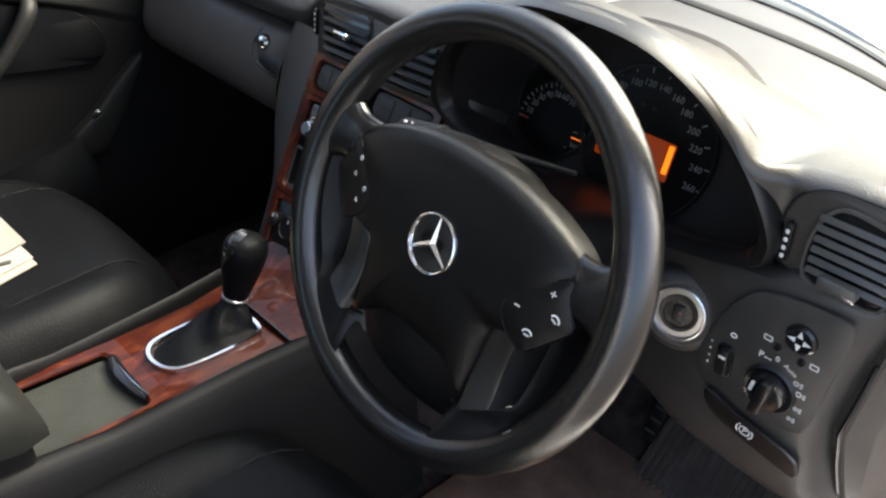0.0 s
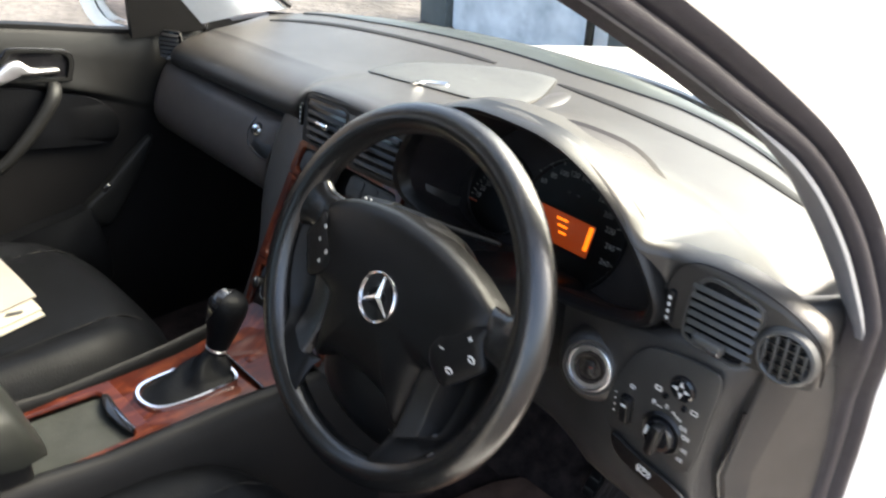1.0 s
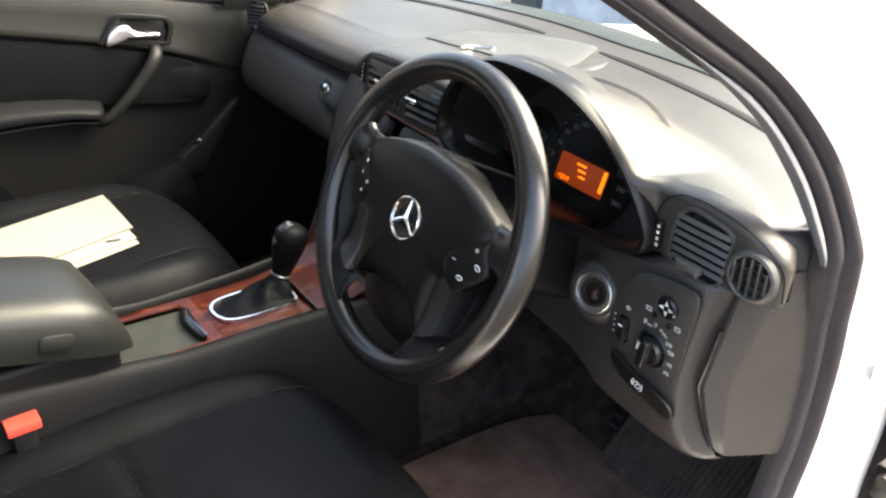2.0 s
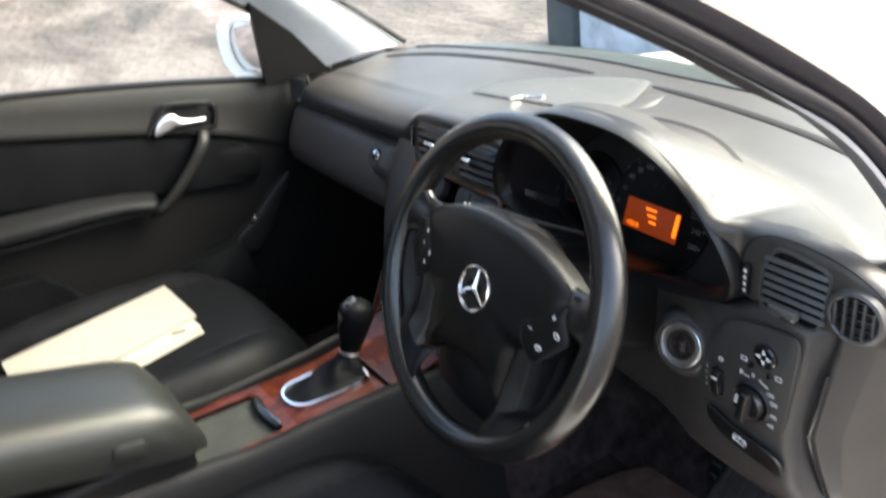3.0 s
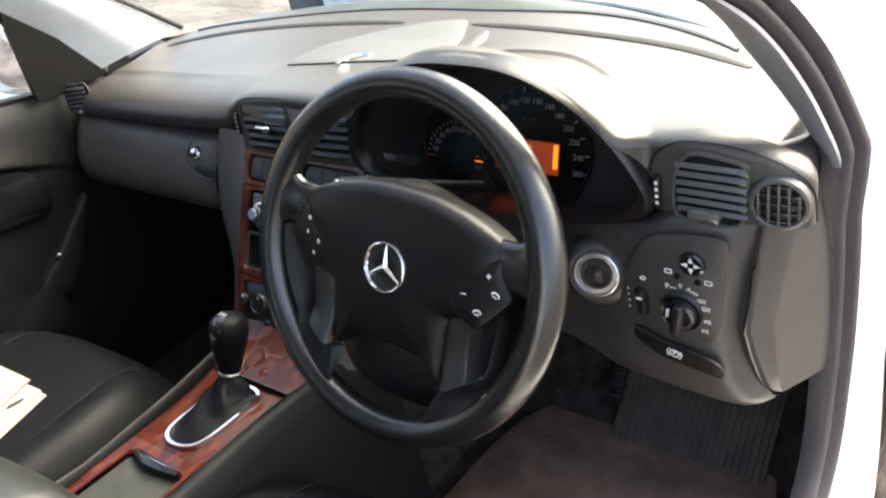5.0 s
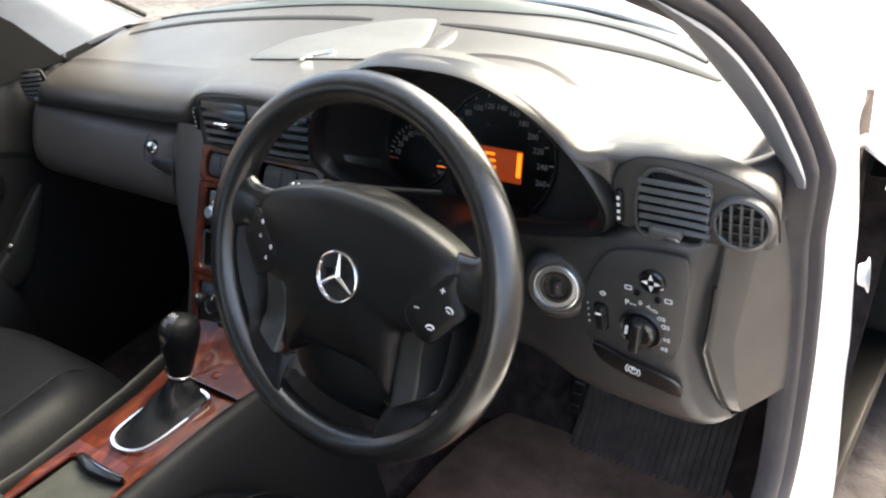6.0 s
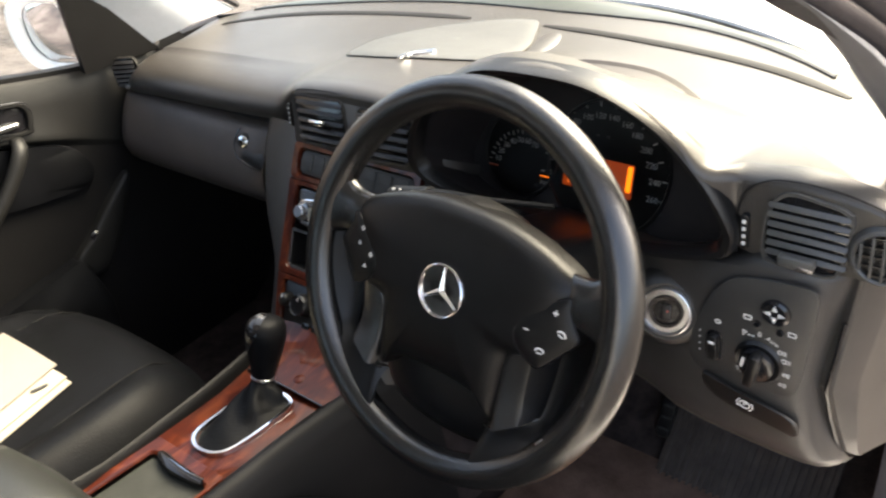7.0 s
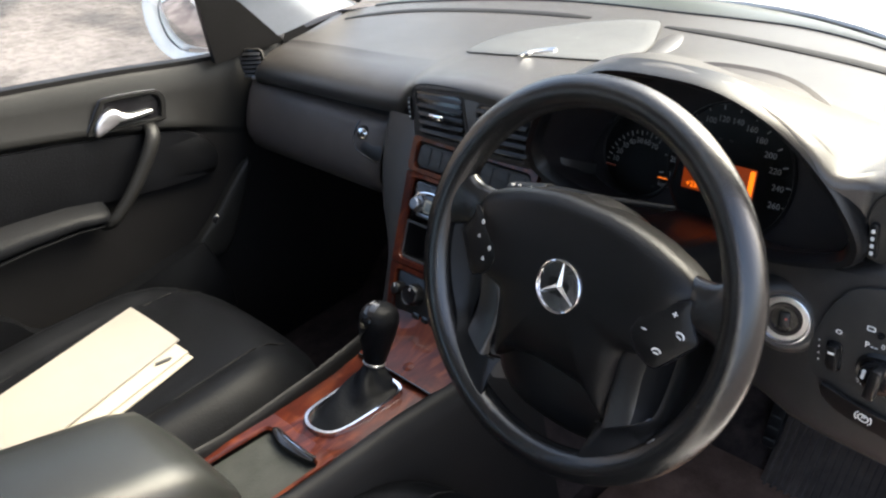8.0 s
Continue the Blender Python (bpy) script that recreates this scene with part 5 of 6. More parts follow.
        part("crease", sweep(smooth_path(crease, 4), circle(0.0011, 6), (0, -0.911, 0.411)), GLOSS, s)

        # button pod let into the cover's side
        def pod_w(u):
            return 0.0166 - 0.17 * (abs(u) - 0.087)
        o = [(e * x, y) for x, y in blob([(0.1320, 0.0355), (0.1116, 0.0235), (0.0935, 0.0078), (0.0872, -0.0091), (0.0912, -0.0215), (0.1015, -0.0307), (0.1160, -0.0370), (0.1267, -0.0275), (0.1382, -0.0135), (0.1480, 0.0000), (0.1420, 0.0105), (0.1350, 0.0235)], 4)]
        if e < 0:
            o = o[::-1]
        b = part("button_pod", swell(o, (e * 0.118, 0.0), m, [(1.0, -0.014), (1.0, -0.0010), (0.985, 0.0004), (0.95, 0.0010), (0.6, 0.0018), (0.1, 0.0020)], lambda u, v: -pod_w(u)), PAD, s, "black button pod", 60)
        part("pod_joint", sweep([m @ Vector((x, y, pod_w(x) - 0.0002)) for x, y in o], circle(0.0008, 6), (0, -0.911, 0.411), closed=True), GLOSS, s)

        def mark_at(x, y):
            return m @ Matrix.Translation((e * x, y, pod_w(x) + 0.0016)) @ Matrix.Rotation(e * math.atan(0.19), 4, "Y")
        if e > 0:
            part("button_mark", plate(rounded(0.0055, 0.0012, 0.0004, 2), mark_at(0.0995, -0.0046), 0.0005, 0.0001), PRINT, b)
            part("button_mark", plate(rounded(0.0056, 0.0012, 0.0004, 2), mark_at(0.1230, 0.0187), 0.0005, 0.0001), PRINT, b)
            part("button_mark", plate(rounded(0.0012, 0.0056, 0.0004, 2), mark_at(0.1230, 0.0187), 0.0006, 0.0001), PRINT, b)
            for x, y, turn in ((0.1325, 0.0012, -25), (0.1162, -0.0206, 0)):
                mm = mark_at(x, y) @ Matrix.Rotation(radians(turn), 4, "Z")
                part("button_mark", sweep([mm @ Vector((0.0042 * math.cos(radians(q)), 0.0030 * math.sin(radians(q)), 0.0003)) for q in (0, 35, 70, 110, 145, 180)], circle(0.0009, 6), (0, -1, 0.4)), PRINT, b)
                part("button_mark", plate(rounded(0.0056, 0.0014, 0.0005, 2), mm @ Matrix.Translation((0, -0.0014, 0)), 0.0005, 0.0001), PRINT, b)
        else:
            for x, y, kind in ((0.1160, 0.0215, 4), (0.1172, 0.0056, 3), (0.0972, -0.0010, 4), (0.1037, -0.0149, 3)):
                poly = [(0.0030 * math.cos(2 * math.pi * i / kind + math.pi / 2), 0.0030 * math.sin(2 * math.pi * i / kind + math.pi / 2)) for i in range(kind)]
                part("button_mark", ring_plate(poly, [(px * 0.45, py * 0.45) for px, py in poly], mark_at(x, y), 0.0005, 0.0001), PRINT, b)
    part("trim_clip", sweep([m @ Vector(p) for p in ((0.1345, 0.047, 0.004), (0.1370, 0.041, 0.005), (0.1355, 0.032, 0.007))], circle(0.0012, 6), (0, -1, 0.4)), SATIN, s, "thin bright edge")
    # lower hub cover seen between the spokes
    hub = blob([(-0.110, -0.030), (0.105, -0.030), (0.100, -0.115), (0.075, -0.158), (0.0, -0.172), (-0.075, -0.160), (-0.105, -0.115)], 5)
    part("hub_cover", swell(hub, (0, -0.10), m, [(1.0, -0.075), (1.0, -0.050), (0.96, -0.042), (0.85, -0.036), (0.6, -0.031), (0.2, -0.029)]), BLACK, s, "black hub cover", 60)
    part("hub", lathe([(0.075, -0.060), (0.085, -0.030), (0.080, -0.012), (0.0, -0.008)], m, 32), BLACK, s, "black hub")
    # badge: a ring with three slim arms
    mb = m @ Matrix.Translation((0.001, -0.004, 0.0196)) @ Matrix.Scale(0.93, 4)
    b = part("badge", lathe([(0.0262, 0.0), (0.0266, 0.0022), (0.0278, 0.0028), (0.0291, 0.0020), (0.0296, 0.0)], mb, 48), CHROME, s, "round chrome badge")
    for a in (90, 210, 330):
        mm = mb @ Matrix.Rotation(radians(a - 90), 4, "Z")
        bm = bmesh.new()
        vs = [bm.verts.new(mm @ Vector(p)) for p in ((-0.0044, -0.0025, 0.0004), (0.0044, -0.0025, 0.0004), (0.0007, 0.0266, 0.0006), (-0.0007, 0.0266, 0.0006), (0, 0.0, 0.0036), (0, 0.0266, 0.0016))]
        for f in ((0, 4, 5, 3), (1, 2, 5, 4), (0, 1, 4), (0, 3, 2, 1), (2, 3, 5)):
            bm.faces.new([vs[i] for i in f])
        part("badge_arm", bm, CHROME, b, angle=20)
    # small worn marks on the lower rim
    for x, y, ln, turn in ((0.137, -0.101, 0.009, 55), (0.1385, -0.105, 0.005, 20)):
        part("worn_mark", plate(rounded(ln, 0.0014, 0.0005, 2), m @ Matrix.Translation((x, y, 0.0125)) @ Matrix.Rotation(radians(turn), 4, "Z"), 0.0012, 0.0004), SATIN, s, "small worn mark")
    # stalk
    st = thing("control_stalk", "black control stalk with white symbols behind the wheel", "control stalk")
    p = [(0.37, 0.130, 0.948), (0.30, 0.113, 0.946), (0.250, 0.110, 0.941), (0.215, 0.108, 0.934)]
    part("lever", sweep(smooth_path(p, 6), circle(0.0090, 14, 0.0075), (0, 0, 1), scale=lambda t: 0.28 + 0.72 * t), CONSOLE, st, "black lever", 60)
    part("knob", sweep(smooth_path([(0.224, 0.108, 0.936), (0.205, 0.108, 0.932), (0.184, 0.1072, 0.928), (0.170, 0.107, 0.9255)], 4), circle(0.0112, 16, 0.0092), (0, 0, 1), scale=lambda t: 1.0 - 0.12 * max(0.0, t - 0.85) / 0.15), CONSOLE, st, "black end knob", 60)
    part("collar", sweep([(0.2255, 0.108, 0.9363), (0.2235, 0.108, 0.9358)], circle(0.0116, 16, 0.0096), (0, 0, 1)), GREY, st)
    ms = basis((0.20, 0.0995, 0.9365), (1, 0, 0.17), (0, 0.62, 0.78))
    for x, y, w, h in ((-0.022, 0.004, 0.0045, 0.0030), (-0.022, -0.0025, 0.0045, 0.0030), (-0.012, 0.0042, 0.0030, 0.0022), (-0.004, -0.0018, 0.0090, 0.0030), (0.009, 0.0030, 0.0050, 0.0026), (0.010, -0.0025, 0.0100, 0.0034)):
        part("symbol", plate(rounded(w, h, 0.0008, 2), ms @ Matrix.Translation((x, y, -0.0012 if abs(y) > 0.003 else 0.0)), 0.0012, 0.0002), PRINT, st)


steering_wheel()


# ---------------------------------------------------------------- centre stack and console
def centre_stack():
    s = thing("centre_stack", "centre stack with burl wood surround and dark controls", "centre console")
    m = basis((-0.010, 0.222, 0.870), (1, 0, 0), (0, 0.495, 0.869))

    def half_width(v):
        return table(v, [(-0.262, 0.095), (-0.23, 0.100), (-0.17, 0.110), (-0.11, 0.115), (0.010, 0.1195)])

    def taper(outline, v0):
        return [(x * half_width(v0 + y) / 0.1195, v0 + y) for x, y in outline]

    def at(u, sdown, w=0.0):
        return m @ Matrix.Translation((u, -sdown, w))
    # carrier: flanks that sweep to the glovebox and the knee panel, and a deep trough for the units
    rows = []
    for k in range(19):
        sd = -0.032 + 0.316 * k / 18
        wide = half_width(-sd) - 0.003
        f = table(sd, [(0.0, 0.199), (0.05, 0.190), (0.10, 0.173), (0.14, 0.151), (0.18, 0.134), (0.28, 0.124)])
        rows.append([m @ Vector(p) for p in ((-f - 0.002, -sd, -0.110), (-f, -sd, -0.026), (-f + 0.002, -sd, -0.014), (-f + 0.006, -sd, -0.006), (-f + 0.014, -sd, -0.002), (-wide - 0.001, -sd, 0.0), (-wide + 0.008, -sd, 0.0), (-wide + 0.009, -sd, -0.05),
                                             (wide - 0.009, -sd, -0.05), (wide - 0.008, -sd, 0.0), (wide, -sd, 0.0), (wide + 0.006, -sd, -0.001), (wide + 0.02, -sd, -0.012), (wide + 0.03, -sd, -0.05), (wide + 0.03, -sd, -0.08))])
    part("carrier", grid(rows), PANEL, s, "grey carrier", 60)
    # moulded wood surround: three framed openings one under the other
    for top, bottom, gap_top, gap_bottom, side in ((0.010, -0.0435, 0.009, 0.0075, 0.012), (-0.0435, -0.177, 0.0075, 0.009, 0.017), (-0.177, -0.262, 0.009, 0.009, 0.014)):
        v0, h = (top + bottom) / 2, top - bottom
        iv = ((top - gap_top) + (bottom + gap_bottom)) / 2 - v0
        outer = taper(rounded(0.239, h, 0.008 if top > 0 else 0.0012, 6), v0)
        inner = taper([(x, y + iv) for x, y in rounded(0.239 - 2 * side, h - gap_top - gap_bottom, 0.010, 6)], v0)
        part("wood_frame", ring_plate(outer, inner, m, 0.0065, 0.003), WOOD, s, "polished burl wood surround", 50)
    # switch banks
    for u, w in ((-0.068, 0.076), (0.056, 0.100)):
        b = part("switch_bank", plate(rounded(w, 0.034, 0.012, 6), at(u, 0.0178, -0.012), 0.0145, 0.003), GREY, s, "dark grey switch bank")
        for i in range(3):
            part("switch", plate(rounded(w * 0.26, 0.026, 0.004, 4), at(u + (i - 1) * w * 0.29, 0.0178, 0.0025), 0.0014, 0.0007), GREY, b)
            part("switch_split", plate(rounded(w * 0.24, 0.0012, 0.0004, 2), at(u + (i - 1) * w * 0.29, 0.0178, 0.0038), 0.0005, 0.0002), BLACK, b)
    # radio
    part("radio_bay", plate(rounded(0.206, 0.055, 0.004), at(0, 0.0785, -0.010), 0.0075, 0.001), GLOSS, s, "dark radio bay")
    r = thing("car_radio", "silver car radio with a small violet display in the stack", "radio")
    part("fascia", plate(rounded(0.190, 0.049, 0.006), at(0.000, 0.0785, -0.003), 0.007, 0.002), GLOSS, r, "glossy black radio fascia")
    for i in range(4):
        part("grille_line", plate(rounded(0.030, 0.0012, 0.0004, 2), at(-0.078, 0.0580 + 0.0030 * i, 0.004), 0.0008, 0.0002), GREY, r)
    part("volume_knob", lathe([(0.0, 0.010), (0.0075, 0.010), (0.0090, 0.0085), (0.0095, 0.002), (0.0120, 0.0015), (0.0125, 0.0)], at(-0.082, 0.086, 0.004), 28), DARKCHROME, r, "silver volume knob")
    part("strip", sweep(smooth_path([at(u, v, 0.006) @ Vector((0, 0, 0)) for u, v in ((-0.088, 0.078), (-0.078, 0.070), (-0.064, 0.067), (-0.040, 0.066))], 5), circle(0.0026, 8, 0.0018), (0, -0.87, 0.5)), CHROME, r, "chrome strip")
    part("strip", plate(rounded(0.050, 0.005, 0.002), at(-0.056, 0.1005, 0.004), 0.002, 0.001), DARKCHROME, r, "satin strip")
    part("display", plate(rounded(0.019, 0.019, 0.002), at(-0.059, 0.0860, 0.004), 0.002, 0.0006), PAPER2, r, "pale display window")
    part("display_glass", plate(rounded(0.012, 0.012, 0.001), at(-0.059, 0.0860, 0.006), 0.0006, 0.0002), DARKWALL, r, "dark display glass")
    for i in range(5):
        part("button", plate(rounded(0.013, 0.010, 0.002), at(-0.034 + 0.024 * i, 0.0860, 0.004), 0.003, 0.001), DARKCHROME if i % 2 else BLACK, r)
    # open pocket: a thin lighter rim round a deep dark box
    rim_out, rim_in = taper(rounded(0.206, 0.056, 0.005), -0.140), taper(rounded(0.198, 0.048, 0.004), -0.140)
    part("pocket_frame", ring_plate(rim_out, rim_in, m, 0.003, 0.001), GREY, s, "grey pocket rim")
    rows = [[m @ Vector((x * k, (y + 0.140) * k - 0.140, w)) for x, y in rim_in] for k, w in ((1.0, 0.001), (0.99, -0.030), (0.97, -0.044))]
    bm = grid(rows, close_v=True)
    bm.verts.ensure_lookup_table()
    bm.faces.new([bm.verts[2 * len(rim_in) + j] for j in range(len(rim_in))])
    part("pocket", bm, BLACK, s, "dark open pocket")
    part("small_switch", plate(rounded(0.020, 0.007, 0.002), at(0.004, 0.0975, 0.004), 0.004, 0.001), RED, s, "small red switch")
    # climate panel with its knobs
    c = thing("climate_panel", "black climate control panel with round knobs", "climate control")
    part("panel", plate(taper(rounded(0.208, 0.066, 0.008), -0.2195), m @ Matrix.Translation((0, 0, -0.010)), 0.0125, 0.002), BLACK, c)
    for u, rr in ((-0.047, 0.0165), (0.047, 0.0165), (-0.079, 0.010), (0.079, 0.010)):
        k = part("knob", lathe([(0.0, 0.015), (rr * 0.74, 0.015), (rr * 0.88, 0.0135), (rr * 0.93, 0.010), (rr, 0.0)], at(u, 0.212, 0.0025), 32), BLACK, c, "round black knob", 50)
        if rr > 0.012:
            part("knob_ring", lathe([(rr * 0.78, 0.0152), (rr * 0.82, 0.0160), (rr * 0.88, 0.0146), (rr * 0.86, 0.0140)], at(u, 0.212, 0.0025), 32), GLOSS, k)
        part("knob_mark", plate(rounded(0.0014, 0.005, 0.0005, 2), at(u, 0.212 - rr * 0.5, 0.0176), 0.0006, 0.0001), PRINT, k)
    for i in range(5):
        part("button", plate(rounded(0.014, 0.009, 0.002), at(-0.036 + 0.018 * i, 0.240, 0.0025), 0.003, 0.001), GLOSS, c)
    # ashtray lid in wood, sloping on to the console
    a = thing("ashtray", "closed ashtray with a glossy burl wood lid", "ashtray")
    rows = []
    for k in range(13):
        t = k / 12
        y = lerp(0.112, 0.012, t)
        z = lerp(0.664, 0.6365, t) - 0.007 * math.sin(math.pi * t)
        wl, wr = lerp(-0.103, -0.080, t), lerp(0.088, 0.072, t)
        rows.append([(lerp(wl, wr, i / 12), y, z + 0.004 * (1 - (i / 6 - 1) ** 4)) for i in range(13)])
    part("lid", thicken(grid(rows), 0.004), WOOD, a, "glossy burl wood lid", 60)
    part("lip", sweep([(-0.078, 0.0115, 0.6385), (0.0, 0.0105, 0.6420), (0.071, 0.0115, 0.6385)], circle(0.0016, 6)), GLOSS, a, "dark joint of the lid")
    part("thumb_notch", lathe([(0.0, 0.0012), (0.006, 0.001), (0.0085, 0.0)], basis((0.008, 0.030, 0.6420), (1, 0, 0), (0, 1, 0.2)), 20), WOOD, a)


def console():
    c = thing("centre_console", "dark grey centre console with burl wood trim", "centre console")
    # body: a section carried back from the stack
    prof = [(0.128, 0.33), (0.118, 0.45), (0.108, 0.56), (0.099, 0.612), (0.094, 0.626), (0.088, 0.635), (0.078, 0.639), (0.069, 0.637), (0.063, 0.628), (0.060, 0.600)]
    thin = {0.094: 0.097, 0.088: 0.094, 0.078: 0.090, 0.069: 0.086, 0.063: 0.084, 0.060: 0.083}
    rows = []
    for k in range(25):
        y = 0.16 - 0.98 * k / 24
        back = max(0, -y - 0.20) / 0.6
        g = 0.016 * max(0, (y + 0.05) / 0.2)
        narrow = 0.86 + 0.14 * max(0, min(1, (y + 0.30) / 0.35))
        r = [(-0.012 - (thin[x] if x in thin else x + 0.003) * narrow * 1.02 - g * narrow, y, z + 0.09 * min(back, 0.7) * (1 if z > 0.5 else 0)) for x, z in prof]
        q = [(-0.004 + (x + g) * narrow, y, z + 0.09 * min(back, 0.7) * (1 if z > 0.5 else 0)) for x, z in prof[::-1]]
        rows.append(r + q)
    part("body", grid(rows), CONSOLE, c, "dark grey console body", 60)
    # wood trim: a plate round the lever and a rounded frame round the sunken tray
    m = basis((0, 0, 0.6285), (1, 0, 0), (0, 1, 0.02))
    wood = [(-0.0835, -0.1395), (-0.0805, -0.085), (-0.0790, -0.036), (-0.085, 0.020), (0.074, 0.020), (0.064, -0.04), (0.0575, -0.090), (0.0520, -0.1395)]
    part("wood_trim", plate(wood, m, 0.0047, 0.002), WOOD, c, "glossy burl wood trim")

    def quad(left_f, left_b, right_f, right_b, front, rear, r, n=5):
        out = []
        for x, y in rounded(2.0, 2.0, r, n):
            f = (y + 1) / 2
            out.append((lerp(lerp(left_b, left_f, f), lerp(right_b, right_f, f), (x + 1) / 2), lerp(rear, front, f)))
        return out
    o = quad(-0.0830, -0.100, 0.0515, 0.045, -0.1330, -0.285, 0.03)
    i = quad(-0.0690, -0.0835, 0.0440, 0.037, -0.1560, -0.281, 0.16)
    part("wood_trim", ring_plate(o, i, m, 0.0050, 0.003), WOOD, c, "glossy burl wood frame of the tray")
    tray = quad(-0.0660, -0.0810, 0.0460, 0.038, -0.1480, -0.280, 0.1)
    part("tray_floor", plate(tray, m @ Matrix.Translation((0, 0, -0.0055)), 0.0012, 0.0004), MATINSET, c, "dark rubber tray insert")
    lip = smooth_path([(-0.056, -0.1530, 0.6310), (-0.020, -0.1600, 0.6325), (0.034, -0.1570, 0.6310)], 8)
    part("tray_edge", sweep(lip, [(-0.010, -0.008), (-0.009, -0.001), (-0.004, 0.0030), (0.002, 0.0038), (0.006, 0.0015), (0.007, -0.008)], scale=lambda t: 0.30 + 0.70 * math.sin(math.pi * min(1.0, t * 0.9 + 0.08)) ** 0.6), GLOSS, c, "black tray lip")
    part("tray_bead", sweep(smooth_path([(-0.030, -0.1555, 0.6358), (0.005, -0.1570, 0.6366), (0.036, -0.1535, 0.6345)], 8), circle(0.0012, 8), scale=lambda t: 0.4 + 0.8 * t), CHROME, c, "chrome bead")
    # armrest
    a = thing("armrest", "padded grey leather centre armrest with a release catch", "armrest")
    rows = []
    for k in range(17):
        t = k / 16
        y = -0.268 - 0.50 * t
        rise = 0.655 + 0.09 * min(1, t * 1.6)
        e = math.sqrt(max(0.0, 1 - max(0, 1 - t / 0.12) ** 2)) if t < 0.12 else 1.0
        hw = 0.094 * (0.80 + 0.20 * e)
        h = 0.082 * (0.25 + 0.75 * e)
        rows.append([(-0.010 + hw * px, y, rise + 0.02 + h * pz) for px, pz in ((-0.97, 0.0), (-1.0, 0.30), (-0.98, 0.62), (-0.88, 0.86), (-0.6, 0.97), (0, 1.0), (0.6, 0.97), (0.88, 0.86), (0.98, 0.62), (1.0, 0.30), (0.97, 0.0))])
    bm = grid(rows, close_v=True)
    bm.verts.ensure_lookup_table()
    bm.faces.new([bm.verts[j] for j in range(11)])
    part("pad", bm, ARMREST, a, "padded grey leather lid", 60)
    part("catch", plate(rounded(0.044, 0.026, 0.009), basis((0.0795, -0.365, 0.731), (0, 1, -0.22), (0, 0.2, 1)), 0.006, 0.002), ARMREST, a, "release catch")
    part("base", box((-0.092, -0.78, 0.58), (0.066, -0.285, 0.700), 0.012, 3), CONSOLE, a, "dark armrest base")
    # gear lever
    g = thing("gear_lever", "black gear lever with a leather gaiter in a chrome ring", "gear lever")
    o = [(-0.003 + x * 0.98 + 0.08 * y, -0.060 + y) for x, y in blob([(-0.034, 0.058), (0.0, 0.064), (0.030, 0.058), (0.038, 0.03), (0.036, -0.035), (0.022, -0.060), (-0.010, -0.066), (-0.034, -0.052), (-0.040, -0.02), (-0.040, 0.03)], 4)]
    inn = [(-0.003 + (x + 0.003) * 0.87, -0.060 + (y + 0.060) * 0.92) for x, y in o]
    mm = basis((0, 0, 0.6325), (1, 0, 0), (0, 1, 0.02))
    part("chrome_ring", ring_plate(o, inn, mm, 0.0070, 0.003), CHROME, g, "chrome surround", 60)
    rings = []
    for t in [i / 14 for i in range(15)]:
        f = 0.25 + 0.75 * (1 - t) ** 1.15
        cx, cy = lerp(-0.003, -0.014, t ** 0.8), lerp(-0.060, -0.008, t ** 0.75)
        ring = []
        for k, (x, y) in enumerate(inn):
            a = math.atan2(y + 0.060, x + 0.003)
            fold = 1 + 0.055 * math.sin(3 * a + 7 * t) * math.sin(math.pi * t) + 0.03 * math.sin(t * 19 + a)
            sq = lerp(1.0, 0.74, t)
            ring.append((cx + (x + 0.003) * f * fold, cy + (y + 0.060) * f * fold * sq, 0.633 + 0.034 * t ** 1.15 + 0.003 * math.sin(4 * a + 9 * t) * math.sin(math.pi * t)))
        rings.append(ring)
    part("gaiter", grid(rings, close_v=True), LEATHER, g, "folded black leather gaiter", 60)
    axis = (Vector((-0.009, 0.020, 0.735)) - Vector((-0.014, -0.006, 0.666))).normalized()
    mk = basis((-0.014, -0.006, 0.667), (1, 0, -axis.x / axis.z), axis.cross(Vector((1, 0, -axis.x / axis.z))))
    part("collar", lathe([(0.0135, -0.005), (0.0155, -0.0035), (0.0158, -0.001), (0.0145, 0.0)], mk, 28), SATIN, g, "thin metal collar")
    # pear-shaped knob that leans forward over its neck
    rows = []
    for h, r, lean in ((0.0, 0.0150, 0.0), (0.010, 0.0172, 0.0), (0.024, 0.0205, -0.0006), (0.040, 0.0238, -0.0016), (0.054, 0.0262, -0.0026), (0.064, 0.0268, -0.0030), (0.072, 0.0252, -0.0030), (0.0785, 0.0210, -0.0026), (0.0825, 0.0140, -0.0020), (0.0840, 0.0060, -0.0018)):
        rows.append([mk @ Vector((r * 0.94 * math.cos(2 * math.pi * i / 32), lean + r * 1.04 * math.sin(2 * math.pi * i / 32), h)) for i in range(32)])
    bm = grid(rows, close_v=True)
    bm.verts.ensure_lookup_table()
    bm.faces.new([bm.verts[9 * 32 + j] for j in range(32)])
    part("knob", bm, LEATHER, g, "black leather knob", 80)
    # glossy inlay that covers the knob's crown and runs down its rear face
    rows = []
    for k in range(13):
        q = k / 12
        h = lerp(0.030, 0.0800, min(1.0, q / 0.7))
        r = table(h, [(0.024, 0.0205), (0.040, 0.0238), (0.054, 0.0262), (0.064, 0.0268), (0.072, 0.0252), (0.0785, 0.0210), (0.0825, 0.0140)])
        wide = 0.2 + 0.85 * math.sin(math.pi * min(0.5, q * 0.75))
        row = []
        for j in range(11):
            a = -math.pi / 2 - 0.60 + wide * (j / 5 - 1)
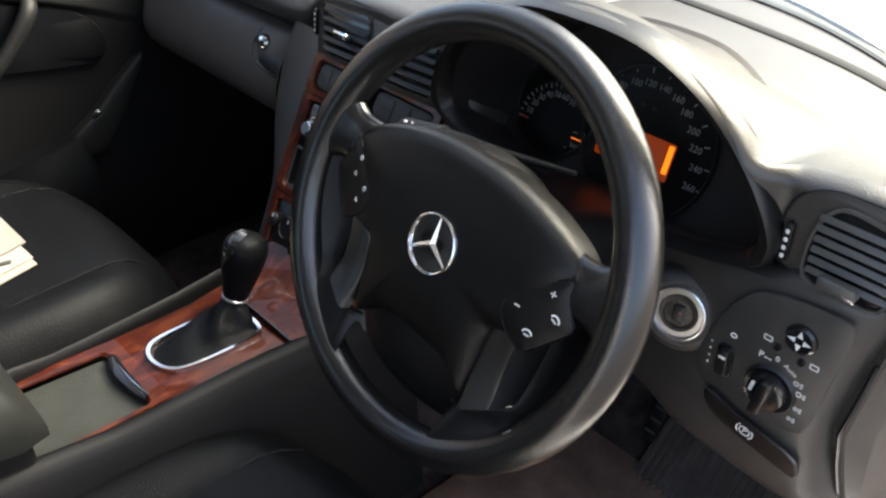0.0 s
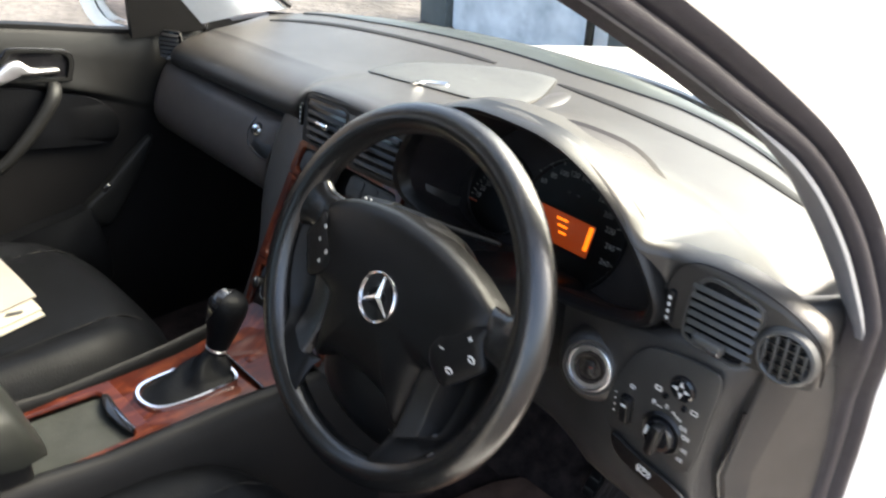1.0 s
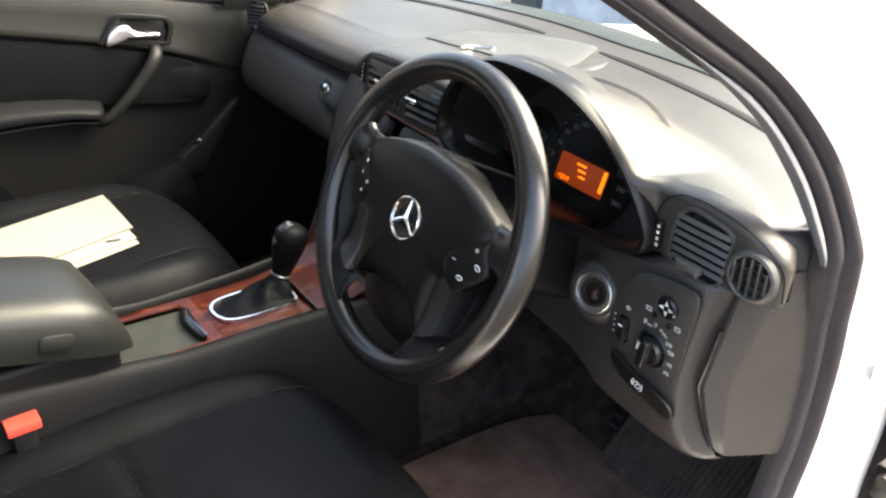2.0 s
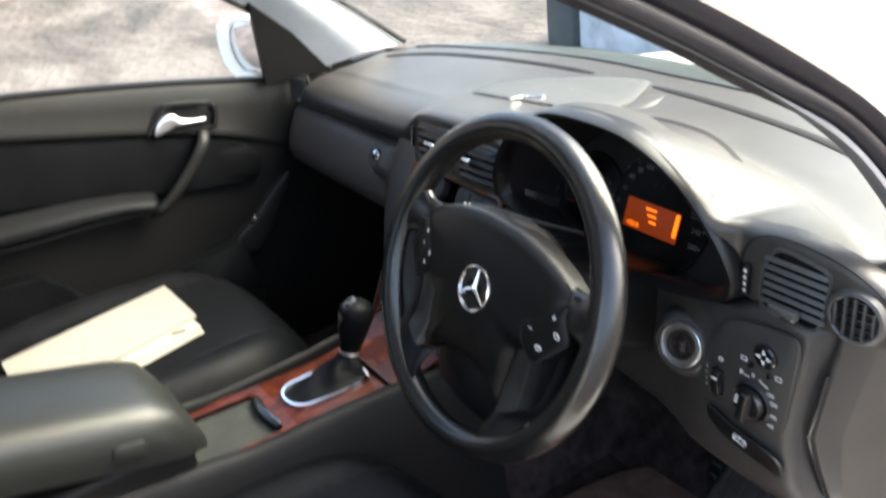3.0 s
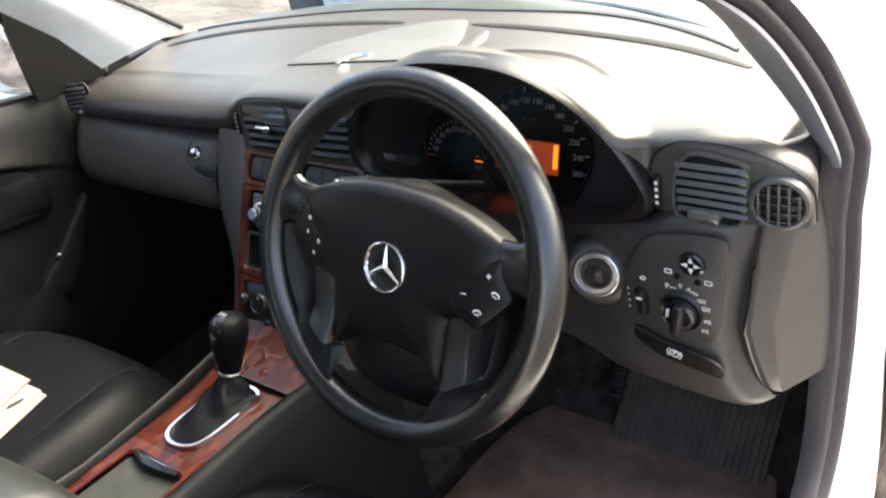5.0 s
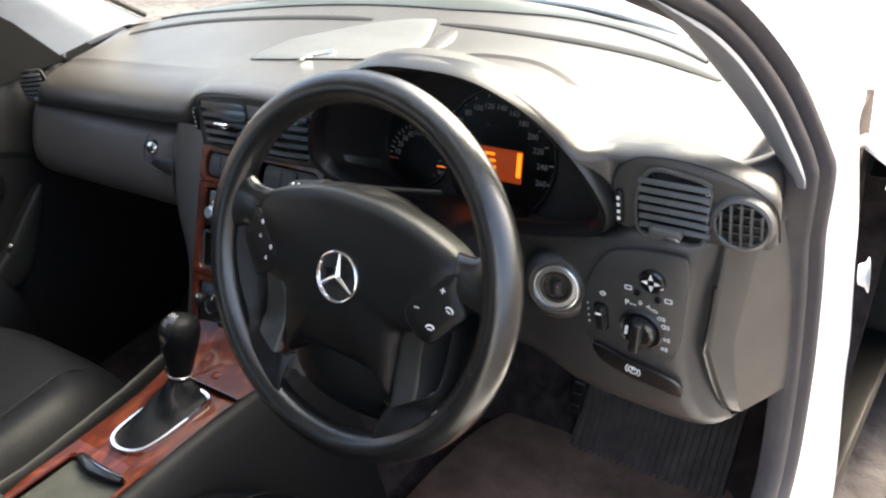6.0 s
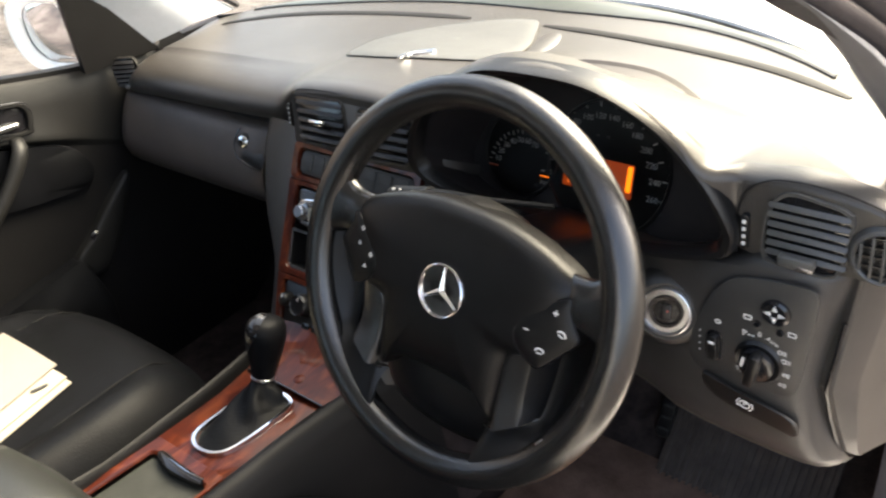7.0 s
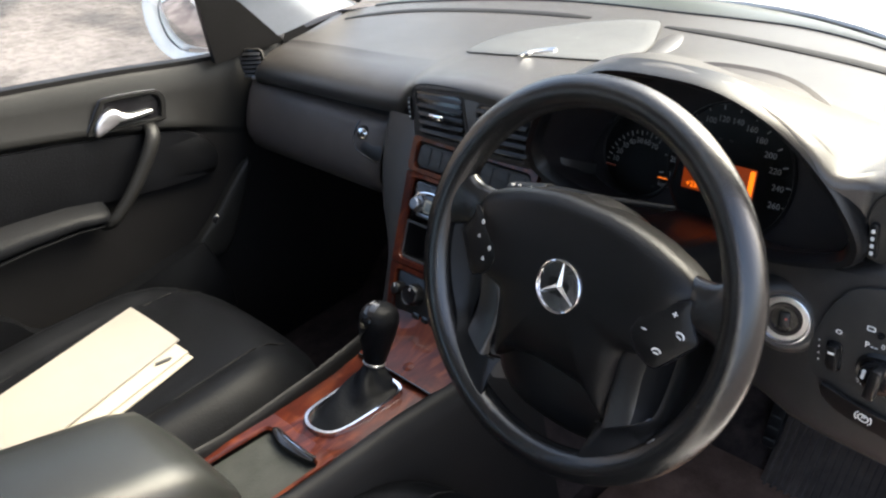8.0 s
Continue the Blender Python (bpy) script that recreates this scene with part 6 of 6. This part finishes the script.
            if q <= 0.7:
                row.append(mk @ Vector(((r + 0.0009) * 0.94 * math.cos(a), -0.002 + (r + 0.0009) * 1.04 * math.sin(a), h)))
            else:
                f = 1 - (q - 0.7) / 0.3 * 0.98
                row.append(mk @ Vector((0.0198 * 0.94 * f * math.cos(a), -0.002 + 0.0198 * 1.04 * f * math.sin(a), 0.0808 + 0.0050 * (1 - f ** 2))))
        rows.append(row)
    cap = part("knob_cap", grid(rows), GLOSS, g, "glossy black inlay", 70)
    mc = mk @ Matrix.Translation((-0.003, -0.0118, 0.0842)) @ Matrix.Rotation(radians(22), 4, "X")
    for x, w, h in ((-0.005, 0.0010, 0.008), (0.0, 0.0010, 0.008), (0.005, 0.0010, 0.008), (0.0, 0.011, 0.0010)):
        part("cap_mark", plate(rounded(w, h, 0.0003, 2), mc @ Matrix.Translation((x, 0, 0)), 0.0008, 0.0002), HOUSING, cap)


def seat(name, label, x0, hw, y0, hl, zc, tilt):
    """A seat: a crowned cushion with side bolsters, seams and a rounded front, and a backrest."""
    s = thing(name, label, "car seat", (x0, y0, 0.36), "front seats")
    ex = 3.4

    def crown(u, v):
        r = (abs(u) ** ex + abs(v) ** ex) ** (1 / ex)
        z = -0.012 * r * r - 0.075 * max(0.0, (r - 0.70) / 0.30) ** 2.4
        z += 0.020 * math.exp(-((abs(u) - 0.74) / 0.17) ** 2) * (1 - 0.6 * max(0, v))
        z -= 0.006 * math.exp(-((abs(u) - 0.54) / 0.02) ** 2) * (1 if r < 0.9 else 0.4)
        z -= 0.005 * math.exp(-((v + 0.12) / 0.02) ** 2) * (1 if abs(u) < 0.54 else 0)
        return z + 0.0025 * math.sin(u * 5 + v * 3) * math.cos(v * 6) * (1 - r)

    def place(u, v):
        y = y0 + hl * v
        return (x0 + hw * u, y, zc + crown(u, v) - tilt * (y + 0.2))
    rows = []
    n = 72
    for j in range(27):
        r = (j / 26) ** 0.85
        row = []
        for i in range(n):
            a = 2 * math.pi * i / n
            c, q = math.cos(a), math.sin(a)
            f = (abs(c) ** ex + abs(q) ** ex) ** (-1 / ex) * r
            row.append(place(c * f, q * f))
        rows.append(row)
    for k, (dz, f) in enumerate(((-0.020, 1.006), (-0.06, 1.0), (-0.11, 0.97), (-0.16, 0.93))):
        rows.append([(x0 + (p[0] - x0) * f, y0 + (p[1] - y0) * f, p[2] + dz) for p in rows[26]])
    inside(part("cushion", grid(rows, close_v=True), LEATHER, None, "black leather cushion", 75), s)
    inside(part("base", box((x0 - hw * 0.86, y0 - hl * 0.9, 0.33), (x0 + hw * 0.86, y0 + hl * 0.84, zc - 0.13), 0.02, 3), BLACK), s)
    for c in (-0.54, 0.54):
        p = [Vector(place(c * (1 - 0.10 * max(0, v) ** 2), v)) + Vector((0, 0, 0.0006)) for v in [-0.95 + 1.80 * i / 20 for i in range(21)]]
        inside(part("seam", sweep(p, circle(0.0015, 6)), CONSOLE), s)
    p = [Vector(place(-0.54 + 1.08 * i / 12, -0.12)) + Vector((0, 0, 0.0006)) for i in range(13)]
    inside(part("seam", sweep(p, circle(0.0015, 6)), CONSOLE), s)
    rows = []
    for j in range(20):
        t = j / 19
        zb, yb = zc - 0.03 + 0.62 * t, y0 - hl - 0.02 - 0.20 * t
        w = hw * (0.95 - 0.16 * t * t)
        rows.append([(x0 + w * a, yb + (0.075 * max(0, (abs(a) - 0.45) / 0.55) ** 1.3 if abs(a) < 0.93 else 0.05), zb) for a in [-1 + i / 14 for i in range(29)]])
    inside(part("backrest", thicken(grid(rows), 0.08), LEATHER, None, "black leather backrest", 75), s)
    return s


def seats():
    seat("driver_seat", "black leather driver seat with a worn cushion", 0.300, 0.285, -0.30, 0.305, 0.592, 0.0)
    seat("passenger_seat", "black leather passenger seat with papers on it", -0.365, 0.250, -0.27, 0.300, 0.632, 0.0)
    b = thing("belt_buckle", "seat belt buckle with a red release button", "belt buckle")
    part("stalk", box((0.078, -0.443, 0.50), (0.104, -0.413, 0.637), 0.006), BLACK, b, "black stalk")
    part("button", box((0.076, -0.448, 0.630), (0.106, -0.406, 0.644), 0.003), RED, b, "red release button")
    # folder with papers
    f = thing("paper_folder", "cream card folder with loose papers on the passenger seat", "folder")

    def sheet(name, pts, z, th, mat, lift=0.0, label=""):
        a, bq, cq, dq = [Vector((*p, z)) for p in pts]
        rows = []
        for j in range(7):
            rows.append([(a.lerp(bq, i / 6)).lerp(dq.lerp(cq, i / 6), j / 6) + Vector((0, 0, lift * (math.sin(math.pi * i / 6) * 0.5 + j / 6))) for i in range(7)])
        part(name, thicken(grid(rows), th), mat, f, label, 30)
    sheet("paper", ((-0.455, -0.150), (-0.287, -0.140), (-0.225, -0.425), (-0.395, -0.44)), 0.6345, 0.002, PAPER2, 0.001, "loose white paper")
    sheet("paper", ((-0.460, -0.146), (-0.300, -0.139), (-0.240, -0.425), (-0.400, -0.44)), 0.6375, 0.0015, PAPER2, 0.0015, "loose white paper")
    sheet("cover", ((-0.490, -0.136), (-0.336, -0.133), (-0.262, -0.44), (-0.428, -0.44)), 0.6415, 0.0022, PAPER, 0.003, "cream card cover")
    part("ink_mark", plate([(-0.012, -0.003), (0.012, -0.003), (0.012, 0.003), (-0.012, 0.003)], basis((-0.309, -0.176, 0.6402), (0.25, 1, 0), (-1, 0.25, 0)), 0.0006, 0.0001), INK, f, "black ink bar")


centre_stack()
console()
seats()


# ---------------------------------------------------------------- passenger door and mirrors
def sill_z(y):
    return table(y, [(-0.9, 1.085), (-0.3, 1.020), (0.0, 0.970), (0.2, 0.930), (0.34, 0.915)])


def passenger_door():
    d = thing("passenger_door", "closed passenger door with black vinyl trim and window", "car door")
    ys = [-1.0 + 1.33 * i / 44 for i in range(45)] + [0.36, 0.42, 0.50]
    m = basis((-0.612, 0, 0), (0, 1, 0), (0, 0, 1))

    def ridge_z(y):
        return table(y, [(-1.0, 1.060), (-0.50, 0.995), (-0.20, 0.925), (-0.07, 0.893), (0.04, 0.862), (0.095, 0.842), (0.30, 0.77)])
    # upper trim leans inwards to a rounded ridge; the padded field below it lies deeper
    rows = []
    for k in range(12):
        row = []
        for y in ys:
            top, rz = sill_z(y), ridge_z(y)
            fade = ease((0.16 - y) / 0.08)
            lean = lerp(0.004, 0.016, fade)
            pts = [(-0.030, top), (-0.008, top), (0.0, top - 0.010), (lean * 0.35, lerp(top, rz, 0.45)), (lean * 0.8, rz + 0.014), (lean, rz + 0.005), (lean * 0.9, rz), (lean * 0.45, rz - 0.004), (0.0, rz - 0.012), (-0.008, lerp(rz, 0.27, 0.4)), (-0.016, lerp(rz, 0.27, 0.75)), (-0.03, 0.27)]
            row.append((-0.612 + pts[k][0], y, pts[k][1]))
        rows.append(row)
    part("trim_panel", grid(rows[:9]), DOORTRIM, d, "black vinyl door trim", 50)
    part("lower_trim", grid(rows[8:]), CONSOLE, d, "black lower door trim", 50)
    # padded insert under the ridge, rounded off towards the hinges
    ins = blob([(-0.95, 1.040), (-0.50, 0.985), (-0.20, 0.915), (-0.07, 0.884), (0.03, 0.856), (0.090, 0.835), (0.125, 0.812), (0.143, 0.780), (0.140, 0.752), (0.115, 0.742), (0.02, 0.755), (-0.08, 0.775), (-0.24, 0.810), (-0.50, 0.862), (-0.95, 0.945)], 4)
    part("insert", plate(ins, m, 0.010, 0.007, 0.003), LEATHER, d, "padded black insert", 60)
    part("insert_joint", sweep([m @ Vector((x, y, 0.0030)) for x, y in ins], circle(0.0024, 6), (1, 0, 0), closed=True), GLOSS, d)
    # armrest: a padded shelf whose top slopes to a rounded front edge, over a thin lower ledge
    def arm_z(y):
        return table(y, [(-1.0, 0.880), (-0.35, 0.820), (-0.17, 0.803), (-0.07, 0.782)])
    path = [(y, arm_z(y)) for y in (-1.0, -0.8, -0.6, -0.45, -0.32, -0.22, -0.14, -0.100, -0.086, -0.080)]
    for name, prof, label in (("armrest", ((0.0, 0.002), (0.016, -0.010), (0.026, -0.018), (0.032, -0.024), (0.035, -0.031), (0.036, -0.040), (0.035, -0.047), (0.031, -0.052), (0.018, -0.055), (0.0, -0.056)), "padded armrest"),
                              ("armrest_ledge", ((0.0, -0.055), (0.024, -0.056), (0.029, -0.058), (0.030, -0.061), (0.026, -0.064), (0.012, -0.066), (0.0, -0.067)), "black ledge under the armrest")):
        rows = []
        for i, (y, z) in enumerate(path):
            f = (1.0, 1.0, 1.0, 1.0, 1.0, 1.0, 1.0, 0.97, 0.85, 0.45)[i]
            slim = table(y, [(-1.0, 1.0), (-0.35, 0.86), (-0.09, 0.62)])
            rows.append([(-0.604 + a * f, y, z + lerp(-0.026, b, 0.6 + 0.4 * f) * slim) for a, b in prof])
        bm = grid(rows)
        bm.verts.ensure_lookup_table()
        k = len(prof)
        bm.faces.new([bm.verts[(len(path) - 1) * k + j] for j in range(k)])
        part(name, bm, LEATHER, d, label, 60)
    # pull handle: a slanting grip, broad at the top
    p = smooth_path([(-0.606, 0.038, 0.868), (-0.588, 0.034, 0.862), (-0.577, 0.022, 0.848), (-0.573, -0.006, 0.817), (-0.571, -0.038, 0.787), (-0.571, -0.068, 0.763), (-0.574, -0.088, 0.750), (-0.590, -0.100, 0.746)], 5)
    part("pull_handle", sweep(p, circle(0.0135, 16, 0.0105), (1, 0, 0), scale=lambda t: lerp(1.0, 0.72, ease(t))), DOORTRIM, d, "slanting black pull handle", 70)
    # inner release in its recess
    o = blob([(-0.073, 0.893), (-0.060, 0.910), (-0.038, 0.936), (-0.022, 0.944), (0.050, 0.930), (0.074, 0.921), (0.081, 0.903), (0.074, 0.876), (0.060, 0.868), (-0.056, 0.888)], 4)
    cx, cy = 0.006, 0.905
    o = [(cx + (x - cx) * 0.93, cy + (y - cy) * 0.90) for x, y in o]
    i2 = [(cx + (x - cx) * 0.88, cy + (y - cy) * 0.80) for x, y in o]
    mr = m @ Matrix.Translation((0, 0, 0.010))
    part("recess_rim", ring_plate(o, i2, mr, 0.008, 0.003), DOORTRIM, d, "black recess rim", 50)
    part("recess_edge", sweep([mr @ Vector((x * 1.004, cy + (y - cy) * 1.01, 0.004)) for x, y in o], circle(0.0018, 6), (1, 0, 0), closed=True), GLOSS, d)
    part("recess", plate(i2, mr, 0.0020, 0.0006), GLOSS, d, "dark handle recess")
    flap = blob([(-0.056, 0.893), (-0.049, 0.908), (-0.034, 0.919), (-0.014, 0.920), (0.000, 0.908), (0.018, 0.901), (0.046, 0.897), (0.050, 0.893), (0.046, 0.890), (0.012, 0.891), (-0.020, 0.896), (-0.038, 0.893), (-0.052, 0.886)], 4)
    part("release_handle", plate(flap, mr @ Matrix.Translation((0, 0, 0.003)), 0.009, 0.004, 0.003), SATIN, d, "silver release handle", 70)
    # map pocket and lower speaker corner
    poc = blob([(-1.0, 0.70), (-0.40, 0.70), (-0.30, 0.672), (-0.262, 0.622), (-0.225, 0.606), (-0.12, 0.606), (0.02, 0.622), (0.07, 0.610), (0.06, 0.44), (-0.3, 0.40), (-1.0, 0.40)], 4)
    part("map_pocket", plate(poc, m @ Matrix.Translation((0, 0, -0.012)), 0.034, 0.010), LEATHER, d, "black map pocket", 60)
    kick = blob([(0.203, 0.735), (0.180, 0.725), (0.135, 0.690), (0.095, 0.655), (0.055, 0.625), (0.06, 0.59), (0.10, 0.58), (0.13, 0.61), (0.165, 0.66), (0.198, 0.715)], 4)
    part("speaker_corner", plate(kick, m @ Matrix.Translation((0, 0, -0.004)), 0.018, 0.010, 0.004), DOORTRIM, d, "black lower speaker corner", 60)
    part("speaker_dot", lathe([(0.0, 0.004), (0.010, 0.004), (0.013, 0.0)], m @ Matrix.Translation((0.105, 0.650, 0.012)), 20), GLOSS, d)
    # glass, its felt strip and the outer skin
    part("window_felt", sweep([(-0.628, y, sill_z(y) + 0.001) for y in ys], [(-0.012, -0.004), (-0.012, 0.003), (0.0, 0.006), (0.012, 0.003), (0.012, -0.004)], (0, 0, 1)), CONSOLE, d, "black window strip")
    rows = [[(-0.640 + 0.12 * t, lerp(-0.85, lerp(0.20, -0.16, t), i / 20), lerp(sill_z(lerp(-0.85, lerp(0.20, -0.16, t), i / 20)), 1.40, t)) for i in range(21)] for t in (0, 0.25, 0.5, 0.75, 1)]
    g = part("window_glass", grid(rows), GLASS, d, "clear side window")
    g.visible_shadow = False
    rows = [[(-0.66 - 0.20 * math.sin(math.pi / 2 * min(t * 1.8, 1)) + 0.03 * t * t, y, lerp(sill_z(y) - 0.035, 0.24, t)) for y in [-1.0 + 1.40 * i / 14 for i in range(15)]] for t in [i / 8 for i in range(9)]]
    part("outer_skin", thicken(grid(rows), 0.004), PAINT, d, "white outer door skin")
    # black corner panel ahead of the glass
    bm = bmesh.new()
    vs = [bm.verts.new(p) for p in ((-0.606, 0.330, 0.922), (-0.606, 0.185, 0.928), (-0.566, 0.165, 1.098), (-0.585, 0.250, 1.020))]
    bm.faces.new(vs)
    part("corner_panel", thicken(bm, 0.012), CONSOLE, d, "black mirror corner panel")
    # outside mirror
    mir = thing("door_mirror", "white door mirror on the passenger side", "door mirror")
    m = basis((-0.775, 0.262, 0.945), (0.86, 0.51, 0), (0, 0, 1))
    o = blob([(-0.108, 0.000), (-0.104, 0.052), (-0.080, 0.074), (-0.02, 0.074), (0.09, 0.064), (0.098, -0.060), (0.03, -0.070), (-0.060, -0.064), (-0.094, -0.040)], 4)
    i2 = [(x * 0.86 + 0.012, y * 0.80) for x, y in o]
    rings = []
    for f, w in ((0.0, -0.10), (0.45, -0.095), (0.8, -0.07), (0.97, -0.03), (1.0, -0.004), (0.985, 0.004)):
        rings.append([m @ Vector((x * f, y * f, w)) for x, y in o])
    rings.append([m @ Vector((lerp(x, a, 0.7), lerp(y, b, 0.7), 0.003)) for (x, y), (a, b) in zip(o, i2)])
    rings.append([m @ Vector((a, b, -0.006)) for a, b in i2])
    part("housing", grid(rings, close_v=True), PAINT, mir, "white mirror housing", 60)
    part("glass", plate(i2, m @ Matrix.Translation((0, 0, -0.010)), 0.003, 0.0006), MIRROR, mir, "mirror glass")
    part("foot", sweep([m @ Vector((0.085, -0.03, -0.04)), m @ Vector((0.16, -0.03, -0.03)), m @ Vector((0.20, -0.03, 0.0))], circle(0.028, 10, 0.022), (0, 0, 1)), BLACK, mir, "black mirror foot")


def inside_mirror():
    r = thing("rear_view_mirror", "grey rear-view mirror hung from the windscreen", "rear-view mirror")
    m = basis((0.000, -0.042, 1.284), (0.213, 0.085, 0.018), (0.02, 0.24, 1)) @ Matrix.Scale(0.97, 4)
    o = blob([(-0.125, 0.020), (-0.118, 0.034), (-0.06, 0.040), (0.03, 0.040), (0.115, 0.036), (0.126, 0.018), (0.122, -0.016), (0.110, -0.030), (0.03, -0.036), (-0.07, -0.038), (-0.108, -0.036), (-0.120, -0.022)], 4)
    i2 = [(x * 0.90 - 0.004, y * 0.78) for x, y in o]
    rings = [[m @ Vector((x * f, y * f, w)) for x, y in o] for f, w in ((0.02, -0.034), (0.5, -0.033), (0.85, -0.026), (0.98, -0.010), (1.0, 0.0), (0.98, 0.004))]
    rings.append([m @ Vector((a * 1.02, b * 1.04, 0.004)) for a, b in i2])
    rings.append([m @ Vector((a, b, 0.001)) for a, b in i2])
    part("housing", grid(rings, close_v=True), HOUSING, r, "light grey mirror housing", 60)
    part("glass", plate(i2, m @ Matrix.Translation((0, 0, -0.003)) @ Matrix.Rotation(radians(-12), 4, "X"), 0.0035, 0.0005), MIRROR, r, "mirror glass")
    part("arm", sweep([m @ Vector((0, 0.0, -0.03)), m @ Vector((0.01, 0.04, -0.06)), (0.01, 0.01, 1.375)], circle(0.010, 10), (1, 0, 0)), BLACK, r, "black arm")
    s = thing("rain_sensor", "black sensor housing behind the windscreen", "sensor")
    part("housing", plate(rounded(0.075, 0.030, 0.010), basis((0.285, 0.100, 1.240), (1, 0, 0), (0, -0.6, 0.6)), 0.016, 0.006), BLACK, s)


passenger_door()
inside_mirror()
